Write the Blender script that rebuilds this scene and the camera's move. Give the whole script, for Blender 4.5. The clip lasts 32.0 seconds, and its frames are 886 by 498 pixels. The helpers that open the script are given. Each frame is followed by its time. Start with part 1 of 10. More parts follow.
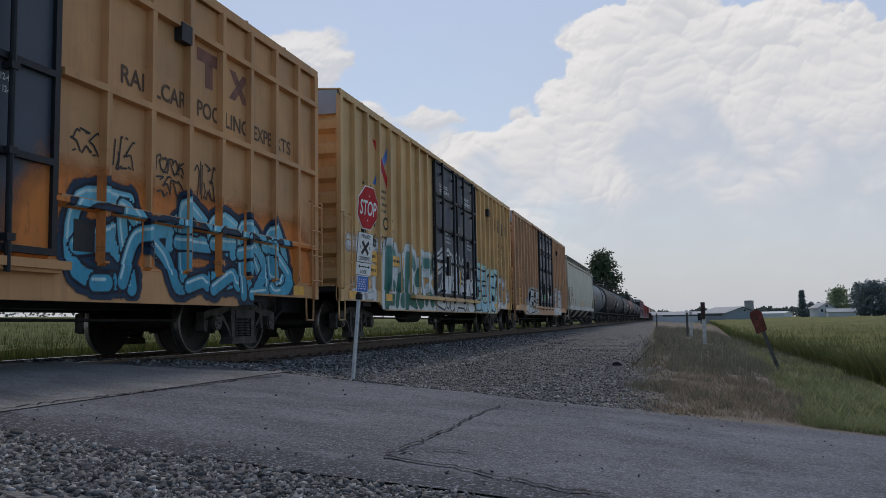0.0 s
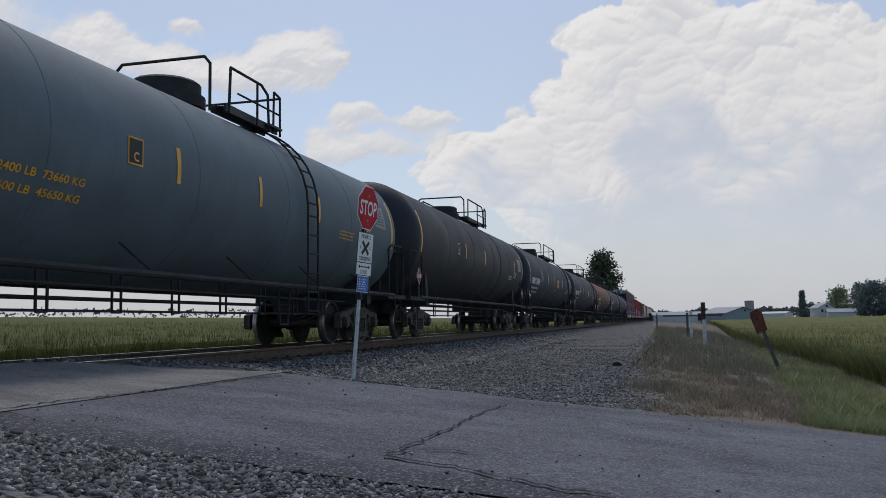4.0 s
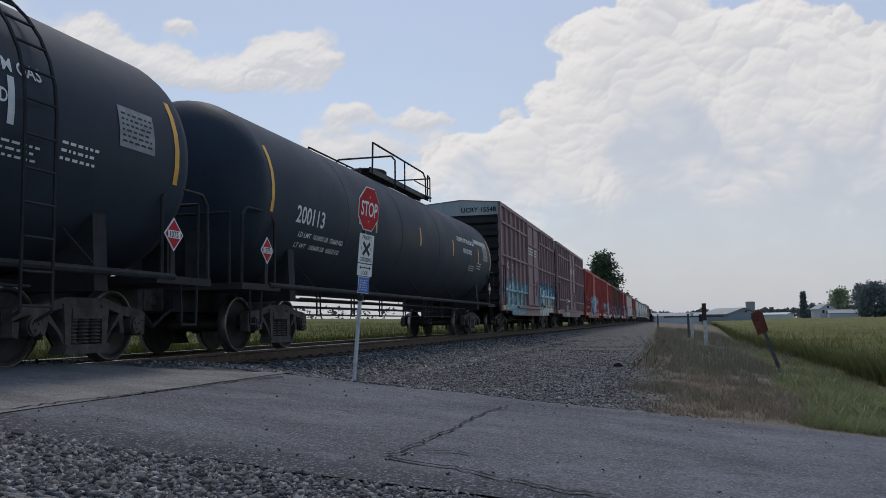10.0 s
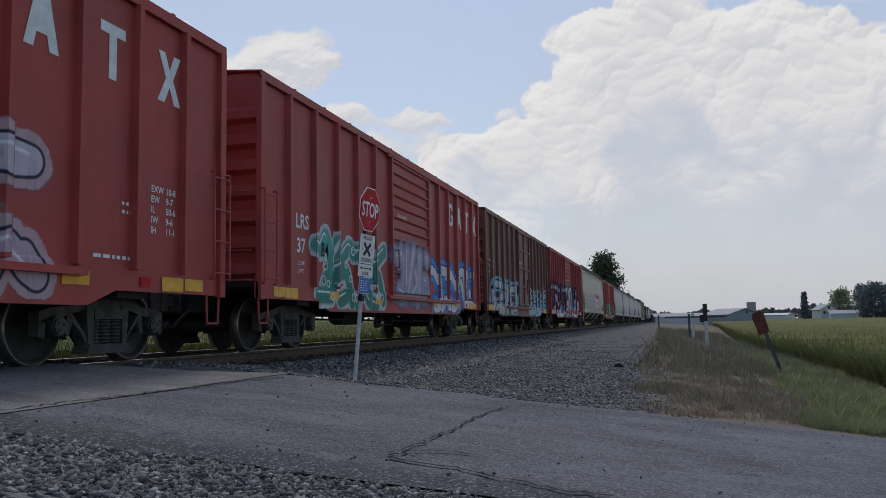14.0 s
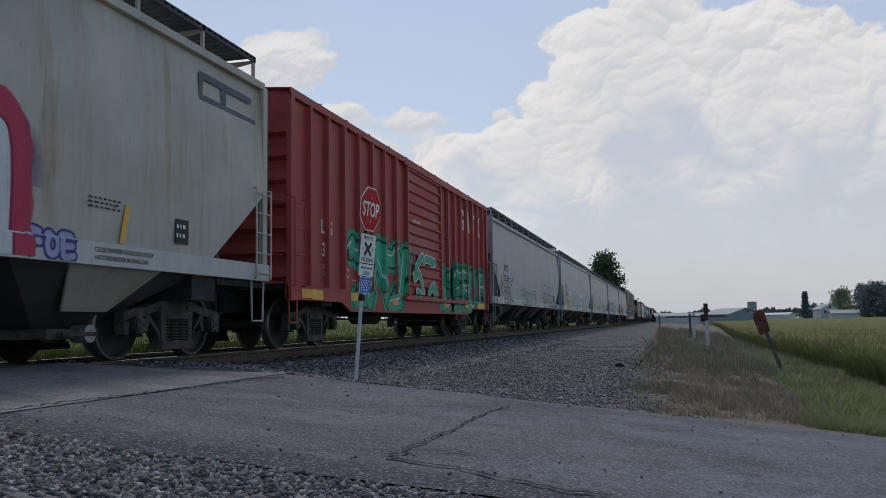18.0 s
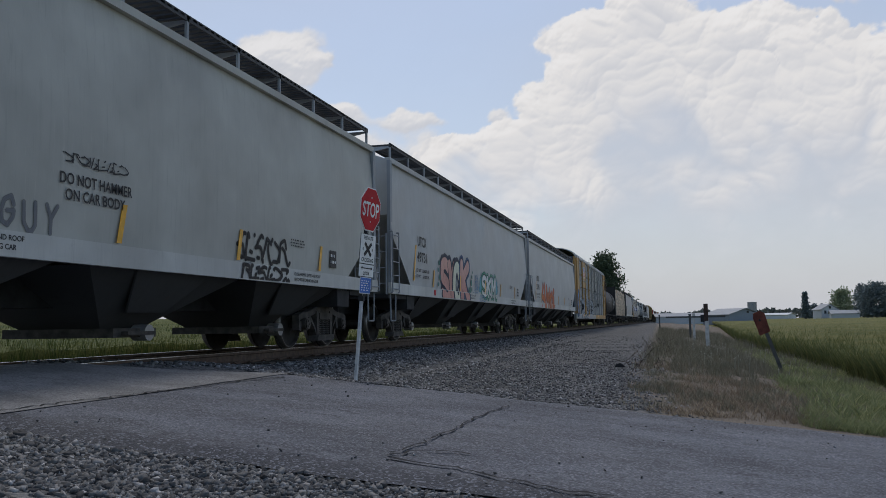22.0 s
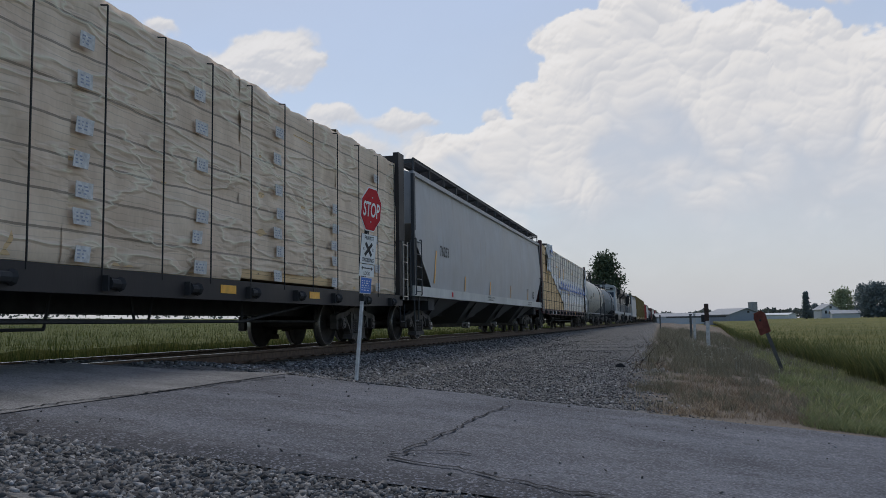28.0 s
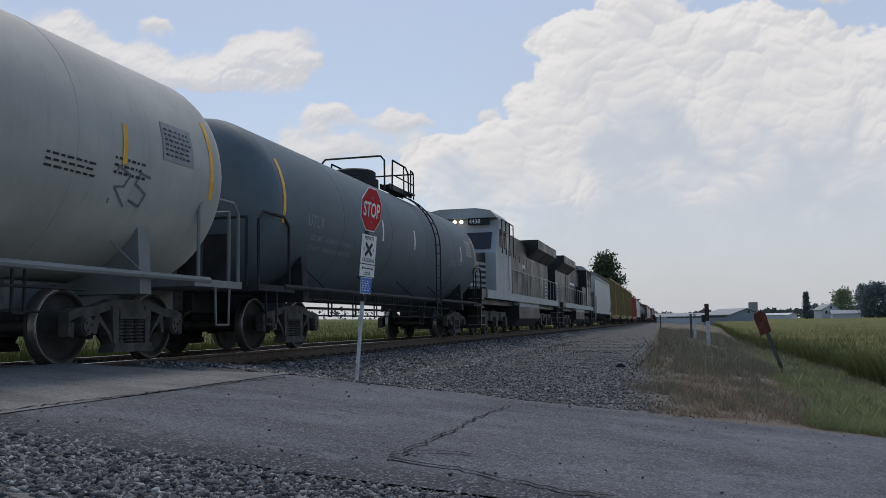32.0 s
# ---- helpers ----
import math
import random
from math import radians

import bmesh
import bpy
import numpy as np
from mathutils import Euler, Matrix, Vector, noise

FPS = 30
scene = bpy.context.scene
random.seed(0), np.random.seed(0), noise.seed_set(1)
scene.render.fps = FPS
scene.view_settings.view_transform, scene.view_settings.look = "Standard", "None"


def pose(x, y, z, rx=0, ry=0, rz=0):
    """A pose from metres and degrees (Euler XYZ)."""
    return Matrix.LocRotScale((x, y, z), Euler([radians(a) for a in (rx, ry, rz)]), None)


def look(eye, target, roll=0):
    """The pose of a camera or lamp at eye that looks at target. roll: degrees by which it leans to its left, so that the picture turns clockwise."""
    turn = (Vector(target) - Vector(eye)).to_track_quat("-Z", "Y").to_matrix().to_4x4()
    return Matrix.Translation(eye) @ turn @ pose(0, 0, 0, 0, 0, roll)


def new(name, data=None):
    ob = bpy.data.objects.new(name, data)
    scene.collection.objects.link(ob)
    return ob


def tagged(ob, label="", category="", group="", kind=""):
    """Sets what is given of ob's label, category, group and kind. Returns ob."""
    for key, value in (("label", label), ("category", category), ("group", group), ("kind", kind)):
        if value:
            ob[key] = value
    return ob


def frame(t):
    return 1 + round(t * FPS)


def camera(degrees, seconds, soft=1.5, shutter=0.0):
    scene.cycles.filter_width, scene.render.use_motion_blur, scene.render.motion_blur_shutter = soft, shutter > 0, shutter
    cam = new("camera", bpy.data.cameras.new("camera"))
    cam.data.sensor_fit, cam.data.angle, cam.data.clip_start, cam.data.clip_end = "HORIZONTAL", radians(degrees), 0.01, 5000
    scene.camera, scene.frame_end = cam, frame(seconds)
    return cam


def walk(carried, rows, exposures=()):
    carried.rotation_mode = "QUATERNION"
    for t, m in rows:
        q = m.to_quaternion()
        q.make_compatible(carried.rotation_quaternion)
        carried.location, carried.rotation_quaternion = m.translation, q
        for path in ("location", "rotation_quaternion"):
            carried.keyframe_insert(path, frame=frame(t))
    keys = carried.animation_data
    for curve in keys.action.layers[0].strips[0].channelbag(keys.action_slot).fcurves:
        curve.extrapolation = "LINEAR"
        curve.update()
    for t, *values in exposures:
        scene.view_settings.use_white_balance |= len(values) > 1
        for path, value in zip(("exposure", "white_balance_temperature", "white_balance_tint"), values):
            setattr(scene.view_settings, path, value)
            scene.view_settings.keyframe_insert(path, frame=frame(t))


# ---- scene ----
# ---- camera ----
# World: x across the track (the train is on the -x side), y along it, z up, 0 at the top of the rail.
SECONDS = 32.0
SPEED = 17.92
TRACK = -7.69
EYE = (0.0, 0.0, 0.417)
cam = camera(55.4, SECONDS, soft=0.5)


def aim(left, up):
    yaw, tilt = radians(14.841 + left), radians(5.022 + up)
    way = Vector((-math.sin(yaw) * math.cos(tilt), math.cos(yaw) * math.cos(tilt), math.sin(tilt)))
    return look(EYE, Vector(EYE) + way, -0.896)


# seconds, degrees of slow drift to the left and upwards
DRIFT = [(0, -0.118, -0.075), (3, -0.118, -0.085), (6, -0.058, -0.01), (10, -0.045, 0.0), (14, 0.01, 0.035),
         (18, 0.058, 0.01), (22, 0.06, 0.03), (25, 0.075, 0.05), (28, 0.1, 0.03), (32, 0.118, 0.04)]
walk(cam, [(t, aim(a, b)) for t, a, b in DRIFT], exposures=[(0, 0.0), (32, 0.0)])

# ---- world and sun ----
SUN_ELEVATION, SUN_HEADING = 62.0, 112.0   # heading: degrees from +x towards +y, where the sun stands
world = bpy.data.worlds.new("sky")
scene.world = world
world.use_nodes = True
wn = world.node_tree.nodes
sky = wn.new("ShaderNodeTexSky")
sky.sky_type = "NISHITA"
sky.sun_disc = False
sky.sun_elevation = radians(SUN_ELEVATION)
sky.sun_rotation = radians(90 - SUN_HEADING)
sky.air_density, sky.dust_density, sky.ozone_density = 1.0, 1.2, 1.0
wn["Background"].inputs["Strength"].default_value = 0.135
world.node_tree.links.new(sky.outputs[0], wn["Background"].inputs[0])
sun_data = bpy.data.lights.new("sun", "SUN")
sun_data.energy, sun_data.angle, sun_data.color = 1.1, radians(9), (1.0, 0.95, 0.88)
sun = new("sun", sun_data)
ch, sh = math.cos(radians(SUN_HEADING)), math.sin(radians(SUN_HEADING))
sun.matrix_world = look((ch * 50, sh * 50, 50 * math.tan(radians(SUN_ELEVATION))), (0, 0, 0))

# ---- materials ----


class Nodes:
    """Short hand for a node tree."""

    def __init__(self, name):
        self.mat = bpy.data.materials.new(name)
        self.mat.use_nodes = True
        self.t = self.mat.node_tree
        self.bsdf = self.t.nodes["Principled BSDF"]

    def add(self, kind, *links, **values):
        n = self.t.nodes.new("ShaderNode" + kind)
        for key, value in values.items():
            if key == "operation":
                n.operation = value
            elif key == "feature":
                n.feature = value
            elif key == "attribute_name":
                n.attribute_name = value
            else:
                n.inputs[key.replace("_", " ")].default_value = value
        for socket, source in links:
            self.t.links.new(source, n.inputs[socket])
        return n

    def coords(self, scale=(1, 1, 1), kind="Object", offset=(0, 0, 0)):
        c = self.t.nodes.new("ShaderNodeTexCoord").outputs[kind]
        return self.add("Mapping", ("Vector", c), Scale=scale, Location=offset).outputs[0]

    def noise(self, vec, scale, detail=4, rough=0.6, out=0):
        return self.add("TexNoise", ("Vector", vec), Scale=scale, Detail=detail, Roughness=rough).outputs[out]

    def math(self, op, a, b=0.5):
        n = self.t.nodes.new("ShaderNodeMath")
        n.operation = op
        for i, x in enumerate((a, b)):
            if isinstance(x, (int, float)):
                n.inputs[i].default_value = x
            else:
                self.t.links.new(x, n.inputs[i])
        return n.outputs[0]

    def ramp(self, fac, stops, smooth=False):
        n = self.t.nodes.new("ShaderNodeValToRGB")
        n.color_ramp.interpolation = "EASE" if smooth else "LINEAR"
        el = n.color_ramp.elements
        while len(el) < len(stops):
            el.new(0.5)
        for e, (p, c) in zip(el, stops):
            e.position = p
            e.color = (c, c, c, 1) if isinstance(c, (int, float)) else (*c, 1)
        self.t.links.new(fac, n.inputs[0])
        return n.outputs[0]

    def mix(self, fac, a, b, kind="MIX"):
        n = self.t.nodes.new("ShaderNodeMix")
        n.data_type, n.blend_type = "RGBA", kind
        for i, x in ((0, fac), (6, a), (7, b)):
            if isinstance(x, (int, float)):
                n.inputs[i].default_value = x
            elif isinstance(x, tuple):
                n.inputs[i].default_value = (*x, 1)
            else:
                self.t.links.new(x, n.inputs[i])
        return n.outputs[2]

    def done(self, color, rough=0.6, metal=0.0, bump=None, strength=0.2, distance=0.02, spec=0.4):
        for key, x in (("Base Color", color), ("Roughness", rough), ("Metallic", metal), ("Specular IOR Level", spec)):
            if isinstance(x, (int, float)):
                self.bsdf.inputs[key].default_value = x
            elif isinstance(x, tuple):
                self.bsdf.inputs[key].default_value = (*x, 1)
            else:
                self.t.links.new(x, self.bsdf.inputs[key])
        if bump is not None:
            b = self.add("Bump", ("Height", bump), Strength=strength, Distance=distance)
            self.t.links.new(b.outputs[0], self.bsdf.inputs["Normal"])
        return self.mat


def plain(name, col, rough=0.6, metal=0.0, var=0.25, scale=6.0, spec=0.4):
    n = Nodes(name)
    c = n.coords()
    a = n.noise(c, scale, 5)
    dark = tuple(x * (1 - var) for x in col)
    light = tuple(min(1, x * (1 + var)) for x in col)
    return n.done(n.ramp(a, [(0.3, dark), (0.7, light)]), rough, metal, n.noise(c, scale * 6, 3), 0.12, 0.01, spec)


def paint(name, col, rust=0.3, streak=0.35, rough=0.55, grime=(0.05, 0.045, 0.04), panel=0.12, spec=0.3, soot=None, runs=0.0):
    """Weathered paint on a rail car: fading, streaks that run down, rust specks, road dirt low down, and spray paint."""
    n = Nodes(name)
    c = n.coords()
    big = n.noise(c, 0.7, 3)
    col2 = tuple(x * (1 - panel * 2) for x in col)
    col3 = tuple(min(1, x * (1 + panel) + 0.01) for x in col)
    base = n.ramp(big, [(0.3, col2), (0.7, col3)])
    run = n.noise(n.coords((2.0, 3.0, 0.16)), 1.3, 6, 0.7)
    base = n.mix(n.math("MULTIPLY", n.ramp(run, [(0.52, 0.0), (0.8, 1.0)]), streak), base, grime)
    fine = n.noise(n.coords((5.0, 7.0, 0.5)), 2.2, 6, 0.75)
    base = n.mix(n.ramp(fine, [(0.55, 0.0), (0.8, 0.45)]), base, tuple(x * 0.5 for x in col))
    base = n.mix(n.ramp(fine, [(0.25, 0.3), (0.42, 0.0)]), base, tuple(min(0.85, x * 1.3 + 0.03) for x in col))
    if runs:
        trail = n.math("MULTIPLY", n.ramp(n.noise(n.coords((0, 1.6, 0.22)), 1.4, 5, 0.6), [(0.54, 0.0), (0.7, runs)]), n.ramp(n.noise(n.coords((0, 0.5, 0.5)), 1.2, 3), [(0.4, 0.2), (0.6, 1.0)]))
        base = n.mix(trail, base, (0.3, 0.16, 0.06))
    spots = n.ramp(n.noise(c, 7, 6, 0.7), [(0.62, 0.0), (0.7, 1.0)])
    base = n.mix(n.math("MULTIPLY", spots, rust), base, (0.13, 0.055, 0.025))
    zz = n.add("SeparateXYZ", ("Vector", c)).outputs[2]
    if soot:
        base = n.mix(n.ramp(n.math("DIVIDE", n.math("ADD", zz, n.math("MULTIPLY", n.noise(n.coords((1, 0.5, 1)), 1.2, 4), 0.8)), 5.0), [(soot[0] / 5, 0.9), (soot[1] / 5, 0.0)]), base, grime)
    low = n.math("MULTIPLY", n.ramp(n.math("ADD", zz, n.math("MULTIPLY", big, 0.5)), [(0.75, 0.75), (1.0, 0.0)]), n.noise(c, 3, 4))
    base = n.mix(low, base, grime)
    return n.done(base, n.ramp(big, [(0.3, rough - 0.1), (0.7, rough + 0.15)]), 0.0, n.noise(n.coords((1, 1, 0.5)), 3, 4), 0.18, 0.03, spec)


WHITE = plain("white_lettering", (0.82, 0.82, 0.8), 0.6, 0, 0.12)
BLACK = plain("black_lettering", (0.02, 0.02, 0.022), 0.6)
YELLOW = plain("yellow_reflector", (0.82, 0.4, 0.025), 0.4, 0, 0.2)
STEEL = plain("worn_steel", (0.3, 0.28, 0.26), 0.38, 0.9, 0.2, 20)
RAILSIDE = plain("rusty_rail", (0.1, 0.065, 0.045), 0.8, 0.1, 0.4, 9)
TRUCK = plain("grimy_cast_steel", (0.075, 0.066, 0.058), 0.8, 0.1, 0.5, 7)
WHEEL = plain("dark_wheel_steel", (0.042, 0.036, 0.032), 0.75, 0.1, 0.4, 6)
UNDER = plain("black_underframe", (0.03, 0.03, 0.031), 0.8, 0.0, 0.4, 4)
GRATE = plain("dark_grating", (0.055, 0.057, 0.06), 0.6, 0.3, 0.2, 8)
ORANGE = plain("bearing_cap_steel", (0.07, 0.062, 0.055), 0.6, 0.2)
RED = plain("red_sign_sheet", (0.55, 0.02, 0.03), 0.6, 0, 0.15, 4, spec=0.15)
BLUE = plain("blue_sign_sheet", (0.03, 0.16, 0.55), 0.4, 0, 0.12, 4)
SIGNWHITE = plain("white_sign_sheet", (0.8, 0.8, 0.78), 0.4, 0, 0.12, 4)
GALV = plain("galvanised_post", (0.72, 0.72, 0.72), 0.55, 0.1, 0.2, 9)
SILVER = plain("silver_cap", (0.3, 0.3, 0.3), 0.4, 0.3, 0.1)

# ---- mesh helpers ----


class M:
    """Collects points and faces of one mesh."""

    def __init__(self):
        self.v, self.f = [], []

    def add(self, v, f):
        k = len(self.v)
        self.v += [tuple(p) for p in v]
        self.f += [tuple(i + k for i in q) for q in f]
        return self

    def box(self, x0, x1, y0, y1, z0, z1):
        return self.add([(x, y, z) for z in (z0, z1) for x, y in ((x0, y0), (x1, y0), (x1, y1), (x0, y1))],
                        [(3, 2, 1, 0), (4, 5, 6, 7), (0, 1, 5, 4), (1, 2, 6, 5), (2, 3, 7, 6), (3, 0, 4, 7)])

    def prism(self, poly, axis, a, b):
        """Pulls a flat outline along an axis. Outline in (y, z) for x, (x, z) for y, (x, y) for z."""
        put = {"x": lambda p, h: (h, p[0], p[1]), "y": lambda p, h: (p[0], h, p[1]), "z": lambda p, h: (p[0], p[1], h)}[axis]
        k = len(poly)
        return self.add([put(p, a) for p in poly] + [put(p, b) for p in poly],
                        [tuple(range(k))[::-1], tuple(range(k, 2 * k))] + [(i, (i + 1) % k, k + (i + 1) % k, k + i) for i in range(k)])

    def cyl(self, p, q, r, n=12, r2=None, caps=True):
        p, q = Vector(p), Vector(q)
        d = (q - p).normalized()
        a = d.orthogonal().normalized()
        b = d.cross(a)
        r2 = r if r2 is None else r2
        ring = [(a * math.cos(2 * math.pi * i / n) + b * math.sin(2 * math.pi * i / n)) for i in range(n)]
        f = [(i, (i + 1) % n, n + (i + 1) % n, n + i) for i in range(n)]
        if caps:
            f += [tuple(range(n))[::-1], tuple(range(n, 2 * n))]
        return self.add([p + c * r for c in ring] + [q + c * r2 for c in ring], f)

    def tube(self, pts, r, n=6):
        for p, q in zip(pts, pts[1:]):
            self.cyl(p, q, r, n)
        return self

    def lathe(self, prof, axis="x", n=28, at=(0, 0, 0)):
        """Turns (along, radius) pairs about an axis."""
        v = []
        for h, r in prof:
            for i in range(n):
                a = 2 * math.pi * i / n
                c, s = r * math.cos(a), r * math.sin(a)
                p = {"x": (h, c, s), "y": (c, h, s), "z": (c, s, h)}[axis]
                v.append((p[0] + at[0], p[1] + at[1], p[2] + at[2]))
        f = [(j * n + i, j * n + (i + 1) % n, (j + 1) * n + (i + 1) % n, (j + 1) * n + i) for j in range(len(prof) - 1) for i in range(n)]
        return self.add(v, f)

    def mesh(self, name, mat, smooth=None):
        me = bpy.data.meshes.new(name)
        me.from_pydata(self.v, [], self.f)
        bm = bmesh.new()
        bm.from_mesh(me)
        bmesh.ops.recalc_face_normals(bm, faces=bm.faces)
        bm.to_mesh(me)
        bm.free()
        me.materials.append(mat)
        if smooth:
            me.shade_smooth()
            me.set_sharp_from_angle(angle=radians(smooth))
        return me


def part(name, shape, mat, parent, label="", at=(0, 0, 0), smooth=None):
    """One mesh object under a thing or a part. shape: an M, or a mesh that is shared."""
    ob = new(name, shape.mesh(name, mat, smooth) if isinstance(shape, M) else shape)
    ob.parent = parent
    ob.location = at
    return tagged(ob, label)


def thing(name, at, label, category, group="", kind=""):
    ob = new(name)
    ob.location = at
    ob.empty_display_size = 0.3
    return tagged(ob, label, category, group, kind)


FONT = {}


def letters(text, size):
    """Flat mesh data of a line of text, 1 unit per metre, from its lower left corner."""
    key = (text, size)
    if key not in FONT:
        cu = bpy.data.curves.new("lettering", "FONT")
        cu.body, cu.size, cu.resolution_u, cu.offset = text, size, 3, size * 0.018
        ob = bpy.data.objects.new("lettering", cu)
        scene.collection.objects.link(ob)
        me = bpy.data.meshes.new_from_object(ob.evaluated_get(bpy.context.evaluated_depsgraph_get()))
        bpy.data.objects.remove(ob)
        FONT[key] = ([tuple(q.co) for q in me.vertices], [tuple(q.vertices) for q in me.polygons])
        bpy.data.meshes.remove(me)
    return FONT[key]


def write(parent, text, y, z, size, mat, x=1.506, wide=1.0, wrap=None, label="", name="lettering"):
    """Lettering on the side that faces +x, reading towards +y; wrap: (radius, height of axis) of a tank."""
    v, f = letters(text, size)
    if wrap:
        r, zc = wrap
        a0 = math.asin(max(-1, min(1, (z - zc) / r)))
        pts = [((r + 0.006) * math.cos(a0 + q[1] / r), y + q[0] * wide, zc + (r + 0.006) * math.sin(a0 + q[1] / r)) for q in v]
    else:
        pts = [(x, y + q[0] * wide, z + q[1]) for q in v]
    me = bpy.data.meshes.new("lettering")
    me.from_pydata(pts, [], f)
    me.materials.append(mat)
    return part(name, me, mat, parent, label)


def write_end(parent, text, x, z, size, mat, y, label=""):
    v, f = letters(text, size)
    me = bpy.data.meshes.new("lettering")
    me.from_pydata([(x + q[0], y, z + q[1]) for q in v], [], f)
    me.materials.append(mat)
    return part("lettering", me, mat, parent, label)


def patch(parent, name, y0, y1, z0, z1, mat, x=1.506, wrap=None, slant=0.0, label=""):
    """A flat painted or stuck-on piece, 4 mm thick, or one that follows a tank's skin."""
    m = M()
    if wrap:
        r, zc = wrap
        k = 5
        a0, a1 = (math.asin(max(-1, min(1, (q - zc) / r))) for q in (z0, z1))
        for i in range(k + 1):
            a = a0 + (a1 - a0) * i / k
            for y in (y0, y1):
                m.v.append(((r + 0.007) * math.cos(a), y + slant * i / k, zc + (r + 0.007) * math.sin(a)))
        m.f += [(2 * i, 2 * i + 1, 2 * i + 3, 2 * i + 2) for i in range(k)]
    else:
        m.prism([(y0, z0), (y1, z0), (y1 + slant, z1), (y0 + slant, z1)], "x", x, x + 0.006)
    return part(name, m, mat, parent, label)


def bars(parent, y0, y1, z0, z1, rows, mat, x=1.506, wrap=None, seed=0, label=""):
    """Small writing that cannot be read: rows of short bars, one mesh."""
    rnd = random.Random(seed)
    m = M()
    h = (z1 - z0) / rows
    for i in range(rows):
        y = y0
        z = z1 - (i + 1) * h + h * 0.25
        while y < y1 - 0.05:
            w = min(rnd.uniform(0.05, 0.16) * max(0.4, min(1.2, y1 - y0)), y1 - y)
            if wrap:
                r, zc = wrap
                a0 = math.asin(max(-1, min(1, (z - zc) / r)))
                a1 = a0 + h * 0.38 / r
                m.add([((r + 0.006) * math.cos(a), q, zc + (r + 0.006) * math.sin(a)) for a, q in ((a0, y), (a0, y + w), (a1, y + w), (a1, y))], [(0, 1, 2, 3)])
            else:
                m.add([(x, y, z), (x, y + w, z), (x, y + w, z + h * 0.42), (x, y, z + h * 0.42)], [(0, 1, 2, 3)])
            y += w + 0.035
    return tagged(part("stencil", m, mat, parent, label), kind="stuff")


def ribbon(parent, name, strokes, width, mat, x=1.59, wrap=None, label="", surf=None):
    """Spray-painted lines on a side: strokes are runs of (y, z). surf: the skin's x by place, where it is ribbed."""
    m = M()
    for pts in strokes:
        for (a, b), (c, d) in zip(pts, pts[1:]):
            dy, dz = c - a, d - b
            ln = math.hypot(dy, dz) or 1
            ny, nz = -dz / ln * width / 2, dy / ln * width / 2
            ey, ez = dy / ln * width * 0.4, dz / ln * width * 0.4
            a, b, c, d = a - ey, b - ez, c + ey, d + ez
            x += 0.00006
            if surf:
                k, w = max(1, int(math.hypot(c - a, d - b) / 0.06)), max(1, int(width / 0.06))
                o = len(m.v)
                for i in range(k + 1):
                    for j in range(w + 1):
                        t, u = i / k, 2 * j / w - 1
                        yy, zz = a + (c - a) * t + ny * u, b + (d - b) * t + nz * u
                        m.v.append((surf(yy, zz) + x, yy, zz))
                n = w + 1
                m.f += [(o + i * n + j, o + i * n + j + 1, o + (i + 1) * n + j + 1, o + (i + 1) * n + j) for i in range(k) for j in range(w)]
                continue
            q = [(a + ny, b + nz), (a - ny, b - nz), (c - ny, d - nz), (c + ny, d + nz)]
            if wrap:
                r, zc = wrap
                m.add([((r + 0.007) * math.cos(math.asin((zz - zc) / r)), yy, zz) for yy, zz in q], [(0, 1, 2, 3)])
            else:
                m.add([(x, yy, zz) for yy, zz in q], [(0, 1, 2, 3)])
    return tagged(part(name, m, mat, parent, label), kind="stuff")


def scrawl(y0, y1, z0, z1, n, seed):
    """Strokes of an unreadable tag of n letters in a box."""
    rnd = random.Random(seed)
    out, w = [], (y1 - y0) / n
    for i in range(n):
        a = y0 + i * w
        k = rnd.randrange(4)
        P = lambda u, t: (a + w * (0.1 + 0.8 * u + 0.12 * rnd.uniform(-1, 1)), z0 + (z1 - z0) * (t + 0.06 * rnd.uniform(-1, 1)))
        if k == 0:
            out += [[P(0, 0), P(0.1, 1), P(0.8, 0.8), P(0.7, 0.5), P(0.1, 0.45), P(0.9, 0)]]
        elif k == 1:
            out += [[P(0.9, 0.9), P(0.3, 1), P(0.1, 0.6), P(0.8, 0.45), P(0.7, 0.05), P(0, 0.1)]]
        elif k == 2:
            out += [[P(0, 0), P(0.45, 1), P(0.9, 0)], [P(0.2, 0.4), P(0.75, 0.4)]]
        else:
            out += [[P(0.1, 1), P(0, 0.2), P(0.4, 0), P(0.85, 0.15), P(0.9, 1)]]
    return out

# ---- ground ----
RAIL = TRACK + 0.7525          # near rail
ROAD0, ROAD1 = 4.8, 10.0       # the road's edges along the track


def ease(a, b, t):
    t = np.clip((np.asarray(t, float) - a) / (b - a), 0, 1)
    return t * t * (3 - 2 * t)


def road_height(x):
    x = np.asarray(x, float)
    east = -0.095 * (x + 6.94)
    east = np.where(x > 2.5, -0.897 - 0.03 * np.minimum(x - 2.5, 4), east)
    west = -0.05 * np.maximum(0, -8.5 - x)
    return np.where(x > -6.94, east, np.maximum(west, -0.5))


def bank_height(x, y):
    x, y = np.asarray(x, float), np.asarray(y, float)
    z = np.interp(x, [-2500, -400, -115, -60, -13.5, -12, -9.7, -9.2, -6.15, -5.7, -4.7, -3.6, -1.0, 0.5, 2.0, 4.2, 6, 60, 160, 3000],
                  [3.0, 2.6, 2.0, 0.75, -0.62, -0.75, -0.3, -0.235, -0.235, -0.3, -0.52, -0.56, -0.6, -0.68, -0.86, -1.12, -1.08, -0.75, -0.3, -0.3])
    return z


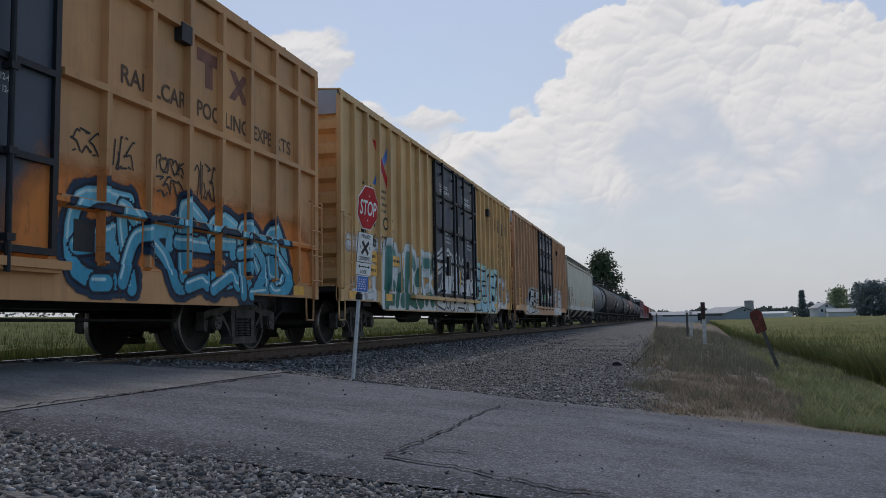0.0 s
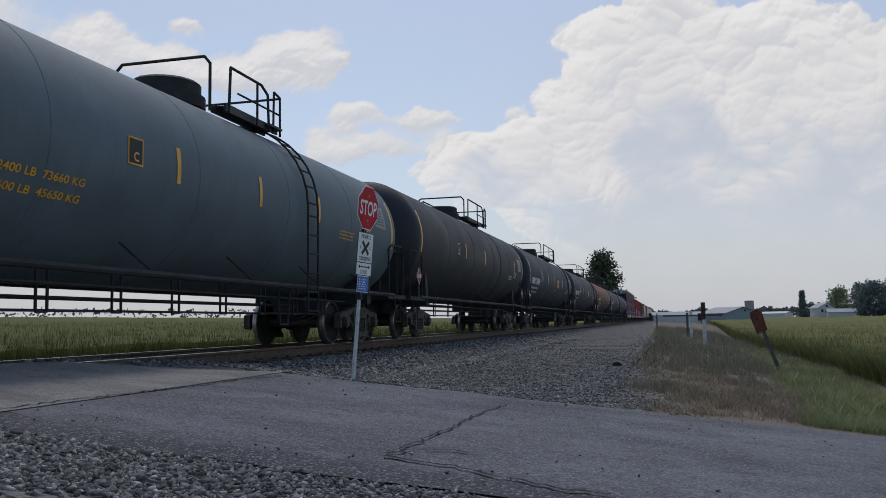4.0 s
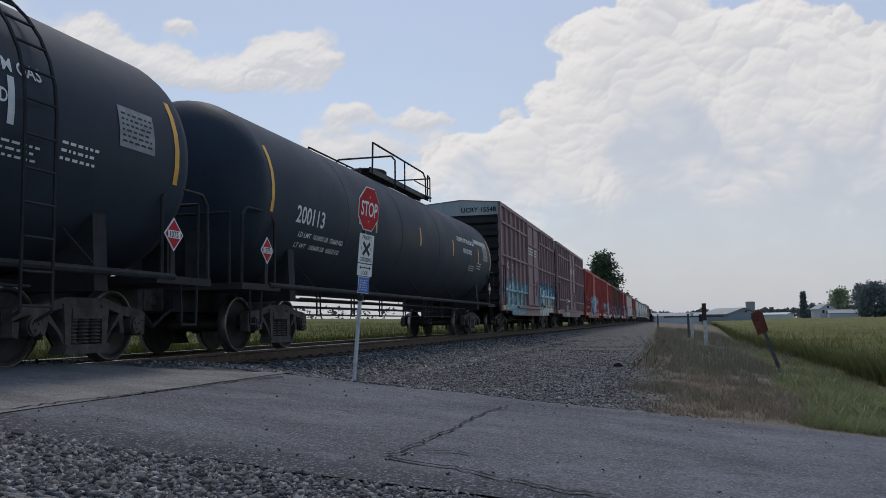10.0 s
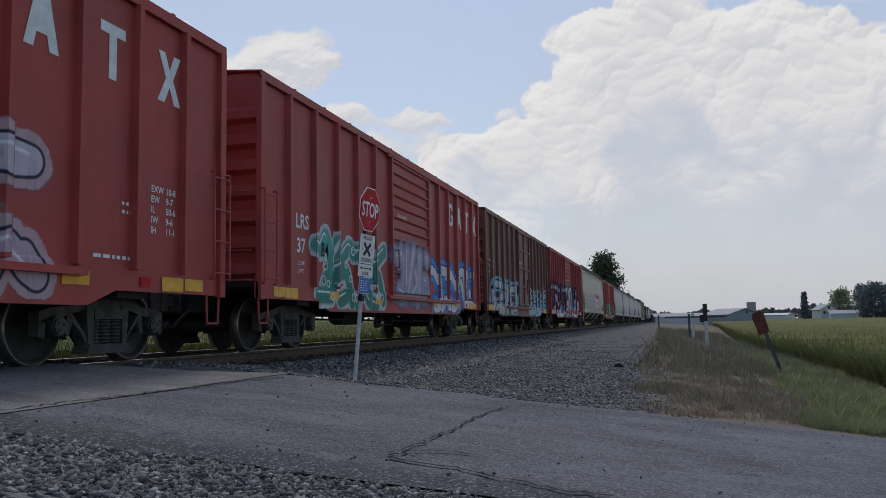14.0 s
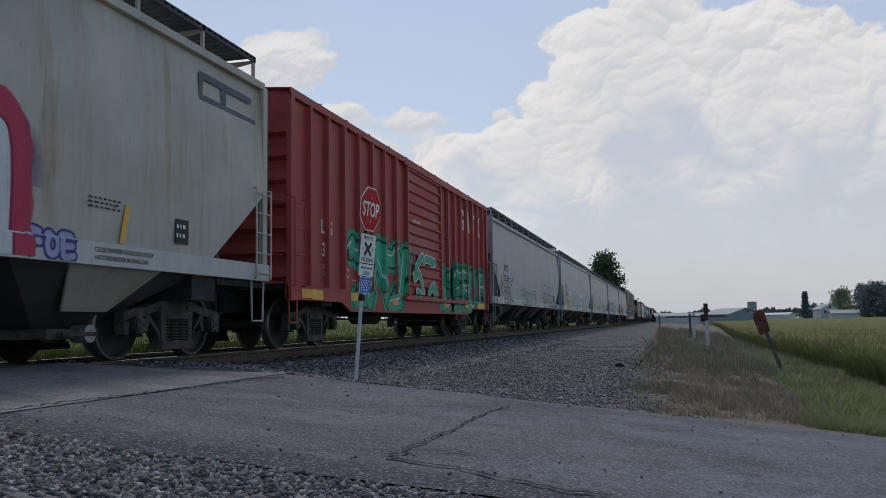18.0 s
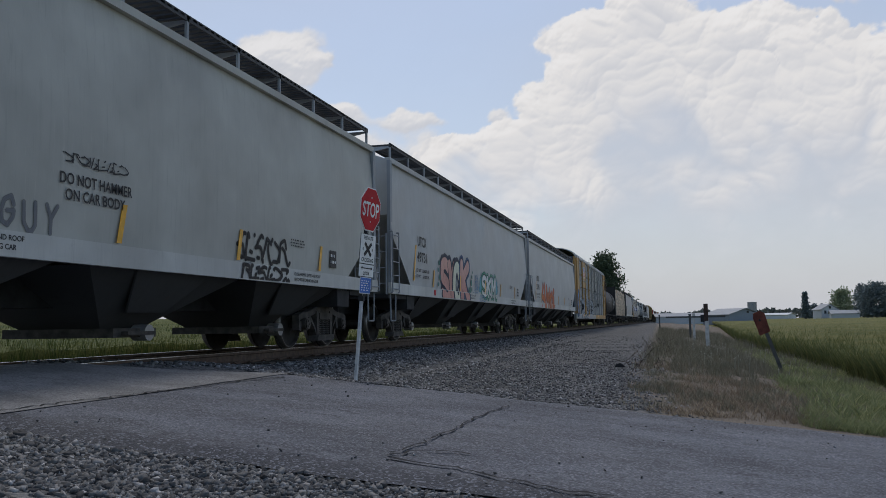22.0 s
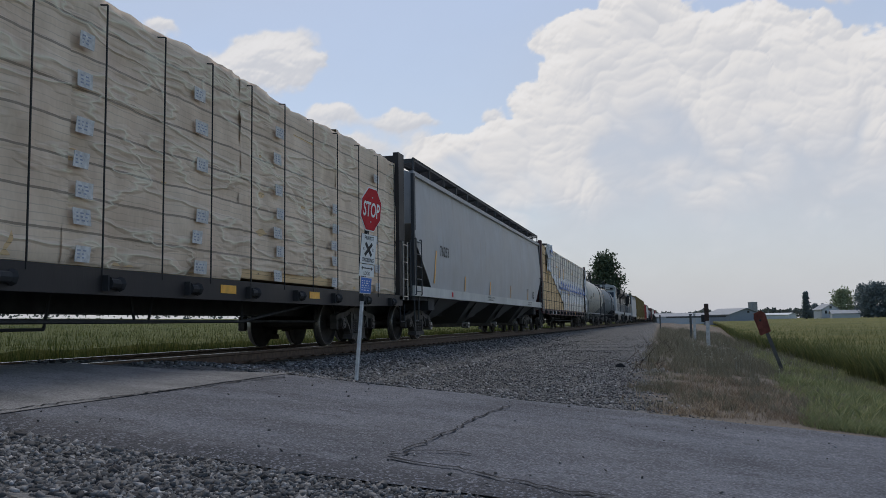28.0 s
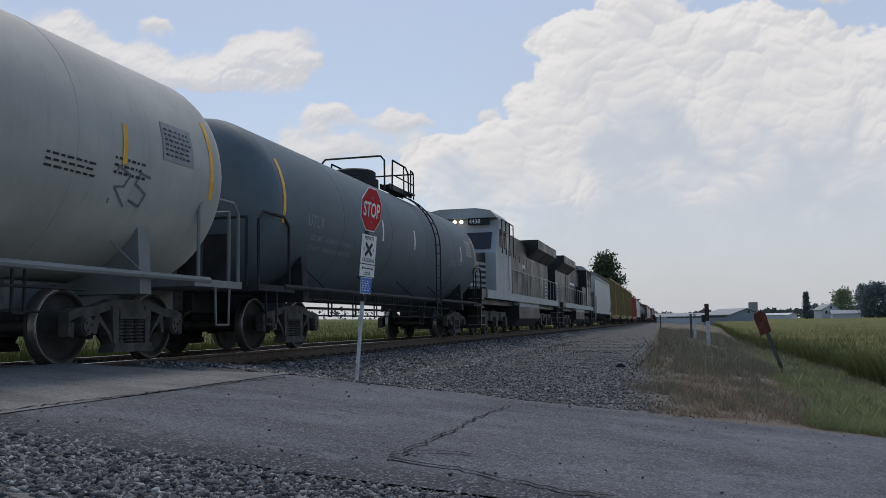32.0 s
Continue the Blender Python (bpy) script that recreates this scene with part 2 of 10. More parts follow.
def ground_height(x, y):
    x, y = np.asarray(x, float), np.asarray(y, float)
    near = ease(10.0, 12.6, y)
    flat = road_height(x) - 0.03
    far_side = ease(-10.5, -13.5, x)
    z = flat * (1 - near) + bank_height(x, y) * near
    return z * (1 - far_side) + bank_height(x, y) * far_side


def value_noise(x, y, seed=0):
    """Smooth noise from 0 to 1 for arrays."""
    xi, yi = np.floor(x), np.floor(y)
    fx, fy = x - xi, y - yi
    fx, fy = fx * fx * (3 - 2 * fx), fy * fy * (3 - 2 * fy)

    def h(a, b):
        q = np.sin(a * 127.1 + b * 311.7 + seed * 74.7) * 43758.5453
        return q - np.floor(q)
    return (h(xi, yi) * (1 - fx) + h(xi + 1, yi) * fx) * (1 - fy) + (h(xi, yi + 1) * (1 - fx) + h(xi + 1, yi + 1) * fx) * fy


def fbm(x, y, octaves=5, seed=0, gain=0.5):
    out, amp, tot = 0, 1.0, 0
    for i in range(octaves):
        out = out + amp * value_noise(x * 2 ** i + i * 17.3, y * 2 ** i - i * 9.1, seed)
        tot += amp
        amp *= gain
    return out / tot


def sheet(name, xs, ys, height, mats, pick=None, smooth=True):
    """A grid over the plan, with its height and its material by place."""
    X, Y = np.meshgrid(xs, ys)
    Z = height(X, Y)
    nx, ny = len(xs), len(ys)
    v = np.stack([X, Y, Z], -1).reshape(-1, 3)
    i = (np.arange(ny - 1)[:, None] * nx + np.arange(nx - 1)[None]).reshape(-1)
    f = np.stack([i, i + 1, i + nx + 1, i + nx], 1)
    me = bpy.data.meshes.new(name)
    me.from_pydata(v.tolist(), [], f.tolist())
    for m in mats:
        me.materials.append(m)
    if pick is not None:
        c = v[f].mean(1)
        me.polygons.foreach_set("material_index", pick(c[:, 0], c[:, 1]).astype(np.int32))
    if smooth:
        me.shade_smooth()
    return new(name, me)


def earth_mat():
    """Crushed gravel that gives way to dry soil and straw; the attribute dry says where."""
    n = Nodes("gravel_and_dry_soil")
    c = n.coords()
    v = n.add("TexVoronoi", ("Vector", c), Scale=26.0)
    col = n.ramp(n.add("SeparateColor", ("Color", v.outputs[1])).outputs[0], [(0.0, (0.045, 0.045, 0.047)), (0.5, (0.115, 0.115, 0.113)), (1.0, (0.22, 0.215, 0.205))])
    big = n.noise(c, 0.6, 4)
    col = n.mix(n.ramp(big, [(0.45, 0.0), (0.7, 0.5)]), col, (0.085, 0.075, 0.06))
    a, b = n.noise(c, 0.9, 6), n.noise(c, 18, 5)
    soil = n.mix(b, n.ramp(a, [(0.35, (0.1, 0.082, 0.066)), (0.55, (0.14, 0.115, 0.09)), (0.7, (0.125, 0.115, 0.08))]), (0.22, 0.185, 0.145))
    at = n.add("Attribute")
    at.attribute_name = "dry"
    edge = n.math("ADD", at.outputs[2], n.math("MULTIPLY", n.math("SUBTRACT", n.noise(c, 1.6, 6, 0.7), 0.5), 1.5))
    col = n.mix(n.ramp(edge, [(0.4, 0.0), (0.6, 1.0)]), col, soil)
    h = n.math("SUBTRACT", 1.0, v.outputs[0])
    return n.done(col, 0.9, 0, n.math("ADD", h, n.math("MULTIPLY", b, 0.6)), 0.9, 0.03, 0.2)


def crop_mat(name, lo, hi, scale=0.5):
    n = Nodes(name)
    c = n.coords()
    a = n.noise(c, scale, 5)
    b = n.noise(c, 9, 5, 0.7)
    col = n.mix(n.ramp(b, [(0.35, 0.0), (0.7, 0.8)]), n.ramp(a, [(0.3, lo), (0.7, hi)]), tuple(x * 0.45 for x in lo))
    return n.done(col, 0.9, 0, b, 0.9, 0.15, 0.15)


EARTH = earth_mat()
CROPTOP = crop_mat("ripening_crop", (0.1, 0.115, 0.03), (0.2, 0.17, 0.045))
gx = sorted(set(np.round(np.concatenate([-np.geomspace(14, 3000, 26), np.arange(-14, 8.01, 0.5), np.geomspace(8.5, 3000, 24)]), 3)))
gy = sorted(set(np.round(np.concatenate([-np.geomspace(6, 1500, 12), np.arange(-5, 26, 0.5), np.geomspace(26.5, 4200, 46)]), 3)))


def verge(y):
    """Where the gravel ends and the dry grass begins."""
    return np.interp(y, [0, 6, 10, 14, 25, 60, 200], [2.2, 2.0, -0.2, -0.55, -0.7, -1.2, -3.0])


def ground_kind(x, y):
    return np.where((x > 9) | (x < -14), 1, 0)


def uneven(x, y):
    z = ground_height(x, y)
    amp = np.where((x > -9.3) & (x < -6), 0.01, 0.05) * ease(3, 12, np.hypot(x + 2, y - 7) + 3)
    return z + (fbm(x * 0.9, y * 0.9, 3) - 0.5) * amp


ground = sheet("ground", gx, gy, uneven, [EARTH, CROPTOP], ground_kind)
co = np.empty(len(ground.data.vertices) * 3)
ground.data.vertices.foreach_get("co", co)
co = co.reshape(-1, 3)
dry = ground.data.attributes.new("dry", "FLOAT", "POINT")
dry.data.foreach_set("value", (ease(-0.6, 0.8, co[:, 0] - verge(co[:, 1])) + ease(-10.5, -12.5, co[:, 0])).astype(np.float32))
tagged(ground, "gravel, dry verge and farmland on both sides of the track", "ground", kind="structure")


# ---- road ----
def asphalt(name, lo, hi, speck, blue=0.0):
    n = Nodes(name)
    c = n.coords()
    big = n.noise(c, 0.45, 5, 0.6)
    col = n.ramp(big, [(0.3, lo), (0.7, hi)])
    wear = n.noise(n.coords((0.6, 1.3, 1)), 0.9, 4)
    col = n.mix(n.ramp(wear, [(0.42, 0.0), (0.62, 0.6)]), col, tuple(x * 1.4 for x in hi))
    stain = n.noise(n.coords((0.7, 1.3, 1)), 1.1, 6, 0.65)
    col = n.mix(n.ramp(stain, [(0.48, 0.0), (0.66, 0.7)]), col, tuple(x * 0.6 for x in lo))
    patchy = n.noise(n.coords((1, 1.6, 1)), 4.5, 5, 0.7)
    col = n.mix(n.ramp(patchy, [(0.5, 0.0), (0.68, 0.55)]), col, tuple(x * 0.45 for x in lo))
    v = n.add("TexVoronoi", ("Vector", c), Scale=70.0)
    one = n.add("SeparateColor", ("Color", v.outputs[1])).outputs[0]
    col = n.mix(n.ramp(one, [(0.0, 0.5), (0.3, 0.0), (0.9, 0.0), (0.98, 0.6)]), col, speck)
    col = n.mix(n.ramp(one, [(0.3, 0.0), (0.42, 0.45), (0.5, 0.0)]), col, tuple(x * 0.4 for x in lo))
    col = n.mix(n.ramp(n.noise(c, 45, 4, 0.7), [(0.35, 0.7), (0.55, 0.0)]), col, tuple(x * 0.3 for x in lo))
    at = n.add("Attribute")
    at.attribute_name = "crumbled"
    worn = n.math("ADD", at.outputs[2], n.math("MULTIPLY", n.math("SUBTRACT", n.noise(n.coords((0.7, 1, 1)), 3.2, 7, 0.75), 0.5), 1.7))
    dark = n.ramp(one, [(0.0, tuple(x * 0.3 for x in lo)), (0.7, tuple(x * 0.65 for x in lo)), (1.0, tuple(x * 1.5 for x in hi))])
    col = n.mix(n.ramp(worn, [(0.5, 0.0), (0.72, 0.85)]), col, dark)
    h = n.math("ADD", n.math("MULTIPLY", v.outputs[0], -0.6), n.noise(c, 30, 4))
    return n.done(col, n.ramp(big, [(0.3, 0.7), (0.7, 0.9)]), 0, h, 0.7, 0.014, 0.35)


OLD = asphalt("old_worn_asphalt", (0.066, 0.07, 0.083), (0.125, 0.132, 0.154), (0.3, 0.31, 0.33))
NEWER = asphalt("newer_brownish_asphalt", (0.19, 0.187, 0.184), (0.23, 0.226, 0.222), (0.25, 0.245, 0.24))
CRACKS = plain("crack_shadowed_tar", (0.012, 0.012, 0.013), 0.95, 0, 0.5, 20)


def road_piece(name, x0, x1, mat, label, y0=ROAD0, y1=ROAD1, lift=0.02, ragged=0.12, flare=0.0, seed=3, crumble=0.0):
    xs = np.arange(x0, x1 + 0.01, 0.12 if x1 - x0 < 14 else 0.5)
    k = 30
    m = M()
    rnd = np.random.RandomState(seed)
    wob0 = (fbm(xs * 1.3, xs * 0 + seed, 4, seed) - 0.5) * ragged * 3
    wob1 = (fbm(xs * 1.3, xs * 0 + seed + 5, 4, seed) - 0.5) * ragged * 3
    for i, x in enumerate(xs):
        a = y0 + wob0[i]
        b = y1 + wob1[i] + flare * max(0, (x - x0) / (x1 - x0)) ** 1.5
        for j in range(k + 1):
            y = a + (b - a) * j / k
            crown = 0.0 if 0 < j < k else -0.035
            z = float(road_height(x)) + lift + crown + 0.012 * (float(value_noise(np.array(x * 1.7), np.array(y * 1.7))) - 0.5)
            m.v.append((x, y, z))
    n = k + 1
    m.f = [(i * n + j, (i + 1) * n + j, (i + 1) * n + j + 1, i * n + j + 1) for i in range(len(xs) - 1) for j in range(k)]
    ob = new(name, m.mesh(name, mat, 40))
    t = np.tile(np.linspace(0, 1, n), len(xs)) * (y1 - y0)
    side = ob.data.attributes.new("crumbled", "FLOAT", "POINT")
    side.data.foreach_set("value", (crumble * np.maximum(ease(0.75, 0.1, t), ease(y1 - y0 - 0.3, y1 - y0, t))).astype(np.float32))
    return tagged(ob, label, "road", kind="structure")


road_piece("road", -4.75, 16.0, OLD, "worn blue-grey asphalt road with cracks", seed=3, crumble=1.0)
road_piece("road_apron", RAIL + 0.06, -4.66, NEWER, "smoother brownish asphalt ramp up to the rail", y1=8.7, lift=0.028, ragged=0.05, flare=1.5, seed=8)
road_piece("road_between_rails", TRACK - 0.66, RAIL - 0.11, NEWER, "asphalt filling between the rails", y1=8.9, lift=-0.012, ragged=0.04, seed=9)
road_piece("road_beyond", -24, TRACK - 0.86, NEWER, "asphalt road beyond the track", y1=9.0, lift=-0.01, ragged=0.1, seed=10)


def crack(points, width, seed, label):
    rnd = random.Random(seed)
    pts = []
    for (a, b), (c, d) in zip(points, points[1:]):
        k = max(2, int(math.hypot(c - a, d - b) / 0.07))
        for i in range(k):
            t = i / k
            pts.append((a + (c - a) * t + rnd.uniform(-0.03, 0.03), b + (d - b) * t + rnd.uniform(-0.03, 0.03)))
    m = M()
    for i, (x, y) in enumerate(pts):
        x2, y2 = pts[min(i + 1, len(pts) - 1)]
        x1, y1 = pts[max(i - 1, 0)]
        ln = math.hypot(x2 - x1, y2 - y1) or 1
        w = width * rnd.uniform(0.3, 1.3) / 2
        nx, ny = -(y2 - y1) / ln * w, (x2 - x1) / ln * w
        for s in (-1, 1):
            px, py = x + s * nx, y + s * ny
            m.v.append((px, py, float(road_height(px)) + 0.034))
    m.f = [(2 * i, 2 * i + 1, 2 * i + 3, 2 * i + 2) for i in range(len(pts) - 1)]
    return tagged(new("road_crack", m.mesh("road_crack", CRACKS)), label, "crack", "cracks in the road", "structure")


crack([(-4.81, 5.0), (-4.79, 5.8), (-4.76, 6.5), (-4.68, 7.6), (-4.65, 8.7), (-4.52, 9.6)], 0.028, 1, "ragged joint between old and newer asphalt")
crack([(-1.85, 5.5), (-1.84, 5.8), (-1.8, 6.1), (-1.78, 6.9), (-1.79, 7.8), (-1.75, 8.5), (-1.68, 9.06)], 0.024, 2, "long crack across the old asphalt")
crack([(-1.85, 5.45), (-1.72, 5.74), (-1.56, 5.88), (-1.3, 5.82)], 0.026, 3, "broken crack along the road's edge")
crack([(-1.8, 5.4), (-1.55, 5.3), (-1.35, 5.36), (-1.15, 5.2), (-0.9, 5.15), (-0.6, 5.06), (-0.3, 5.1)], 0.04, 4, "short branching crack in the asphalt")
crack([(-3.5, 7.0), (-3.0, 6.85), (-2.7, 6.9)], 0.012, 5, "short crack in the asphalt")
crack([(-0.4, 6.9), (-0.15, 6.85)], 0.012, 6, "short crack in the asphalt")

# ---- track ----
RAILTOP = plain("polished_rail_head", (0.5, 0.5, 0.5), 0.22, 1.0, 0.1, 20)
TIE = plain("weathered_wooden_tie", (0.075, 0.062, 0.05), 0.9, 0, 0.4, 7)
rail_profile = [(-0.075, -0.18), (0.075, -0.18), (0.075, -0.165), (0.014, -0.145), (0.012, -0.05), (0.036, -0.04), (0.037, -0.008), (0.028, -0.0025), (-0.028, -0.0025), (-0.037, -0.008), (-0.036, -0.04), (-0.012, -0.05), (-0.014, -0.145), (-0.075, -0.165)]
for sx, nm in ((-0.7525, "far"), (0.7525, "near")):
    base = thing("rail", (TRACK + sx, 0, 0), "rusty steel rail with a polished running surface", "rail", "rails of the track", "structure")
    m = M()
    ys = [-80, 0, 30, 120, 1500]
    for a, b in zip(ys, ys[1:]):
        m.prism(rail_profile, "y", a, b)
    part("rail_body", m, RAILSIDE, base)
    part("rail_head", M().box(-0.027, 0.027, -80, 1500, -0.004, 0.0), RAILTOP, base, "polished rail head")
tie_shape = M().prism([(-1.29, -0.005), (-1.3, -0.19), (1.3, -0.19), (1.29, -0.005), (1.27, 0.0), (-1.27, 0.0)], "y", -0.115, 0.115).mesh("tie", TIE)
bed = thing("track_bed", (TRACK, 0, 0), "row of weathered wooden ties under the rails", "ties", kind="structure")
rnd = random.Random(5)
for i in range(150):
    t = part("tie", tie_shape, TIE, bed, at=(rnd.uniform(-0.05, 0.05), 9.35 + i * 0.52 + rnd.uniform(-0.03, 0.03), -0.186 + rnd.uniform(-0.012, 0.006)))
    t.rotation_euler = (0, 0, rnd.uniform(-0.02, 0.02))
far_ties = M()
for i in list(range(150, 520)) + list(range(-60, -9)):
    y = 9.35 + i * 0.52
    far_ties.box(-1.3, 1.3, y - 0.115, y + 0.115, -0.37, -0.19)
tagged(part("ties", far_ties, TIE, bed), kind="stuff")
plate = M().box(-0.17, 0.17, -0.09, 0.09, -0.184, -0.166).box(0.09, 0.12, -0.06, 0.06, -0.17, -0.15).box(-0.12, -0.09, -0.06, 0.06, -0.17, -0.15).mesh("tie_plate", RAILSIDE)
for i in range(60):
    for s in (-0.7525, 0.7525):
        part("tie_plate", plate, RAILSIDE, bed, at=(s, 9.35 + i * 0.52, 0.0))


# ---- stones ----
def stone_mat():
    n = Nodes("ballast_stone")
    g = n.add("NewGeometry")
    r = g.outputs["Random Per Island"]
    col = n.ramp(r, [(0.0, (0.04, 0.04, 0.043)), (0.35, (0.11, 0.11, 0.11)), (0.75, (0.2, 0.196, 0.19)), (0.95, (0.31, 0.305, 0.3)), (1.0, (0.46, 0.455, 0.45))])
    c = n.coords()
    col = n.mix(n.ramp(n.noise(c, 30, 4), [(0.4, 0.0), (0.75, 0.45)]), col, (0.06, 0.055, 0.048))
    return n.done(col, 0.85, 0, n.noise(c, 70, 3), 0.4, 0.01, 0.25)


def stones(name, x, y, size, sink, label, seed):
    """Loose broken stones as one mesh; x, y, size are arrays."""
    rs = np.random.RandomState(seed)
    k = len(x)
    cube = np.array([(a, b, c) for c in (-1, 1) for a, b in ((-1, -1), (1, -1), (1, 1), (-1, 1))], float) * 0.5
    quads = np.array([(3, 2, 1, 0), (4, 5, 6, 7), (0, 1, 5, 4), (1, 2, 6, 5), (2, 3, 7, 6), (3, 0, 4, 7)])
    v = cube[None] * (1 + rs.uniform(-0.45, 0.25, (k, 8, 3)))
    v *= (size[:, None] * rs.uniform([0.8, 0.55, 0.4], [1.5, 1.0, 0.8], (k, 3)))[:, None]
    q = rs.normal(size=(k, 4)) * np.array([1, 0.35, 0.35, 1.6])
    q /= np.linalg.norm(q, axis=1)[:, None]
    w, a, b, c = q.T
    R = np.stack([1 - 2 * (b * b + c * c), 2 * (a * b - c * w), 2 * (a * c + b * w), 2 * (a * b + c * w), 1 - 2 * (a * a + c * c), 2 * (b * c - a * w), 2 * (a * c - b * w), 2 * (b * c + a * w), 1 - 2 * (a * a + b * b)], 1).reshape(k, 3, 3)
    v = np.einsum("kij,knj->kni", R, v)
    z = uneven(x, y) + size * sink
    v += np.stack([x, y, z], 1)[:, None]
    f = (quads[None] + (np.arange(k) * 8)[:, None, None]).reshape(-1, 4)
    me = bpy.data.meshes.new(name)
    me.vertices.add(k * 8)
    me.vertices.foreach_set("co", v.reshape(-1))
    me.loops.add(len(f) * 4)
    me.loops.foreach_set("vertex_index", f.reshape(-1).astype(np.int32))
    me.polygons.add(len(f))
    me.polygons.foreach_set("loop_start", np.arange(0, len(f) * 4, 4, dtype=np.int32))
    me.materials.append(STONE)
    me.update(calc_edges=True)
    return tagged(new(name, me), label, "gravel", kind="stuff")


STONE = stone_mat()
rs = np.random.RandomState(2)
k = 17000
fx, fy = rs.uniform(-5.4, -0.2, k), rs.uniform(3.7, 5.0, k)
keep = (fy < 4.84 + 0.34 * (value_noise(fx * 2.3, fx * 0) - 0.5) + 0.1 * rs.normal(size=k)) & (rs.uniform(size=k) < ease(-0.4, -1.5, fx) + 0.12)
stones("gravel_by_road", fx[keep], fy[keep], rs.uniform(0.012, 0.04, keep.sum()) * np.where(rs.uniform(size=keep.sum()) < 0.06, 1.5, 1), 0.12, "loose grey crushed stone beside the road", 1)
k = 3500
fx, fy = rs.uniform(-6.8, 1.8, k), rs.uniform(2.0, 4.0, k)
stones("gravel_behind", fx, fy, rs.uniform(0.02, 0.05, k), 0.05, "loose grey crushed stone away from the road", 8)
k = 50000
bx = rs.uniform(-6.75, 0.6, k)
by = 9.6 + rs.exponential(9, k)
keep = (by < 60) & (rs.uniform(size=k) < ease(0.9, -0.6, bx - verge(by))) & ((bx < -3.9) | (rs.uniform(size=k) < 0.55)) & ((by > 10.15 + 0.35 * value_noise(bx * 2.2, bx * 0)) | (rs.uniform(size=k) < 0.04)) & ((by > 10.5) | (bx > -5.5))
stones("ballast", bx[keep], by[keep], rs.uniform(0.024, 0.064, keep.sum()) * np.where(bx[keep] > -4.2, 0.62, 1.0), 0.05, "grey crushed-stone ballast shoulder of the track", 3)
k = 5000
bx, by = rs.uniform(-9.2, -6.2, k), 9.5 + rs.exponential(14, k)
keep = (abs(bx - RAIL) > 0.1) & (by < 70)
stones("ballast_between_ties", bx[keep], by[keep], rs.uniform(0.03, 0.06, keep.sum()), 0.05, "grey ballast between the ties", 4)
k = 420
bx, by = rs.uniform(-4.6, 3.0, k), rs.uniform(5.0, 9.9, k)
edge = np.abs(by - 7.4) / 2.5
keep = rs.uniform(size=k) < edge ** 3 + 0.06
big = rs.uniform(0.008, 0.022, keep.sum())
loose = stones("stray_pebbles", bx[keep], by[keep], big, 0.05, "small pebbles strewn over the asphalt", 6)
loose.location.z = 0.055


# ---- plants ----
def leaf_mat(name, stops, rough=0.75):
    n = Nodes(name)
    r = n.add("NewGeometry").outputs["Random Per Island"]
    col = n.ramp(r, stops)
    c = n.coords()
    col = n.mix(n.ramp(n.noise(c, 0.5, 3), [(0.35, 0.0), (0.7, 0.5)]), col, stops[0][1])
    n.done(col, rough, 0, spec=0.15)
    n.bsdf.inputs["Subsurface Weight"].default_value = 0.0
    tr = n.add("BsdfTranslucent", ("Color", col))
    mx = n.add("MixShader", (1, n.bsdf.outputs[0]), (2, tr.outputs[0]), Fac=0.3)
    n.t.links.new(mx.outputs[0], n.t.nodes["Material Output"].inputs[0])
    return n.mat


def blades(name, x, y, h, width, lean, mat, label, seed, per=3, base=None, category="grass"):
    """Tufts of thin bent blades, one mesh."""
    rs = np.random.RandomState(seed)
    x, y, h = (np.repeat(a, per) for a in (x, y, h))
    k = len(x)
    x = x + rs.normal(size=k) * 0.03
    y = y + rs.normal(size=k) * 0.03
    h = h * rs.uniform(0.6, 1.15, k)
    a = rs.uniform(0, 2 * np.pi, k)
    dx, dy = np.cos(a), np.sin(a)
    b = rs.uniform(0, 2 * np.pi, k)
    lx, ly = np.cos(b) * lean * h, np.sin(b) * lean * h
    z = (ground_height(x, y) if base is None else base(x, y)) - 0.02
    w = width * rs.uniform(0.6, 1.3, k) / 2
    P = np.stack([np.stack([x - dx * w, y - dy * w, z], 1), np.stack([x + dx * w, y + dy * w, z], 1),
                  np.stack([x + dx * w * 0.8 + lx * 0.4, y + dy * w * 0.8 + ly * 0.4, z + h * 0.6], 1), np.stack([x - dx * w * 0.8 + lx * 0.4, y - dy * w * 0.8 + ly * 0.4, z + h * 0.6], 1),
                  np.stack([x + lx, y + ly, z + h], 1)], 1)
    me = bpy.data.meshes.new(name)
    o = (np.arange(k) * 5)[:, None]
    loops = np.concatenate([np.array([[0, 1, 2, 3]]) + o, np.array([[3, 2, 4]]) + o], 1).reshape(-1)
    me.vertices.add(k * 5)
    me.vertices.foreach_set("co", P.reshape(-1))
    me.loops.add(len(loops))
    me.loops.foreach_set("vertex_index", loops.astype(np.int32))
    me.polygons.add(2 * k)
    me.polygons.foreach_set("loop_start", (np.arange(k)[:, None] * 7 + np.array([[0, 4]])).reshape(-1).astype(np.int32))
    me.materials.append(mat)
    me.update(calc_edges=True)
    return tagged(new(name, me), label, category, kind="stuff")


GREEN = leaf_mat("green_grass", [(0.0, (0.16, 0.19, 0.09)), (0.6, (0.3, 0.33, 0.15)), (1.0, (0.5, 0.48, 0.25))])
DRY = leaf_mat("dry_grass", [(0.0, (0.15, 0.115, 0.085)), (0.5, (0.3, 0.235, 0.165)), (1.0, (0.52, 0.43, 0.31))])
WEED = leaf_mat("grey_brown_weeds", [(0.0, (0.13, 0.125, 0.09)), (0.6, (0.25, 0.235, 0.165)), (1.0, (0.38, 0.34, 0.25))])
CROP = leaf_mat("crop_blades", [(0.0, (0.045, 0.068, 0.018)), (0.6, (0.095, 0.115, 0.03)), (1.0, (0.19, 0.175, 0.05))])
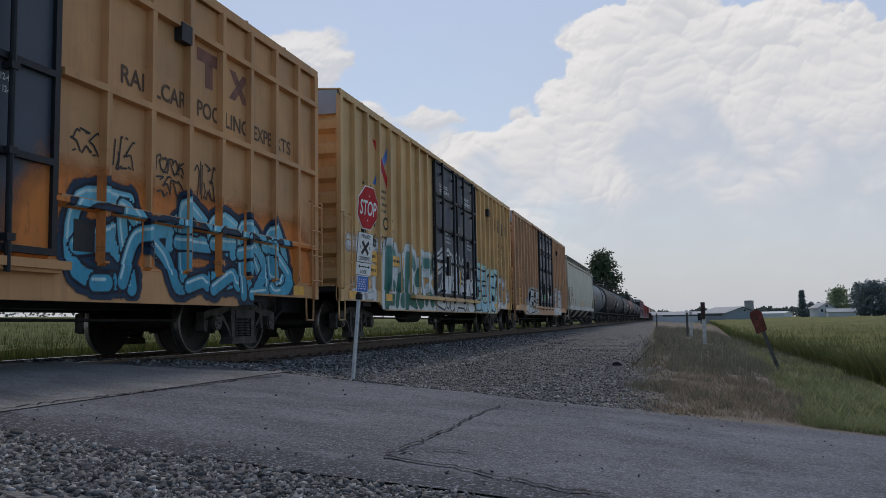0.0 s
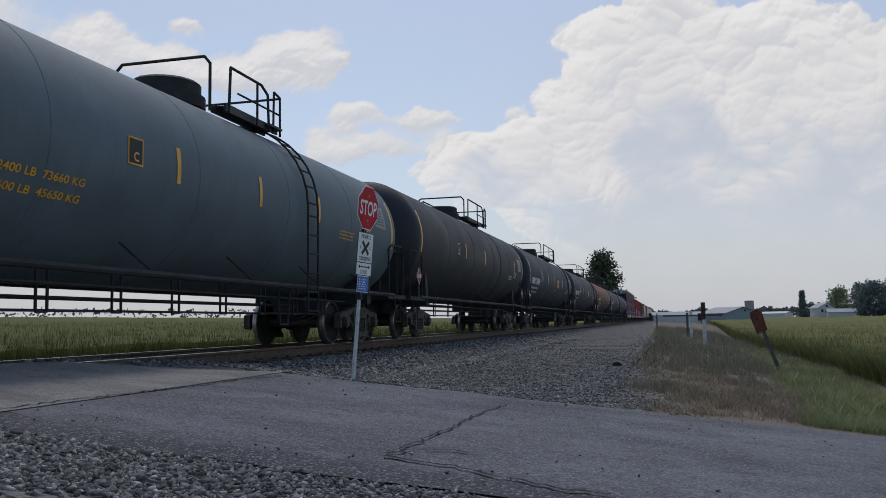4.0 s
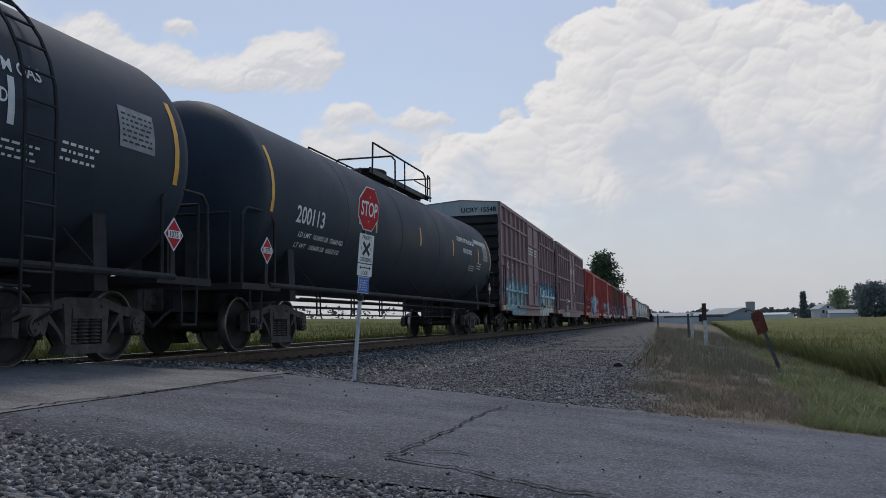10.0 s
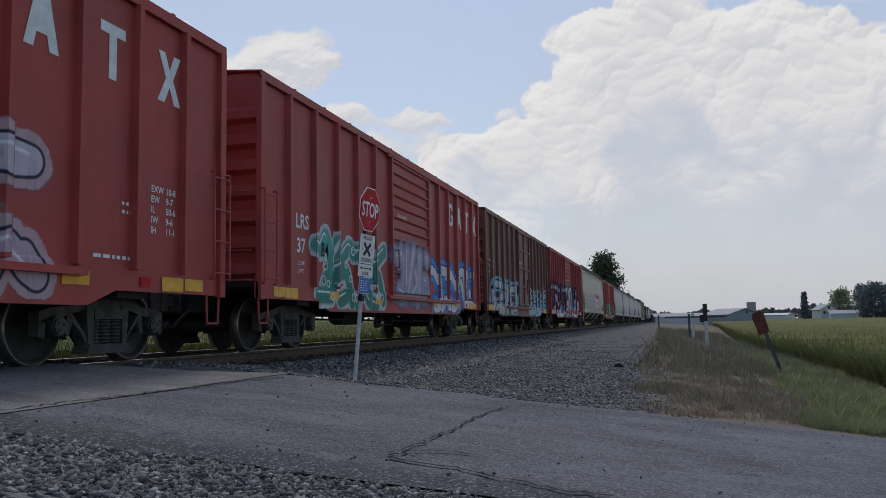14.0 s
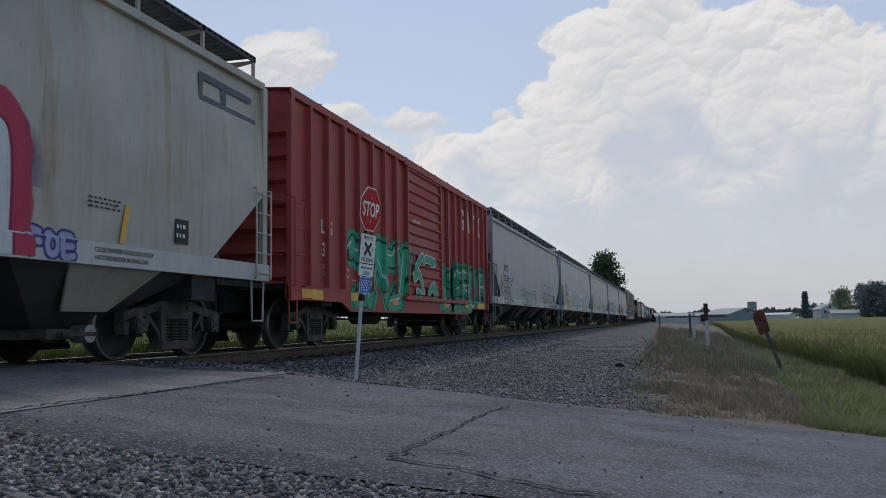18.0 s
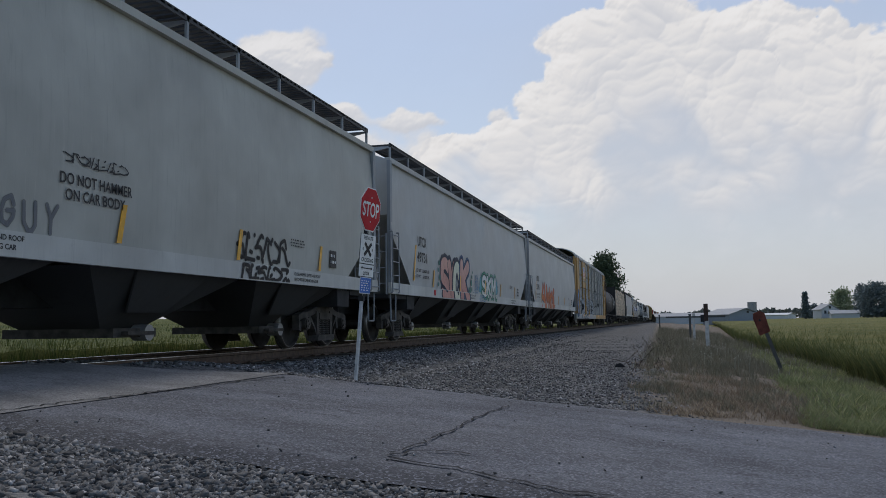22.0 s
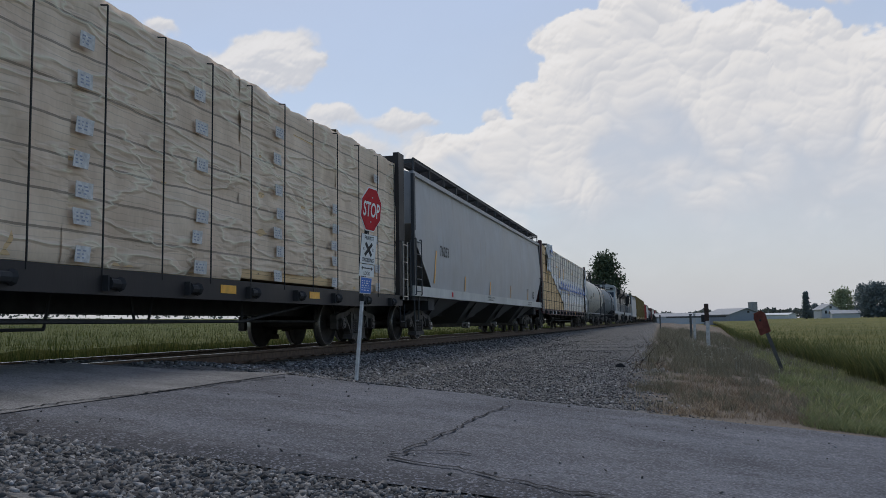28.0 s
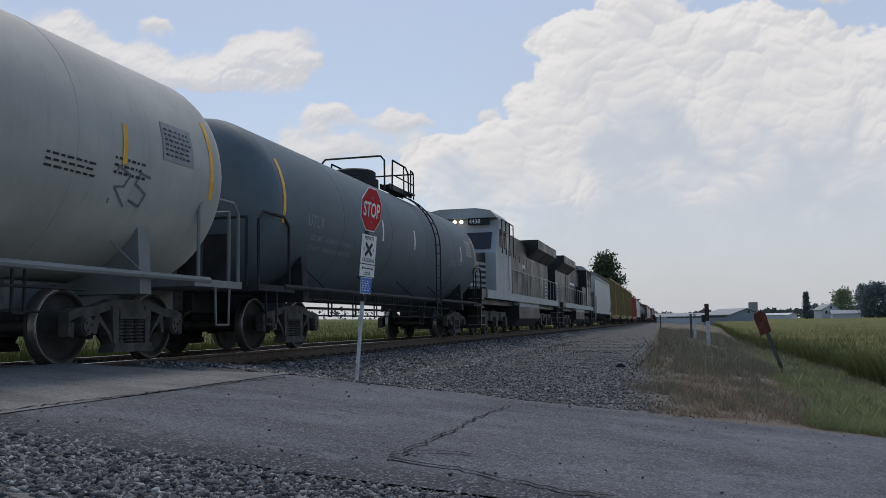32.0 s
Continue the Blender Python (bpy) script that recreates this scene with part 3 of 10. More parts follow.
CROPDARK = leaf_mat("dark_crop_blades", [(0.0, (0.085, 0.105, 0.04)), (0.6, (0.15, 0.165, 0.06)), (1.0, (0.26, 0.24, 0.085))])
FLOWER = plain("white_flower_heads", (0.34, 0.33, 0.26), 0.8)


def right_edge(y):
    return np.interp(y, [0, 12, 25, 60, 180, 600], [5.6, 4.6, 4.4, 4.4, 9.0, 22])


rs = np.random.RandomState(11)


def clumps(k, x0, x1, y0, y1, loose, power=1.0):
    """Places gathered round random middles, thicker towards y0."""
    m = max(1, k // 26)
    cx, cy = rs.uniform(x0, x1, m), y0 + rs.uniform(0, 1, m) ** power * (y1 - y0)
    pick = rs.randint(0, m, k)
    r = loose * (0.5 + rs.uniform(0, 1, m)[pick])
    return cx[pick] + rs.normal(size=k) * r, cy[pick] + rs.normal(size=k) * r


def clear(x, y):
    """Past the road's ragged edge and on the verge."""
    return (y > 10.2 + 0.4 * value_noise(x * 3, x * 0)) & (rs.uniform(size=len(x)) < ease(-0.5, 0.7, x - verge(y)))


lush = lambda y: np.interp(y, [9, 13, 25, 58, 90], [1.35, 1.7, 2.6, 3.0, 3.4])
xx, yy = clumps(8000, -1.0, 2.4, 10.2, 22, 0.16, 1.4)
d = clear(xx, yy) & (fbm(xx * 0.8, yy * 0.5, 4, 4) > 0.42) & (xx < lush(yy) + 0.3)
blades("dry_grass", xx[d], yy[d], rs.uniform(0.03, 0.12, d.sum()), 0.009, 0.9, DRY, "short dry straw-coloured grass", 13, 4)
xx, yy = clumps(5000, -0.6, 2.6, 11, 34, 0.12, 1.2)
d = clear(xx, yy)
blades("sparse_weeds", xx[d], yy[d], rs.uniform(0.05, 0.22, d.sum()) * np.interp(yy[d], [10, 16, 24], [0.7, 0.9, 1.6]), 0.009, 0.55, WEED, "sparse grey-green weeds on the dry verge", 17, 4)
xx, yy = clumps(11000, -0.8, 4.2, 19, 90, 0.2, 1.6)
d = clear(xx, yy) & (fbm(xx * 1.3, yy * 0.5, 4, 9) + 0.12 * rs.normal(size=len(xx)) > 0.5 - 0.12 * ease(22, 34, yy))
blades("tall_weeds", xx[d], yy[d], rs.uniform(0.12, 0.5, d.sum()) * np.interp(yy[d], [18, 24, 32, 60], [0.35, 0.6, 0.95, 1.15]), 0.009, 0.4, WEED, "tall grey-green and dead brown weeds", 14, 4)
xx, yy = clumps(20000, 1.2, 5.0, 10.3, 60, 0.2, 2.0)
g = clear(xx, yy) & (xx > lush(yy) + 0.9 * (fbm(xx * 0.9, yy * 0.6, 4, 4) - 0.5)) & (xx < right_edge(yy) + 0.3)
blades("green_grass", xx[g], yy[g], rs.uniform(0.04, 0.17, g.sum()), 0.009, 0.9, GREEN, "fresh green grass on the bank", 12, 4)
xx, yy = clumps(3000, 1.9, 4.8, 11.5, 40, 0.16, 1.3)
g = clear(xx, yy) & (xx > lush(yy)) & (fbm(xx * 1.1, yy * 0.8, 3, 19) > 0.45)
blades("leafy_weeds", xx[g], yy[g], rs.uniform(0.1, 0.26, g.sum()), 0.02, 0.8, GREEN, "low leafy weeds along the ditch", 15, 6)
fl = M()
for i in range(90):
    a, b = rs.uniform(0.6, 3.4), rs.uniform(19, 36)
    z = float(ground_height(a, b)) + rs.uniform(0.12, 0.4)
    fl.lathe([(-0.015, 0.004), (0.0, 0.02), (0.015, 0.004)], "z", 5, (a, b, z))
    fl.cyl((a, b, z - 0.5), (a, b, z), 0.004, 3)
tagged(new("seed_heads", fl.mesh("seed_heads", FLOWER)), "pale seed heads above the verge", "plant", kind="stuff")

# stalks and twigs at the end of the verge
tw = M()
for i in range(46):
    a, b = (rs.uniform(-0.9, -0.2), rs.uniform(17, 20)) if i < 12 else (rs.uniform(-1.1, 0.2), rs.uniform(24, 34))
    z = float(ground_height(a, b))
    tw.tube([(a, b, z), (a + rs.normal() * 0.08, b + rs.normal() * 0.08, z + 0.15), (a + rs.normal() * 0.2, b + rs.normal() * 0.2, z + rs.uniform(0.2, 0.42))], 0.006, 4)
tagged(new("dead_stalks", tw.mesh("dead_stalks", plain("dead_stalk", (0.07, 0.05, 0.035), 0.9))), "dead brown stalks at the edge of the gravel", "plant", kind="stuff")


# ---- crop fields ----
def crop_top_right(x, y):
    return np.maximum(ground_height(x, y), -1.12) + 0.62 + (fbm(x * 1.1, y * 1.1, 4, 3) - 0.5) * 0.22 + ease(30, 220, y) * 0.42 + ease(8, 60, x) * 0.1


ys = np.concatenate([np.arange(2, 60, 0.55), np.geomspace(60, 1600, 60)])
us = np.concatenate([np.linspace(0, 1, 50) ** 2 * 40, np.geomspace(42, 1500, 22)])
Y, U = np.meshgrid(ys, us)
X = right_edge(Y) + 0.25 + U
Z = crop_top_right(X, Y) - 0.12
Z[0] -= 0.5
n1 = len(ys)
idx = (np.arange(len(us) - 1)[:, None] * n1 + np.arange(n1 - 1)[None]).reshape(-1)
me = bpy.data.meshes.new("crop_field_east")
me.from_pydata(np.stack([X, Y, Z], -1).reshape(-1, 3).tolist(), [], np.stack([idx, idx + n1, idx + n1 + 1, idx + 1], 1).tolist())
me.materials.append(crop_mat("east_crop", (0.13, 0.145, 0.045), (0.25, 0.22, 0.075), 0.12))
me.shade_smooth()
tagged(new("crop_field", me), "dense green and yellowing crop field", "field", kind="stuff")
k = 30000
yy = 8 + rs.exponential(26, k)
xx = right_edge(yy) + rs.power(0.45, k) * 22
low = lambda x, y: np.maximum(ground_height(x, y), -1.12) + ease(30, 220, y) * 0.42 + ease(8, 60, x) * 0.1
blades("crop_plants", xx, yy, rs.uniform(0.4, 0.78, k), 0.028, 0.4, CROPDARK, "green crop plants at the field's edge", 21, 3, low, "crop")


def crop_top_left(x, y):
    return bank_height(x, y) + 0.66 + (fbm(x * 0.9, y * 0.9, 4, 7) - 0.5) * 0.25


ys = np.concatenate([np.arange(-30, 120, 0.8), np.geomspace(120, 1500, 40)])
us = -13.6 - np.concatenate([np.linspace(0, 1, 60) ** 2 * 60, np.geomspace(64, 1500, 22)])
Y, X = np.meshgrid(ys, us)
Z = crop_top_left(X, Y) - 0.1
Z[0] -= 0.5
n1 = len(ys)
idx = (np.arange(len(us) - 1)[:, None] * n1 + np.arange(n1 - 1)[None]).reshape(-1)
me = bpy.data.meshes.new("crop_field_west")
me.from_pydata(np.stack([X, Y, Z], -1).reshape(-1, 3).tolist(), [], np.stack([idx, idx + 1, idx + n1 + 1, idx + n1], 1).tolist())
me.materials.append(crop_mat("west_crop", (0.1, 0.125, 0.034), (0.19, 0.18, 0.055), 0.1))
me.shade_smooth()
tagged(new("crop_field", me), "yellow-green crop field rising behind the track", "field", kind="stuff")
k = 30000
yy = 2 + rs.uniform(0, 1, k) ** 1.3 * 95
xx = -13.2 - rs.power(0.5, k) * 26
blades("crop_plants", xx, yy, rs.uniform(0.55, 0.85, k), 0.024, 0.18, CROP, "yellow-green crop plants behind the track", 22, 3, lambda x, y: bank_height(x, y), "crop")
k = 6000
yy, xx = 3 + rs.uniform(0, 1, k) * 90, rs.uniform(-13.4, -11.2, k)
blades("verge_grass", xx, yy, rs.uniform(0.15, 0.45, k), 0.015, 0.4, GREEN, "rough grass between the track and the field", 23, 4, lambda x, y: bank_height(x, y))

# ---- signs and posts ----
def sign_face(poly, mat, name, parent, x, label=""):
    return part(name, M().prism(poly, "x", x, x + 0.004), mat, parent, label)


def octagon(r):
    return [(r * math.cos(radians(22.5 + 45 * i)) / math.cos(radians(22.5)), r * math.sin(radians(22.5 + 45 * i)) / math.cos(radians(22.5))) for i in range(8)]


def stop_sign():
    base = thing("stop_sign", (-4.22, 11.07, -0.3), "red stop sign over white crossing sign and blue sign, leaning post", "stop sign")
    base.rotation_euler = (radians(-1.0), radians(4.6), radians(-7))
    post = M().prism([(-0.02, -0.02), (0.02, -0.02), (0.02, -0.012), (0.008, -0.012), (0.008, 0.016), (0.02, 0.016), (0.02, 0.02), (-0.02, 0.02)], "z", -0.3, 2.12)
    part("post", post, GALV, base, "dull galvanised channel post")
    part("sleeve", M().box(-0.038, 0.038, -0.03, 0.03, 1.05, 1.13), UNDER, base, "dark clamp on the post")
    part("upper_post", M().box(-0.03, 0.02, -0.024, 0.024, 1.1, 2.5), UNDER, base, "darker upper post")
    zc = 2.335
    shift = lambda poly, z, y=0.0: [(p[0] + y, p[1] + z) for p in poly]
    sign_face(shift(octagon(0.305), zc), SIGNWHITE, "border", base, 0.034, "white border")
    face = sign_face(shift(octagon(0.288), zc), RED, "stop_face", base, 0.04)
    v, f = letters("STOP", 0.285)
    w = max(q[0] for q in v)
    me = bpy.data.meshes.new("lettering")
    me.from_pydata([(0.0465, (q[0] - w / 2) * 0.5 / w, zc - 0.1 + q[1]) for q in v], [], f)
    me.materials.append(SIGNWHITE)
    part("lettering", me, SIGNWHITE, face, "white letters")
    sign_face([(-0.225, 1.57), (0.225, 1.57), (0.225, 1.985), (-0.225, 1.985)], BLACK, "crossing_sign_back", base, 0.032)
    cs = sign_face([(-0.22, 1.575), (0.22, 1.575), (0.22, 1.98), (-0.22, 1.98)], SIGNWHITE, "crossing_sign", base, 0.037, "white private-crossing sign")
    for a, b in (((-0.1, 1.69), (0.1, 1.86)), ((-0.1, 1.86), (0.1, 1.69))):
        dy, dz = b[0] - a[0], b[1] - a[1]
        ln = math.hypot(dy, dz)
        ny, nz = -dz / ln * 0.025, dy / ln * 0.025
        part("cross_bar", M().prism([(a[0] + ny, a[1] + nz), (a[0] - ny, a[1] - nz), (b[0] - ny, b[1] - nz), (b[0] + ny, b[1] + nz)], "x", 0.042, 0.044), BLACK, cs, "black bar of the cross")
    for text, z, size in (("PRIVATE", 1.905, 0.075), ("CROSSING", 1.6, 0.075)):
        v, f = letters(text, size)
        w = max(q[0] for q in v)
        me = bpy.data.meshes.new("lettering")
        me.from_pydata([(0.0425, (q[0] - w / 2) * min(1, 0.38 / w), z + q[1]) for q in v], [], f)
        me.materials.append(BLACK)
        part("lettering", me, BLACK, cs)
    for text, y in (("R", -0.16), ("R", 0.12)):
        v, f = letters(text, 0.06)
        me = bpy.data.meshes.new("lettering")
        me.from_pydata([(0.0425, y + q[0], 1.755 + q[1]) for q in v], [], f)
        me.materials.append(BLACK)
        part("lettering", me, BLACK, cs)
    ls = sign_face([(-0.22, 1.395), (0.22, 1.395), (0.22, 1.562), (-0.22, 1.562)], SIGNWHITE, "look_sign", base, 0.037, "white sign with a double arrow")
    part("arrow", M().prism([(-0.17, 1.51), (-0.13, 1.535), (-0.13, 1.517), (0.13, 1.517), (0.13, 1.535), (0.17, 1.51), (0.13, 1.485), (0.13, 1.503), (-0.13, 1.503), (-0.13, 1.485)], "x", 0.042, 0.044), BLACK, ls)
    v, f = letters("LOOK", 0.07)
    w = max(q[0] for q in v)
    me = bpy.data.meshes.new("lettering")
    me.from_pydata([(0.0425, q[0] - w / 2, 1.415 + q[1]) for q in v], [], f)
    me.materials.append(BLACK)
    part("lettering", me, BLACK, ls)
    bs = sign_face([(-0.165, 1.155), (0.165, 1.155), (0.165, 1.385), (-0.165, 1.385)], SIGNWHITE, "blue_sign_border", base, 0.036)
    bs = sign_face([(-0.155, 1.165), (0.155, 1.165), (0.155, 1.375), (-0.155, 1.375)], BLUE, "blue_sign", base, 0.041, "blue sign with small white writing")
    bars(bs, -0.13, 0.13, 1.19, 1.35, 5, SIGNWHITE, 0.0465, seed=4)
    for z in (2.5, 2.16, 1.93, 1.62, 1.3):
        part("bolt", M().cyl((0.04, 0, z), (0.05, 0, z), 0.011, 6), GALV, base)
    return base


stop_sign()
RUSTRED = plain("faded_rusty_red", (0.17, 0.05, 0.035), 0.8, 0, 0.45, 6)
OLDWOOD = plain("grey_weathered_wood", (0.1, 0.1, 0.095), 0.9, 0, 0.35, 6)
WHITEPOST = plain("white_painted_post", (0.55, 0.55, 0.52), 0.7, 0, 0.25, 5)


def leaning_marker():
    base = thing("leaning_marker_post", (2.62, 22.3, -0.9), "leaning grey post with a rusty red sheet-metal head", "marker post")
    base.rotation_euler = (radians(6), radians(-19), 0)
    part("post", M().prism([(-0.05, -0.04), (0.05, -0.04), (0.04, 0.04), (-0.04, 0.04)], "z", -0.2, 1.2), OLDWOOD, base)
    m = M().prism([(-0.19, 1.05), (0.1, 1.07), (0.14, 1.56), (0.05, 1.65), (-0.14, 1.63), (-0.2, 1.52)], "y", -0.06, -0.045)
    m.prism([(-0.2, 1.07), (-0.19, 1.05), (-0.13, 1.63), (-0.15, 1.63)], "y", -0.06, 0.03).prism([(0.09, 1.07), (0.11, 1.07), (0.15, 1.54), (0.13, 1.54)], "y", -0.06, 0.05)
    part("head", m, RUSTRED, base, "bent rusty red sheet-metal head")
    part("bolt", M().cyl((-0.05, -0.075, 1.42), (-0.05, -0.06, 1.42), 0.03, 8), UNDER, base)
    base.scale = (0.86, 0.86, 0.97)
    return base


leaning_marker()


def gate_post():
    base = thing("white_gate_post", (1.72, 42.4, -0.85), "white post with a weathered dark timber and a cross bar", "post")
    part("post", M().box(-0.085, 0.085, -0.08, 0.08, -0.3, 1.35), WHITEPOST, base, "white painted post")
    part("timber", M().box(-0.13, 0.07, -0.1, -0.02, 1.2, 2.02).box(-0.02, 0.06, 0.0, 0.06, 1.2, 1.9), plain("dark_brown_timber", (0.07, 0.045, 0.035), 0.9, 0, 0.4), base, "rusty brown upright")
    part("bar", M().box(-1.9, 0.85, -0.03, 0.03, 1.36, 1.44), OLDWOOD, base, "weathered horizontal bar")
    part("bracket", M().box(-0.28, -0.1, -0.09, 0.09, 1.15, 1.5), UNDER, base)
    return base


gate_post()
for x, y, h, mat, lab in ((1.32, 50, 1.5, WHITEPOST, "white post among the weeds"), (1.25, 56, 1.5, OLDWOOD, "weathered grey post among the weeds"), (-1.0, 90, 1.5, OLDWOOD, "grey post beside the track")):
    p = thing("verge_post", (x, y, float(ground_height(x, y))), lab, "post", "posts in the verge")
    part("post", M().prism([(-0.07, -0.06), (0.07, -0.06), (0.06, 0.06), (-0.06, 0.06)], "z", -0.2, h), mat, p)
    part("cap", M().box(-0.09, 0.09, -0.08, 0.08, h, h + 0.05), mat, p)
debris = thing("ballast_lump", (-1.1, 19.2, -0.6), "dark lump of broken asphalt on the gravel", "rubble")
part("lump", M().prism([(-0.11, 0), (-0.08, 0.06), (0.01, 0.09), (0.08, 0.05), (0.12, 0)], "y", -0.08, 0.07), plain("dark_lump", (0.03, 0.03, 0.032), 0.9), debris)
for x, y, s in ((-0.35, 17.6, 0.09), (-0.2, 18.6, 0.06), (-0.7, 22.5, 0.08)):
    r = thing("pale_stone", (x, y, float(ground_height(x, y))), "pale stone on the dry grass", "stone", "pale stones")
    part("stone", M().prism([(-s, 0), (-s * 0.7, s * 0.8), (s * 0.4, s), (s, 0.2 * s), (s * 0.8, 0)], "y", -s * 0.7, s * 0.6), plain("pale_stone", (0.4, 0.38, 0.34), 0.9), r)


# ---- distance ----
def ray_place(px, dist, z):
    """A place at that distance in a direction given as degrees left of the track's line."""
    a = radians(px)
    return (-math.sin(a) * dist, math.cos(a) * dist, z)


# Distance haze is mixed into the green and dark leaf colours, paler and bluer.
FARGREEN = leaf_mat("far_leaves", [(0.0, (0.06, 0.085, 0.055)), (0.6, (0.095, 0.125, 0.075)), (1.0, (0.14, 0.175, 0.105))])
FARHAZED = leaf_mat("far_dark_hazed_leaves", [(0.0, (0.12, 0.15, 0.16)), (0.6, (0.16, 0.2, 0.2)), (1.0, (0.21, 0.25, 0.24))])
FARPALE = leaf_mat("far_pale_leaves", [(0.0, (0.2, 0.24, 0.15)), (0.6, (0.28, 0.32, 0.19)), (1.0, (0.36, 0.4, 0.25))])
BARK = plain("bark", (0.06, 0.045, 0.035), 0.95)


def tree(at, height, spread, mat, label, seed, count=2600, cone=False, leaf=0.28, name="tree", trunk=0.3):
    base = thing(name, at, label, "tree", "trees in the distance")
    rnd = random.Random(seed)
    m = M()
    m.cyl((0, 0, -0.5), (0, 0, height * 0.45), height * 0.022 + 0.08, 8, height * 0.012 + 0.04)
    m.cyl((0, 0, height * 0.45), (0, 0, height * 0.92), height * 0.012 + 0.04, 6, 0.03)
    hubs = []
    for i in range(60):
        t = (i + 0.5) / 60
        z = height * (trunk + (1 - trunk) * t)
        r = spread * ((1 - t) ** 0.8 if cone else math.sin(math.pi * min(1, 0.18 + t * 0.8)) ** 0.6) * rnd.uniform(0.35, 1.0)
        a = i * 2.4 + rnd.uniform(-0.5, 0.5)
        p = (r * math.cos(a), r * math.sin(a), z + rnd.uniform(-0.03, 0.03) * height)
        hubs.append(p)
        if i % 2 == 0:
            m.cyl((0, 0, z - height * 0.1), p, 0.02 + height * 0.004, 4, 0.015)
    part("trunk", m, BARK, base)
    c = M()
    for i in range(count):
        h = rnd.choice(hubs)
        s = spread * 0.21
        p = Vector((h[0] + rnd.gauss(0, s), h[1] + rnd.gauss(0, s), h[2] + rnd.gauss(0, s * 0.75)))
        if p.z < height * trunk * 0.7:
            continue
        a, b = Vector((rnd.gauss(0, 1), rnd.gauss(0, 1), rnd.gauss(0, 1))).normalized(), Vector((rnd.gauss(0, 1), rnd.gauss(0, 1), rnd.gauss(0, 1))).normalized()
        a *= leaf * rnd.uniform(0.6, 1.5)
        b *= leaf * rnd.uniform(0.6, 1.3)
        c.add([p - a, p - b * 0.6, p + a, p + b * 0.6], [(0, 1, 2, 3)])
    me = bpy.data.meshes.new("crown")
    me.from_pydata(c.v, [], c.f)
    me.materials.append(mat)
    part("crown", me, mat, base)
    return base


def toward(x, dist):
    """Degrees left of the track's line for a bearing, x in 1493rds of the lens axis."""
    return 14.84 - math.degrees(math.atan((x - 784) / 1493))


def spot(x, dist, z):
    return ray_place(toward(x, dist), dist, z)


tree(spot(1068, 250, -0.5), 19.6, 5.3, FARGREEN, "tall leafy tree standing beyond the train", 3, 7000, leaf=0.5, trunk=0.12)
tree(spot(1107, 330, -0.5), 10, 3.5, FARGREEN, "lower leafy tree beyond the train", 5, 1500, leaf=0.5)
tree(spot(1420, 300, 0.0), 8.6, 1.5, FARHAZED, "dark narrow spruce at the farm", 6, 2200, cone=True, leaf=0.35, trunk=0.05)
tree(spot(1437, 330, 0.0), 4.6, 3.0, FARHAZED, "low dark tree at the farm", 16, 1500, leaf=0.4, trunk=0.1)
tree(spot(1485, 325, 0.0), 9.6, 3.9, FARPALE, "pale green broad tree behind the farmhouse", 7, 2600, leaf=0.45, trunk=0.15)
tree(spot(1522, 300, 0.0), 10.2, 2.4, FARHAZED, "leafy tree at the farm", 8, 2000, leaf=0.45, trunk=0.1)
tree(spot(1545, 260, 0.0), 9.2, 4.0, FARHAZED, "dense dark tree at the farm", 9, 3600, leaf=0.42, trunk=0.06)
tree(spot(1585, 258, 0.0), 9.4, 4.4, FARHAZED, "dense dark tree at the farm", 19, 3600, leaf=0.42, trunk=0.06)

woods = M()
rnd = random.Random(31)
for i in range(5200):
    x = rnd.uniform(1090, 1600) if rnd.random() < 0.8 else rnd.uniform(-700, 700)
    d = rnd.uniform(620, 760)
    top = 4.5 + 3.5 * float(value_noise(np.array(x / 23.0), np.array(1.0))) + (4.0 if x < 900 else 0)
    p = Vector(spot(x, d, rnd.uniform(0, 1) ** 0.7 * top + (3.0 if x < 900 else 0.0)))
    a = Vector((rnd.gauss(0, 1), rnd.gauss(0, 1), rnd.gauss(0, 1))).normalized() * rnd.uniform(0.8, 2.0)
    b = Vector((rnd.gauss(0, 1), rnd.gauss(0, 1), rnd.gauss(0, 1))).normalized() * rnd.uniform(0.8, 1.8)
    woods.add([p - a, p - b, p + a, p + b], [(0, 1, 2, 3)])
me = bpy.data.meshes.new("far_woods")
me.from_pydata(woods.v, [], woods.f)
me.materials.append(leaf_mat("hazy_woods", [(0.0, (0.07, 0.085, 0.08)), (0.6, (0.1, 0.115, 0.105)), (1.0, (0.14, 0.155, 0.14))]))
tagged(new("far_woods", me), "hazy line of woods on the horizon", "woods", kind="stuff")

FARWHITE = plain("far_white_siding", (0.55, 0.57, 0.58), 0.6, 0, 0.06, 0.5)
FARROOF = plain("far_grey_roof", (0.3, 0.31, 0.32), 0.6, 0, 0.1, 0.4)
FARGLASS = plain("far_dark_window", (0.03, 0.035, 0.04), 0.2)


def barn(name, at, turn, w, d, eave, ridge, mat, roof, label, category, windows=()):
    base = thing(name, at, label, category)
    base.rotation_euler = (0, 0, radians(turn))
    part("wall", M().prism([(-w / 2, -0.5), (w / 2, -0.5), (w / 2, eave), (0, ridge - 0.1), (-w / 2, eave)], "y", 0, d), mat, base)
    t = 0.15
    part("roof", M().prism([(-w / 2 - 0.4, eave - 0.1), (0, ridge), (w / 2 + 0.4, eave - 0.1), (w / 2 + 0.4, eave - 0.1 + t), (0, ridge + t), (-w / 2 - 0.4, eave - 0.1 + t)], "y", -0.4, d + 0.4), roof, base)
    for x, z, ww, hh in windows:
        part("window", M().box(x - ww / 2, x + ww / 2, -0.05, 0.03, z, z + hh), FARGLASS, base)
    return base


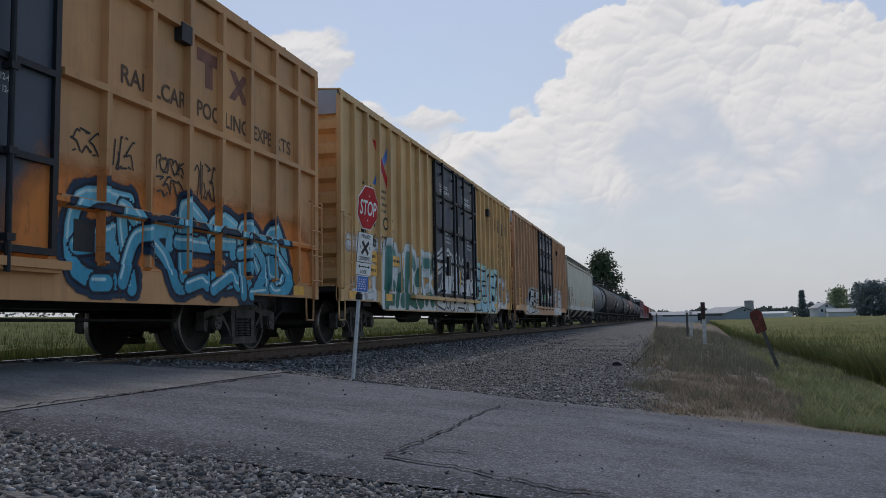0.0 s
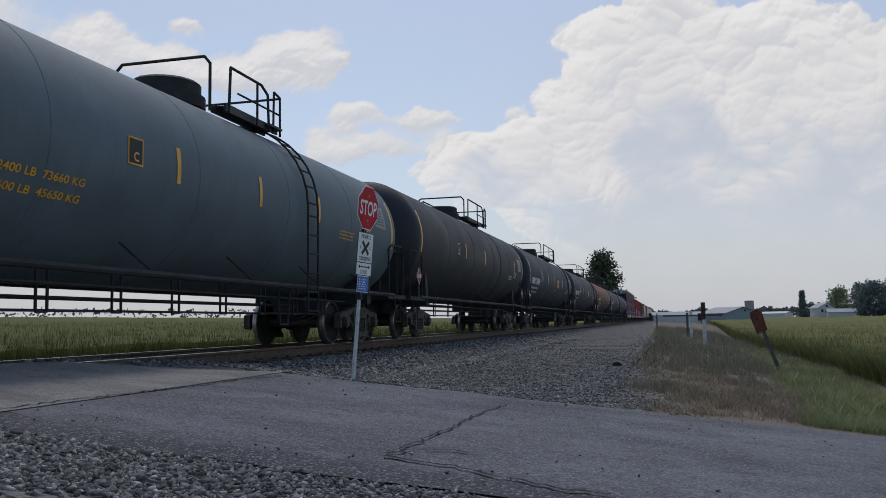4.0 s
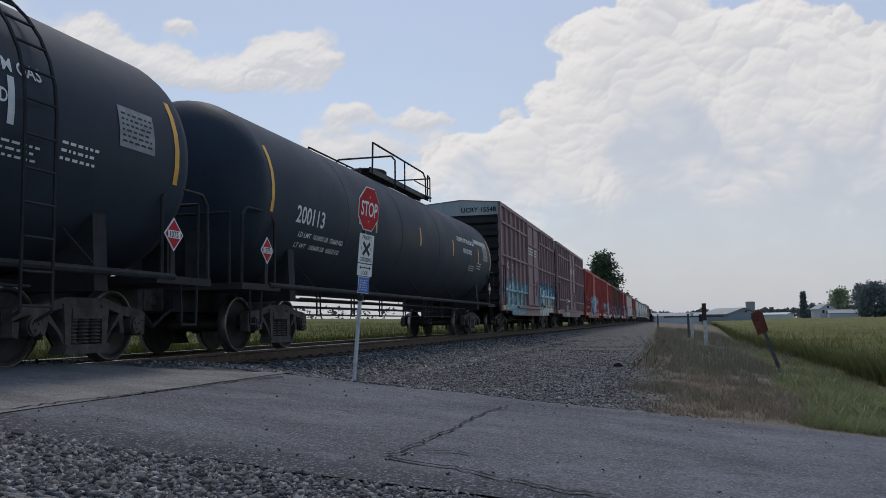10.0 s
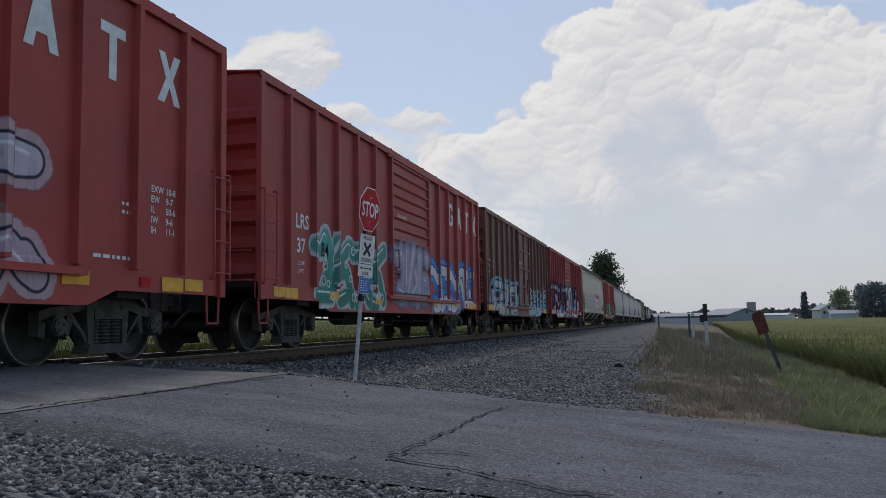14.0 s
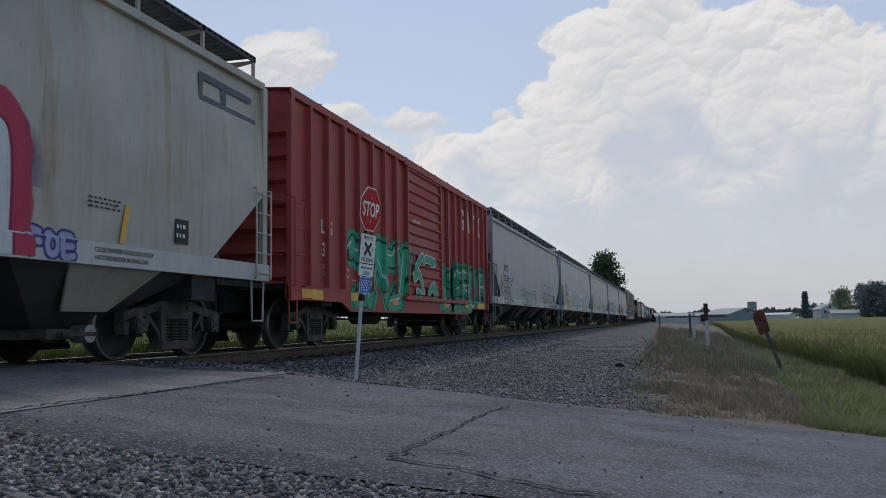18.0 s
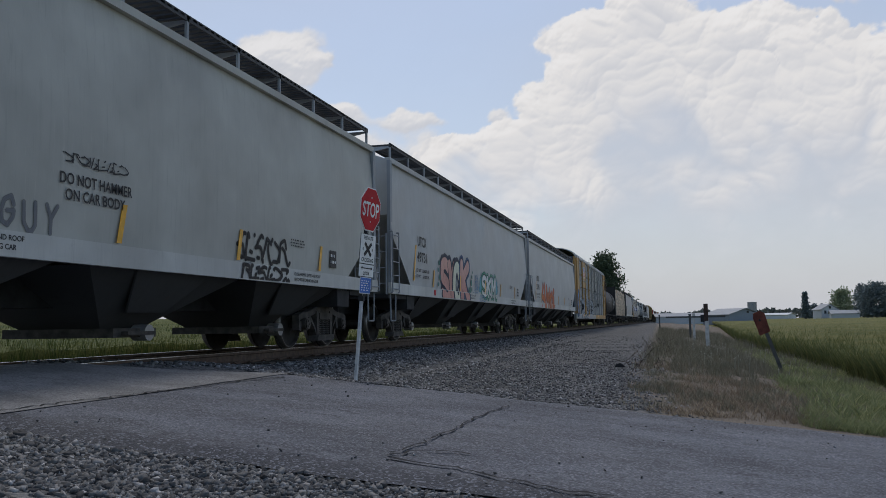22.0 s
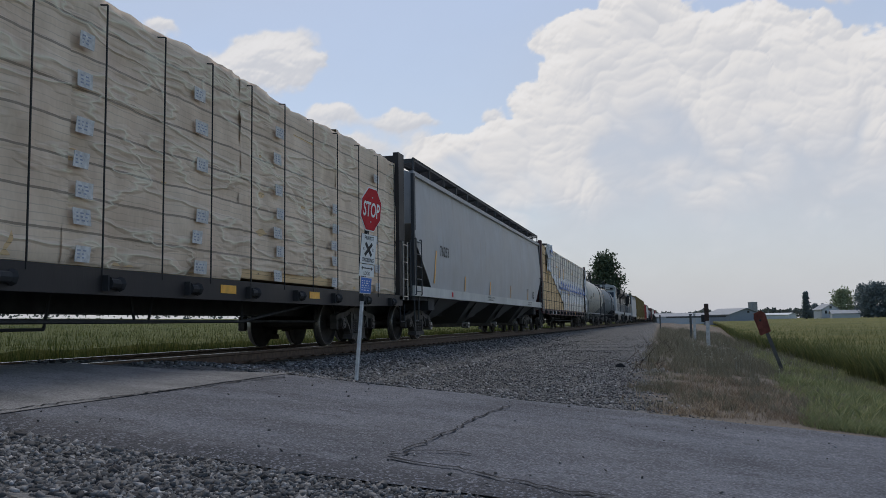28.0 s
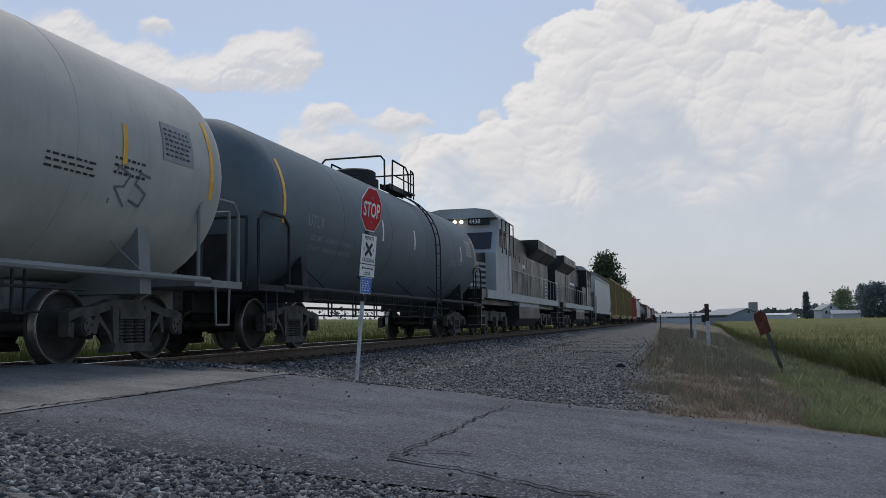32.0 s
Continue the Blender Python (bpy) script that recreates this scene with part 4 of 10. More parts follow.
barn("gabled_shed", spot(1314, 235, -0.6), 24, 9.2, 15, 2.2, 3.75, plain("far_blue_grey_siding", (0.26, 0.29, 0.33), 0.7, 0, 0.08, 0.5), FARROOF, "low blue-grey gabled farm shed", "shed", ((0.6, 2.6, 0.6, 0.5),))
barn("low_shed", spot(1262, 320, -0.6), 100, 9, 22, 2.2, 3.3, FARWHITE, FARROOF, "low white farm building", "shed")
barn("far_shed", spot(1395, 420, -0.4), 60, 9, 26, 2.4, 3.2, FARWHITE, FARWHITE, "far white farm building", "shed")
barn("farmhouse", spot(1463, 300, -0.3), 10, 5.4, 8, 3.3, 5.0, FARWHITE, FARROOF, "white two-storey farmhouse with a gabled roof", "house", ((-1.5, 2.0, 0.7, 1.0), (0.0, 2.0, 0.7, 1.0), (1.5, 2.0, 0.7, 1.0), (0, 3.6, 0.7, 0.8)))
barn("farmhouse_wing", spot(1512, 295, -0.3), 88, 5, 8, 1.9, 2.9, FARWHITE, FARROOF, "white low wing beside the farmhouse", "house")
silo = thing("silo", spot(1326, 285, -0.5), "grey round concrete silo with a flat top", "silo")
part("shell", M().lathe([(-0.5, 0.01), (-0.5, 1.4), (5.9, 1.4), (5.95, 1.46), (6.15, 1.46), (6.15, 0.01)], "z", 16), plain("grey_silo", (0.3, 0.3, 0.3), 0.9), silo)
part("cap", M().lathe([(6.15, 1.3), (6.25, 0.8), (6.3, 0.01)], "z", 16), FARROOF, silo)

# ---- clouds ----
# A wide sheet of sky far away, on which the clouds slowly drift; spots are in 1493rds, right and up from the lens axis.
SMALL = [(-0.18, 0.24, 0.042, 0.026, 1.0), (-0.225, 0.218, 0.06, 0.024, 0.9), (-0.155, 0.208, 0.026, 0.028, 0.8), (-0.36, 0.235, 0.065, 0.022, 0.85), (-0.43, 0.262, 0.045, 0.022, 0.85), (-0.31, 0.275, 0.026, 0.012, 0.6),
         (-0.29, 0.215, 0.05, 0.018, 0.7), (-0.11, 0.156, 0.032, 0.012, 0.8), (-0.03, 0.148, 0.036, 0.013, 0.75), (-0.01, 0.115, 0.036, 0.017, 0.65), (-0.125, 0.217, 0.013, 0.009, 0.6), (-0.1, 0.12, 0.05, 0.018, 0.55),
         (-0.16, 0.13, 0.04, 0.02, 0.55), (-0.5, 0.2, 0.06, 0.03, 0.7), (0.07, 0.168, 0.018, 0.011, 0.6), (0.47, 0.305, 0.05, 0.014, 0.6), (-0.7, 0.3, 0.2, 0.08, 0.8)]


def cumulus_edge(w):
    """Where the great cumulus begins, by height."""
    return np.interp(w, [0.0, 0.05, 0.09, 0.11, 0.13, 0.145, 0.16, 0.185, 0.205, 0.225, 0.245, 0.262, 0.285, 0.3, 0.4], [0.12, 0.02, -0.05, -0.03, 0.015, 0.06, 0.1, 0.105, 0.13, 0.15, 0.14, 0.155, 0.205, 0.225, 0.3])


def cells(x, y, seed):
    """Distance to the nearest of randomly strewn points, one a square."""
    xi, yi = np.floor(x), np.floor(y)
    best = np.full(np.shape(x), 9.0)
    for i in (-1, 0, 1):
        for j in (-1, 0, 1):
            a, b = xi + i, yi + j
            p = np.sin(a * 127.1 + b * 311.7 + seed * 74.7) * 43758.5453
            q = np.sin(a * 269.5 + b * 183.3 + seed * 19.1) * 43758.5453
            best = np.minimum(best, np.hypot(a + p - np.floor(p) - x, b + q - np.floor(q) - y))
    return best


def heap(x, y, octaves, seed):
    """Rounded heaps upon heaps, about 0 to 1."""
    out, amp, tot = 0, 1.0, 0
    for i in range(octaves):
        out = out + amp * np.sqrt(np.maximum(0, 1 - cells(x * 2 ** i + 7 * i, y * 2 ** i + 3 * i, seed + i) ** 2))
        tot += amp
        amp *= 0.5
    return np.clip((out / tot - 0.45) * 1.9, 0, 1)


def cloud_sheet():
    R = 3900.0
    az = np.concatenate([np.linspace(-1.2, -0.66, 40), np.linspace(-0.65, 0.65, 860), np.linspace(0.66, 1.2, 40)])
    el = np.concatenate([np.linspace(-0.03, 0.42, 300), np.linspace(0.425, 0.75, 40)])
    A, E = np.meshgrid(az, el)
    head = radians(14.84)
    X, Y, Z = -np.sin(head - A) * np.cos(E), np.cos(head - A) * np.cos(E), np.sin(E)
    tilt = radians(5.0)
    fwd = np.cos(A) * np.cos(E)
    f2 = np.maximum(0.15, fwd * math.cos(tilt) + np.sin(E) * math.sin(tilt))
    u = np.sin(A) * np.cos(E) / f2
    w = (np.sin(E) * math.cos(tilt) - fwd * math.sin(tilt)) / f2
    # fine and coarse folding of the outlines
    du = (fbm(u * 16 + 3, w * 18 + 1, 6, 5, 0.55) - 0.5) * 0.05
    dw = (fbm(u * 16 + 40, w * 18 + 21, 6, 6, 0.55) - 0.5) * 0.05
    soft = fbm(u * 7 + 9, w * 10 + 4, 4, 8, 0.5)
    fine = fbm(u * 40 + 2, w * 46 + 7, 4, 15, 0.55)
    warp_u, warp_w = fbm(u * 14, w * 16, 2, 51) - 0.5, fbm(u * 14 + 30, w * 16, 2, 52) - 0.5
    puff = heap(u * 15 + warp_u * 0.5, w * 19 + warp_w * 0.5, 5, 3)
    heaps = heap(u * 8 + warp_u * 0.5, w * 11 + warp_w * 0.5, 4, 9)
    # veil of thin cloud and haze
    haze = np.exp(-np.maximum(w + 0.088, 0) / 0.12)
    veil = 0.3 + 0.3 * ease(-0.15, 0.4, u) * ease(0.34, 0.1, w) + 0.22 * fbm(u * 4, w * 9, 4, 12)
    alpha = np.clip(1 - (1 - 0.97 * haze) * (1 - veil * 0.85), 0, 1)
    bright = 0.515 + 0.025 * ease(0.0, 0.5, u) + 0.015 * haze

    def over(a, b):
        nonlocal alpha, bright
        total = a + alpha * (1 - a)
        bright = np.where(total > 1e-4, (b * a + bright * alpha * (1 - a)) / np.maximum(total, 1e-4), bright)
        alpha = total

    def sunlit(height):
        """How far a heaped surface turns towards the light, which comes from above and a little from the left."""
        gw, gu = np.gradient(height, el, az)
        return -(0.85 * gw - 0.4 * gu)

    # small clouds
    dens = np.zeros_like(u)
    for cx, cy, rx, ry, k in SMALL:
        dens = dens + k * np.exp(-(((u + du - cx) / rx) ** 2 + ((w + dw - cy) / ry) ** 2))
    dens = np.minimum(dens, 1.3) * (0.35 + 1.1 * puff)
    over(ease(0.28, 0.6, dens) * 0.92, 0.66 + 0.085 * np.tanh(sunlit(dens) * 0.022) + 0.04 * ease(0.4, 1.0, dens))
    # the great cumulus: heaped, bright where it turns up to the light, grey within, fading out below
    inside = u + du * 0.7 - cumulus_edge(w + dw * 0.5)
    roof = np.interp(u, [0.2, 0.25, 0.3, 0.36, 0.45, 0.52, 0.6, 1.2], [0.36, 0.36, 0.285, 0.28, 0.272, 0.25, 0.27, 0.34]) - (w + dw * 0.6)
    depth = np.minimum(inside, roof * 1.2)
    ragged = depth + (puff - 0.6) * 0.075 + (fine - 0.5) * 0.02
    body = ease(0.0, 0.011, ragged) * ease(-0.01, 0.12, w + 0.12 * (soft - 0.5) + 0.05 * (puff - 0.5))
    mass = np.clip(ragged, 0, 0.05) * 4.0 + heaps * 0.75 + puff * 0.09 + fine * 0.04
    broad = fbm(u * 6.5 + 2, w * 9 + 8, 4, 33, 0.55)
    lit = 0.5 + 0.5 * np.tanh(sunlit(mass) * 0.075)
    rim = ease(0.06, 0.0, depth)
    solid = ease(0.32, 0.68, 0.55 * heaps + 0.75 * (broad - 0.5) + 0.45 * rim + 0.7 * (w - 0.1) + 0.16 * puff - 0.08 * ease(0.08, 0.2, depth))
    over(body * (0.5 + 0.48 * solid), 0.555 + solid * (0.06 + 0.165 * lit * (0.55 + 0.45 * heaps)) + 0.04 * rim * solid)
    me = bpy.data.meshes.new("cloud_bank")
    v = np.stack([X, Y, Z], -1).reshape(-1, 3) * R
    nx = len(az)
    i = (np.arange(len(el) - 1)[:, None] * nx + np.arange(nx - 1)[None]).reshape(-1)
    me.from_pydata(v.tolist(), [], np.stack([i, i + 1, i + nx + 1, i + nx], 1).tolist())
    at = me.attributes.new("cloud", "FLOAT_COLOR", "POINT")
    at.data.foreach_set("color", np.stack([alpha, bright, haze, np.ones_like(alpha)], -1).reshape(-1).astype(np.float32))
    k = Nodes("cloud_light")
    a = k.add("Attribute")
    a.attribute_name = "cloud"
    sep = k.add("SeparateColor", ("Color", a.outputs[0]))
    c = k.coords((0.006, 0.006, 0.008))
    grain = k.noise(c, 1.0, 6, 0.6)
    br = k.math("MULTIPLY", sep.outputs[1], k.math("ADD", 0.96, k.math("MULTIPLY", grain, 0.08)))
    em = k.add("Emission", ("Strength", k.math("MULTIPLY", br, CLOUD_LIGHT)))
    k.t.links.new(k.ramp(br, [(0.56, (0.955, 0.985, 1.075)), (0.74, (1.01, 0.99, 0.99))]), em.inputs["Color"])
    tr = k.add("BsdfTransparent")
    mx = k.add("MixShader", (0, sep.outputs[0]), (1, tr.outputs[0]), (2, em.outputs[0]))
    k.t.links.new(mx.outputs[0], k.t.nodes["Material Output"].inputs[0])
    k.mat.cycles.emission_sampling = "NONE"
    me.materials.append(k.mat)
    me.shade_smooth()
    return tagged(new("cloud_bank", me), "bright cumulus clouds and haze in a pale blue sky", "clouds", kind="structure")


CLOUD_LIGHT = 1.0
clouds = cloud_sheet()

# ---- train: shared pieces ----
WHEEL_R = 0.457
CARS = []        # (car, place of its middle along the track at the start)
AXLES = []


def wheelset_mesh():
    m = M()
    r = WHEEL_R
    for s in (-1, 1):
        prof = [(0.66, 0.08), (0.675, 0.12), (0.70, 0.16), (0.715, r - 0.1), (0.69, r - 0.06), (0.682, r + 0.02), (0.695, r + 0.028), (0.712, r + 0.02), (0.72, r), (0.80, r - 0.006), (0.815, r - 0.015), (0.815, r - 0.06), (0.765, r - 0.085), (0.745, r - 0.2), (0.77, 0.17), (0.80, 0.12), (0.80, 0.08)]
        m.lathe([(s * a, b) for a, b in prof], "x", 36)
        m.cyl((s * 0.8, 0, 0), (s * 1.07, 0, 0), 0.085, 12)
    m.cyl((-0.7, 0, 0), (0.7, 0, 0), 0.085, 10)
    return m.mesh("wheelset", WHEEL, 40)


def rim_mesh():
    m = M()
    r = WHEEL_R
    for s in (-1, 1):
        m.lathe([(s * 0.722, r + 0.002), (s * 0.8, r - 0.004), (s * 0.812, r - 0.012), (s * 0.8165, r - 0.02), (s * 0.8165, r - 0.03)], "x", 36)
    return m.mesh("tread", STEEL, 60)


def bearing_mesh():
    m = M()
    for s in (-1, 1):
        m.cyl((s * 1.0, 0, 0), (s * 1.16, 0, 0), 0.115, 16)
        m.cyl((s * 1.16, 0, 0), (s * 1.185, 0, 0), 0.095, 16)
        for i in range(3):
            a = 2 * math.pi * i / 3
            m.cyl((s * 1.185, 0.05 * math.cos(a), 0.05 * math.sin(a)), (s * 1.2, 0.05 * math.cos(a), 0.05 * math.sin(a)), 0.018, 6)
    return m.mesh("bearing_caps", ORANGE, 40)


def side_frame_mesh(s):
    m = M()
    x0, x1 = (0.97, 1.11) if s > 0 else (-1.11, -0.97)
    top = [(-1.15, 0.50), (-1.15, 0.62), (-1.0, 0.66), (-0.7, 0.69), (-0.35, 0.78), (0.35, 0.78), (0.7, 0.69), (1.0, 0.66), (1.15, 0.62), (1.15, 0.50), (0.98, 0.56), (0.78, 0.56), (0.62, 0.60), (0.36, 0.66), (-0.36, 0.66), (-0.62, 0.60), (-0.78, 0.56), (-0.98, 0.56)]
    m.prism(top, "x", x0, x1)
    for q in (-1, 1):
        m.prism([(q * 1.15, 0.50), (q * 1.15, 0.34), (q * 1.06, 0.32), (q * 1.05, 0.50)], "x", x0, x1)
        m.prism([(q * 0.74, 0.60), (q * 0.62, 0.60), (q * 0.30, 0.14), (q * 0.30, 0.26), (q * 0.36, 0.30)], "x", x0, x1)
        m.prism([(q * 0.70, 0.56), (q * 0.73, 0.36), (q * 0.66, 0.36), (q * 0.6, 0.56)], "x", x0, x1)
        m.prism([(q * 0.40, 0.70), (q * 0.27, 0.70), (q * 0.27, 0.24), (q * 0.36, 0.24)], "x", x0 - 0.02, x1 + 0.02)
    m.prism([(-0.42, 0.13), (0.42, 0.13), (0.36, 0.24), (-0.36, 0.24)], "x", x0 - 0.03, x1 + 0.05)
    return m.mesh("side_frame", TRUCK)


def spring_mesh():
    prof = []
    for i in range(7):
        z = 0.245 + i * 0.042
        prof += [(z, 0.055), (z + 0.012, 0.085), (z + 0.026, 0.085), (z + 0.038, 0.055)]
    return M().lathe(prof, "z", 10).mesh("spring", TRUCK, 40)


WS, RIM, CAP = wheelset_mesh(), rim_mesh(), bearing_mesh()
SF = {1: side_frame_mesh(1), -1: side_frame_mesh(-1)}
SPR = spring_mesh()
SEAT = M().box(-0.09, 0.09, -0.26, 0.26, 0.535, 0.66).mesh("spring_seat", TRUCK)
BOLSTER = M().box(-1.05, 1.05, -0.22, 0.22, 0.44, 0.66).box(-0.35, 0.35, -0.3, 0.3, 0.6, 0.72).box(-0.9, 0.9, -0.62, -0.55, 0.34, 0.42).box(-0.9, 0.9, 0.55, 0.62, 0.34, 0.42).mesh("truck", TRUCK)
SHOE = M().box(-0.08, 0.08, -0.025, 0.025, -0.13, 0.13).mesh("brake_shoe", TRUCK)


def truck(car, y, wheelbase=1.778, far=False):
    t = part("truck", BOLSTER, TRUCK, car, "cast-steel truck with two axles", (0, y, 0))
    for s in (1, -1):
        part("side_frame", SF[s], TRUCK, t)
        if not far:
            part("spring_seat", SEAT, TRUCK, t, at=(1.05 * s, 0, 0))
            for q in (-0.2, 0.0, 0.2):
                part("spring", SPR, TRUCK, t, at=(1.05 * s, q, 0))
    if not far:
        for sx, sy in ((0.78, -0.425), (0.78, 0.425), (-0.78, -0.425), (-0.78, 0.425)):
            part("brake_shoe", SHOE, TRUCK, t, at=(sx, sy, 0.43))
    for q in (-1, 1):
        a = part("wheelset", WS, WHEEL, t, "", (0, q * wheelbase / 2, WHEEL_R))
        AXLES.append((a, q * wheelbase / 2))
        if not far:
            # the rims and caps turn with the axle: they are in its own mesh space
            a.data = AXLE
    return t


def axle_mesh():
    """Wheels, polished treads and bearing caps as one turning piece with three materials."""
    bm = bmesh.new()
    for i, me in enumerate((WS, RIM, CAP)):
        k = len(bm.faces)
        bm.from_mesh(me)
        bm.faces.ensure_lookup_table()
        for f in bm.faces[k:]:
            f.material_index = i
    me = bpy.data.meshes.new("wheelset")
    bm.to_mesh(me)
    bm.free()
    for m in (WHEEL, STEEL, ORANGE):
        me.materials.append(m)
    return me


AXLE = axle_mesh()


def new_car(name, left, right, label, category, group):
    """The base of a car that lies between two places along the track at the start; it looks towards +x."""
    mid = (left + right) / 2
    car = thing(name, (TRACK, mid, 0), label, category, group)
    CARS.append((car, mid))
    return car, right - left


def couplers(car, L, reach=0.62, mat=None):
    for s in (-1, 1):
        y0 = s * L / 2
        m = M().box(-0.18, 0.18, min(y0 - s * 0.5, y0 + s * 0.05), max(y0 - s * 0.5, y0 + s * 0.05), 0.68, 1.0)
        m.box(-0.08, 0.08, min(y0, y0 + s * reach), max(y0, y0 + s * reach), 0.76, 0.9)
        m.prism([(-0.16, y0 + s * (reach - 0.3)), (0.14, y0 + s * (reach - 0.3)), (0.18, y0 + s * (reach - 0.05)), (0.05, y0 + s * reach), (-0.05, y0 + s * (reach - 0.1)), (-0.16, y0 + s * reach)], "z", 0.68, 0.98)
        part("coupler", m, TRUCK, car, "knuckle coupler")
        h = M().tube([(0.3, y0 - s * 0.1, 0.72), (0.32, y0 + s * 0.2, 0.6), (0.3, y0 + s * 0.45, 0.42), (0.25, y0 + s * 0.6, 0.5)], 0.025, 6)
        part("air_hose", h, UNDER, car, "black rubber air hose")


def ladder(car, y0, y1, z0, z1, rungs, mat, x=1.56, out=0.07, name="ladder"):
    m = M()
    for y in (y0, y1):
        m.tube([(x, y, z0), (x + out, y, z0), (x + out, y, z1), (x, y, z1)], 0.016, 5)
    for i in range(rungs):
        z = z0 + 0.08 + (z1 - z0 - 0.16) * i / max(1, rungs - 1)
        m.cyl((x + out, y0, z), (x + out, y1, z), 0.014, 5)
    return part(name, m, mat, car)


def stirrup(car, y, mat, x=1.5, z=0.86, w=0.34, drop=0.42):
    return part("step", M().tube([(x, y - w / 2, z), (x, y - w / 2 + 0.03, z - drop), (x, y + w / 2 - 0.03, z - drop), (x, y + w / 2, z)], 0.018, 5), mat, car, "hanging sill step")


def brake_gear(car, L, z=0.62):
    part("air_reservoir", M().lathe([(-1.0, 0.02), (-0.95, 0.2), (0.35, 0.2), (0.4, 0.02)], "y", 14, (0.55, -1.4, z)), UNDER, car)
    m = M().tube([(0.75, -L / 2 + 3.2, 0.55), (0.75, L / 2 - 3.2, 0.5)], 0.022, 5).tube([(-0.6, -L / 2 + 3.0, 0.66), (-0.6, L / 2 - 3.0, 0.66)], 0.03, 5)
    m.tube([(0.9, -0.8, 0.85), (0.9, -0.7, 0.42), (0.9, 0.5, 0.42), (0.9, 0.6, 0.85)], 0.02, 5)
    m.tube([(0.95, 2.0, 0.85), (0.95, 2.1, 0.5), (0.95, 2.4, 0.5), (0.95, 2.5, 0.85)], 0.02, 5)
    part("brake_rigging", m, UNDER, car)


def boxcar(left, right, mat, label, H=5.1, sill=0.86, ribs=7, girts=(), door=None, door_mat=None, roof_mat=None, trim=None, end_mat=None, far=False, end_panel=None, ladder_mat=None, seed=0, over=0.0):
    car, L = new_car("boxcar", left, right, label, "boxcar", "cars of the freight train")
    h = L / 2
    roof_mat, trim, end_mat, ladder_mat = roof_mat or mat, trim or mat, end_mat or mat, ladder_mat or trim or mat
    part("side_wall", M().box(1.44, 1.5, -h + 0.06, h - 0.06, sill + 0.28, H - 0.1), mat, car)
    part("side_wall", M().box(-1.5, -1.44, -h + 0.06, h - 0.06, sill + 0.28, H - 0.1), mat, car)
    roof = M().prism([(-1.57, H - 0.14), (-1.54, H - 0.14), (-1.54, H - 0.02), (0, H + 0.1), (1.54, H - 0.02), (1.54, H - 0.14), (1.57, H - 0.14), (1.57, H), (0, H + 0.13), (-1.57, H)], "y", -h, h)
    n = int(L / 1.3)
    for i in range(1, n):
        y = -h + L * i / n
        roof.prism([(-1.55, H + 0.01), (0, H + 0.14), (1.55, H + 0.01), (1.55, H + 0.035), (0, H + 0.17), (-1.55, H + 0.035)], "y", y - 0.03, y + 0.03)
    part("roof", roof, roof_mat, car)
    for s in (-1, 1):
        prof = []
        k = 7
        z0, z1 = sill + 0.2, H - 0.55
        y0 = s * (h - 0.08)
        for i in range(k):
            a, b = z0 + (z1 - z0) * i / k, z0 + (z1 - z0) * (i + 1) / k
            d = b - a
            prof += [(y0 - s * 0.07, a), (y0 - s * 0.07, a + d * 0.34), (y0 + s * 0.05, a + d * 0.5), (y0 + s * 0.05, a + d * 0.82)]
        prof += [(y0 - s * 0.02, z1), (y0 - s * 0.02, H + 0.0), (y0 - s * 0.12, H), (y0 - s * 0.12, z0)]
        part("end_wall", M().prism(prof, "x", -1.47, 1.47), end_mat, car, "ribbed end wall")
        for q in (-1, 1):
            part("corner_post", M().box(q * 1.53 - 0.045, q * 1.53 + 0.045, s * (h - 0.07) - 0.07, s * (h - 0.07) + 0.07, sill, H - 0.1), mat, car)
        if end_panel:
            part("end_panel", M().prism([(-1.5, H - 0.5), (1.5, H - 0.5), (1.5, H - 0.02), (0, H + 0.09), (-1.5, H - 0.02)], "y", y0 + s * 0.0, y0 + s * 0.06), end_panel, car, "painted panel on the end")
    d0, d1 = (door[0], door[1]) if door else (0, 0)
    # vertical ribs between the corner posts and the door
    for a, b in ((-h - over, d0), (d1, h + over)):
        for i in range(1, ribs + 1):
            y = a + (b - a) * i / (ribs + (1 if door else 1))
            if abs(y - d0) < 0.1 or abs(y - d1) < 0.1:
                continue
            part("rib", M().prism([(1.5, y - 0.06), (1.595, y - 0.046), (1.595, y + 0.046), (1.5, y + 0.06)], "z", sill + 0.28, H - 0.13), mat, car)
        back = M()
        for i in range(1, ribs + 1):
            y = a + (b - a) * i / (ribs + 1)
            back.box(-1.58, -1.5, y - 0.05, y + 0.05, sill + 0.28, H - 0.13)
        part("far_side_ribs", back, mat, car)
    for z in girts:
        for a, b in ((-h + 0.1, d0 - 0.1), (d1 + 0.1, h - 0.1)):
            part("girt", M().prism([(1.5, z - 0.05), (1.6, z - 0.04), (1.6, z + 0.04), (1.5, z + 0.05)], "y", a, b), mat, car)
    # sill: full depth between the trucks, shallow above them
    for s in (1, -1):
        part("side_sill", M().prism([(-h, sill + 0.28), (h, sill + 0.28), (h, sill + 0.02), (h - 2.4, sill + 0.02), (h - 2.9, sill - 0.16), (-h + 2.9, sill - 0.16), (-h + 2.4, sill + 0.02), (-h, sill + 0.02)], "x", s * 1.49 - 0.03, s * 1.49 + 0.03), mat, car)
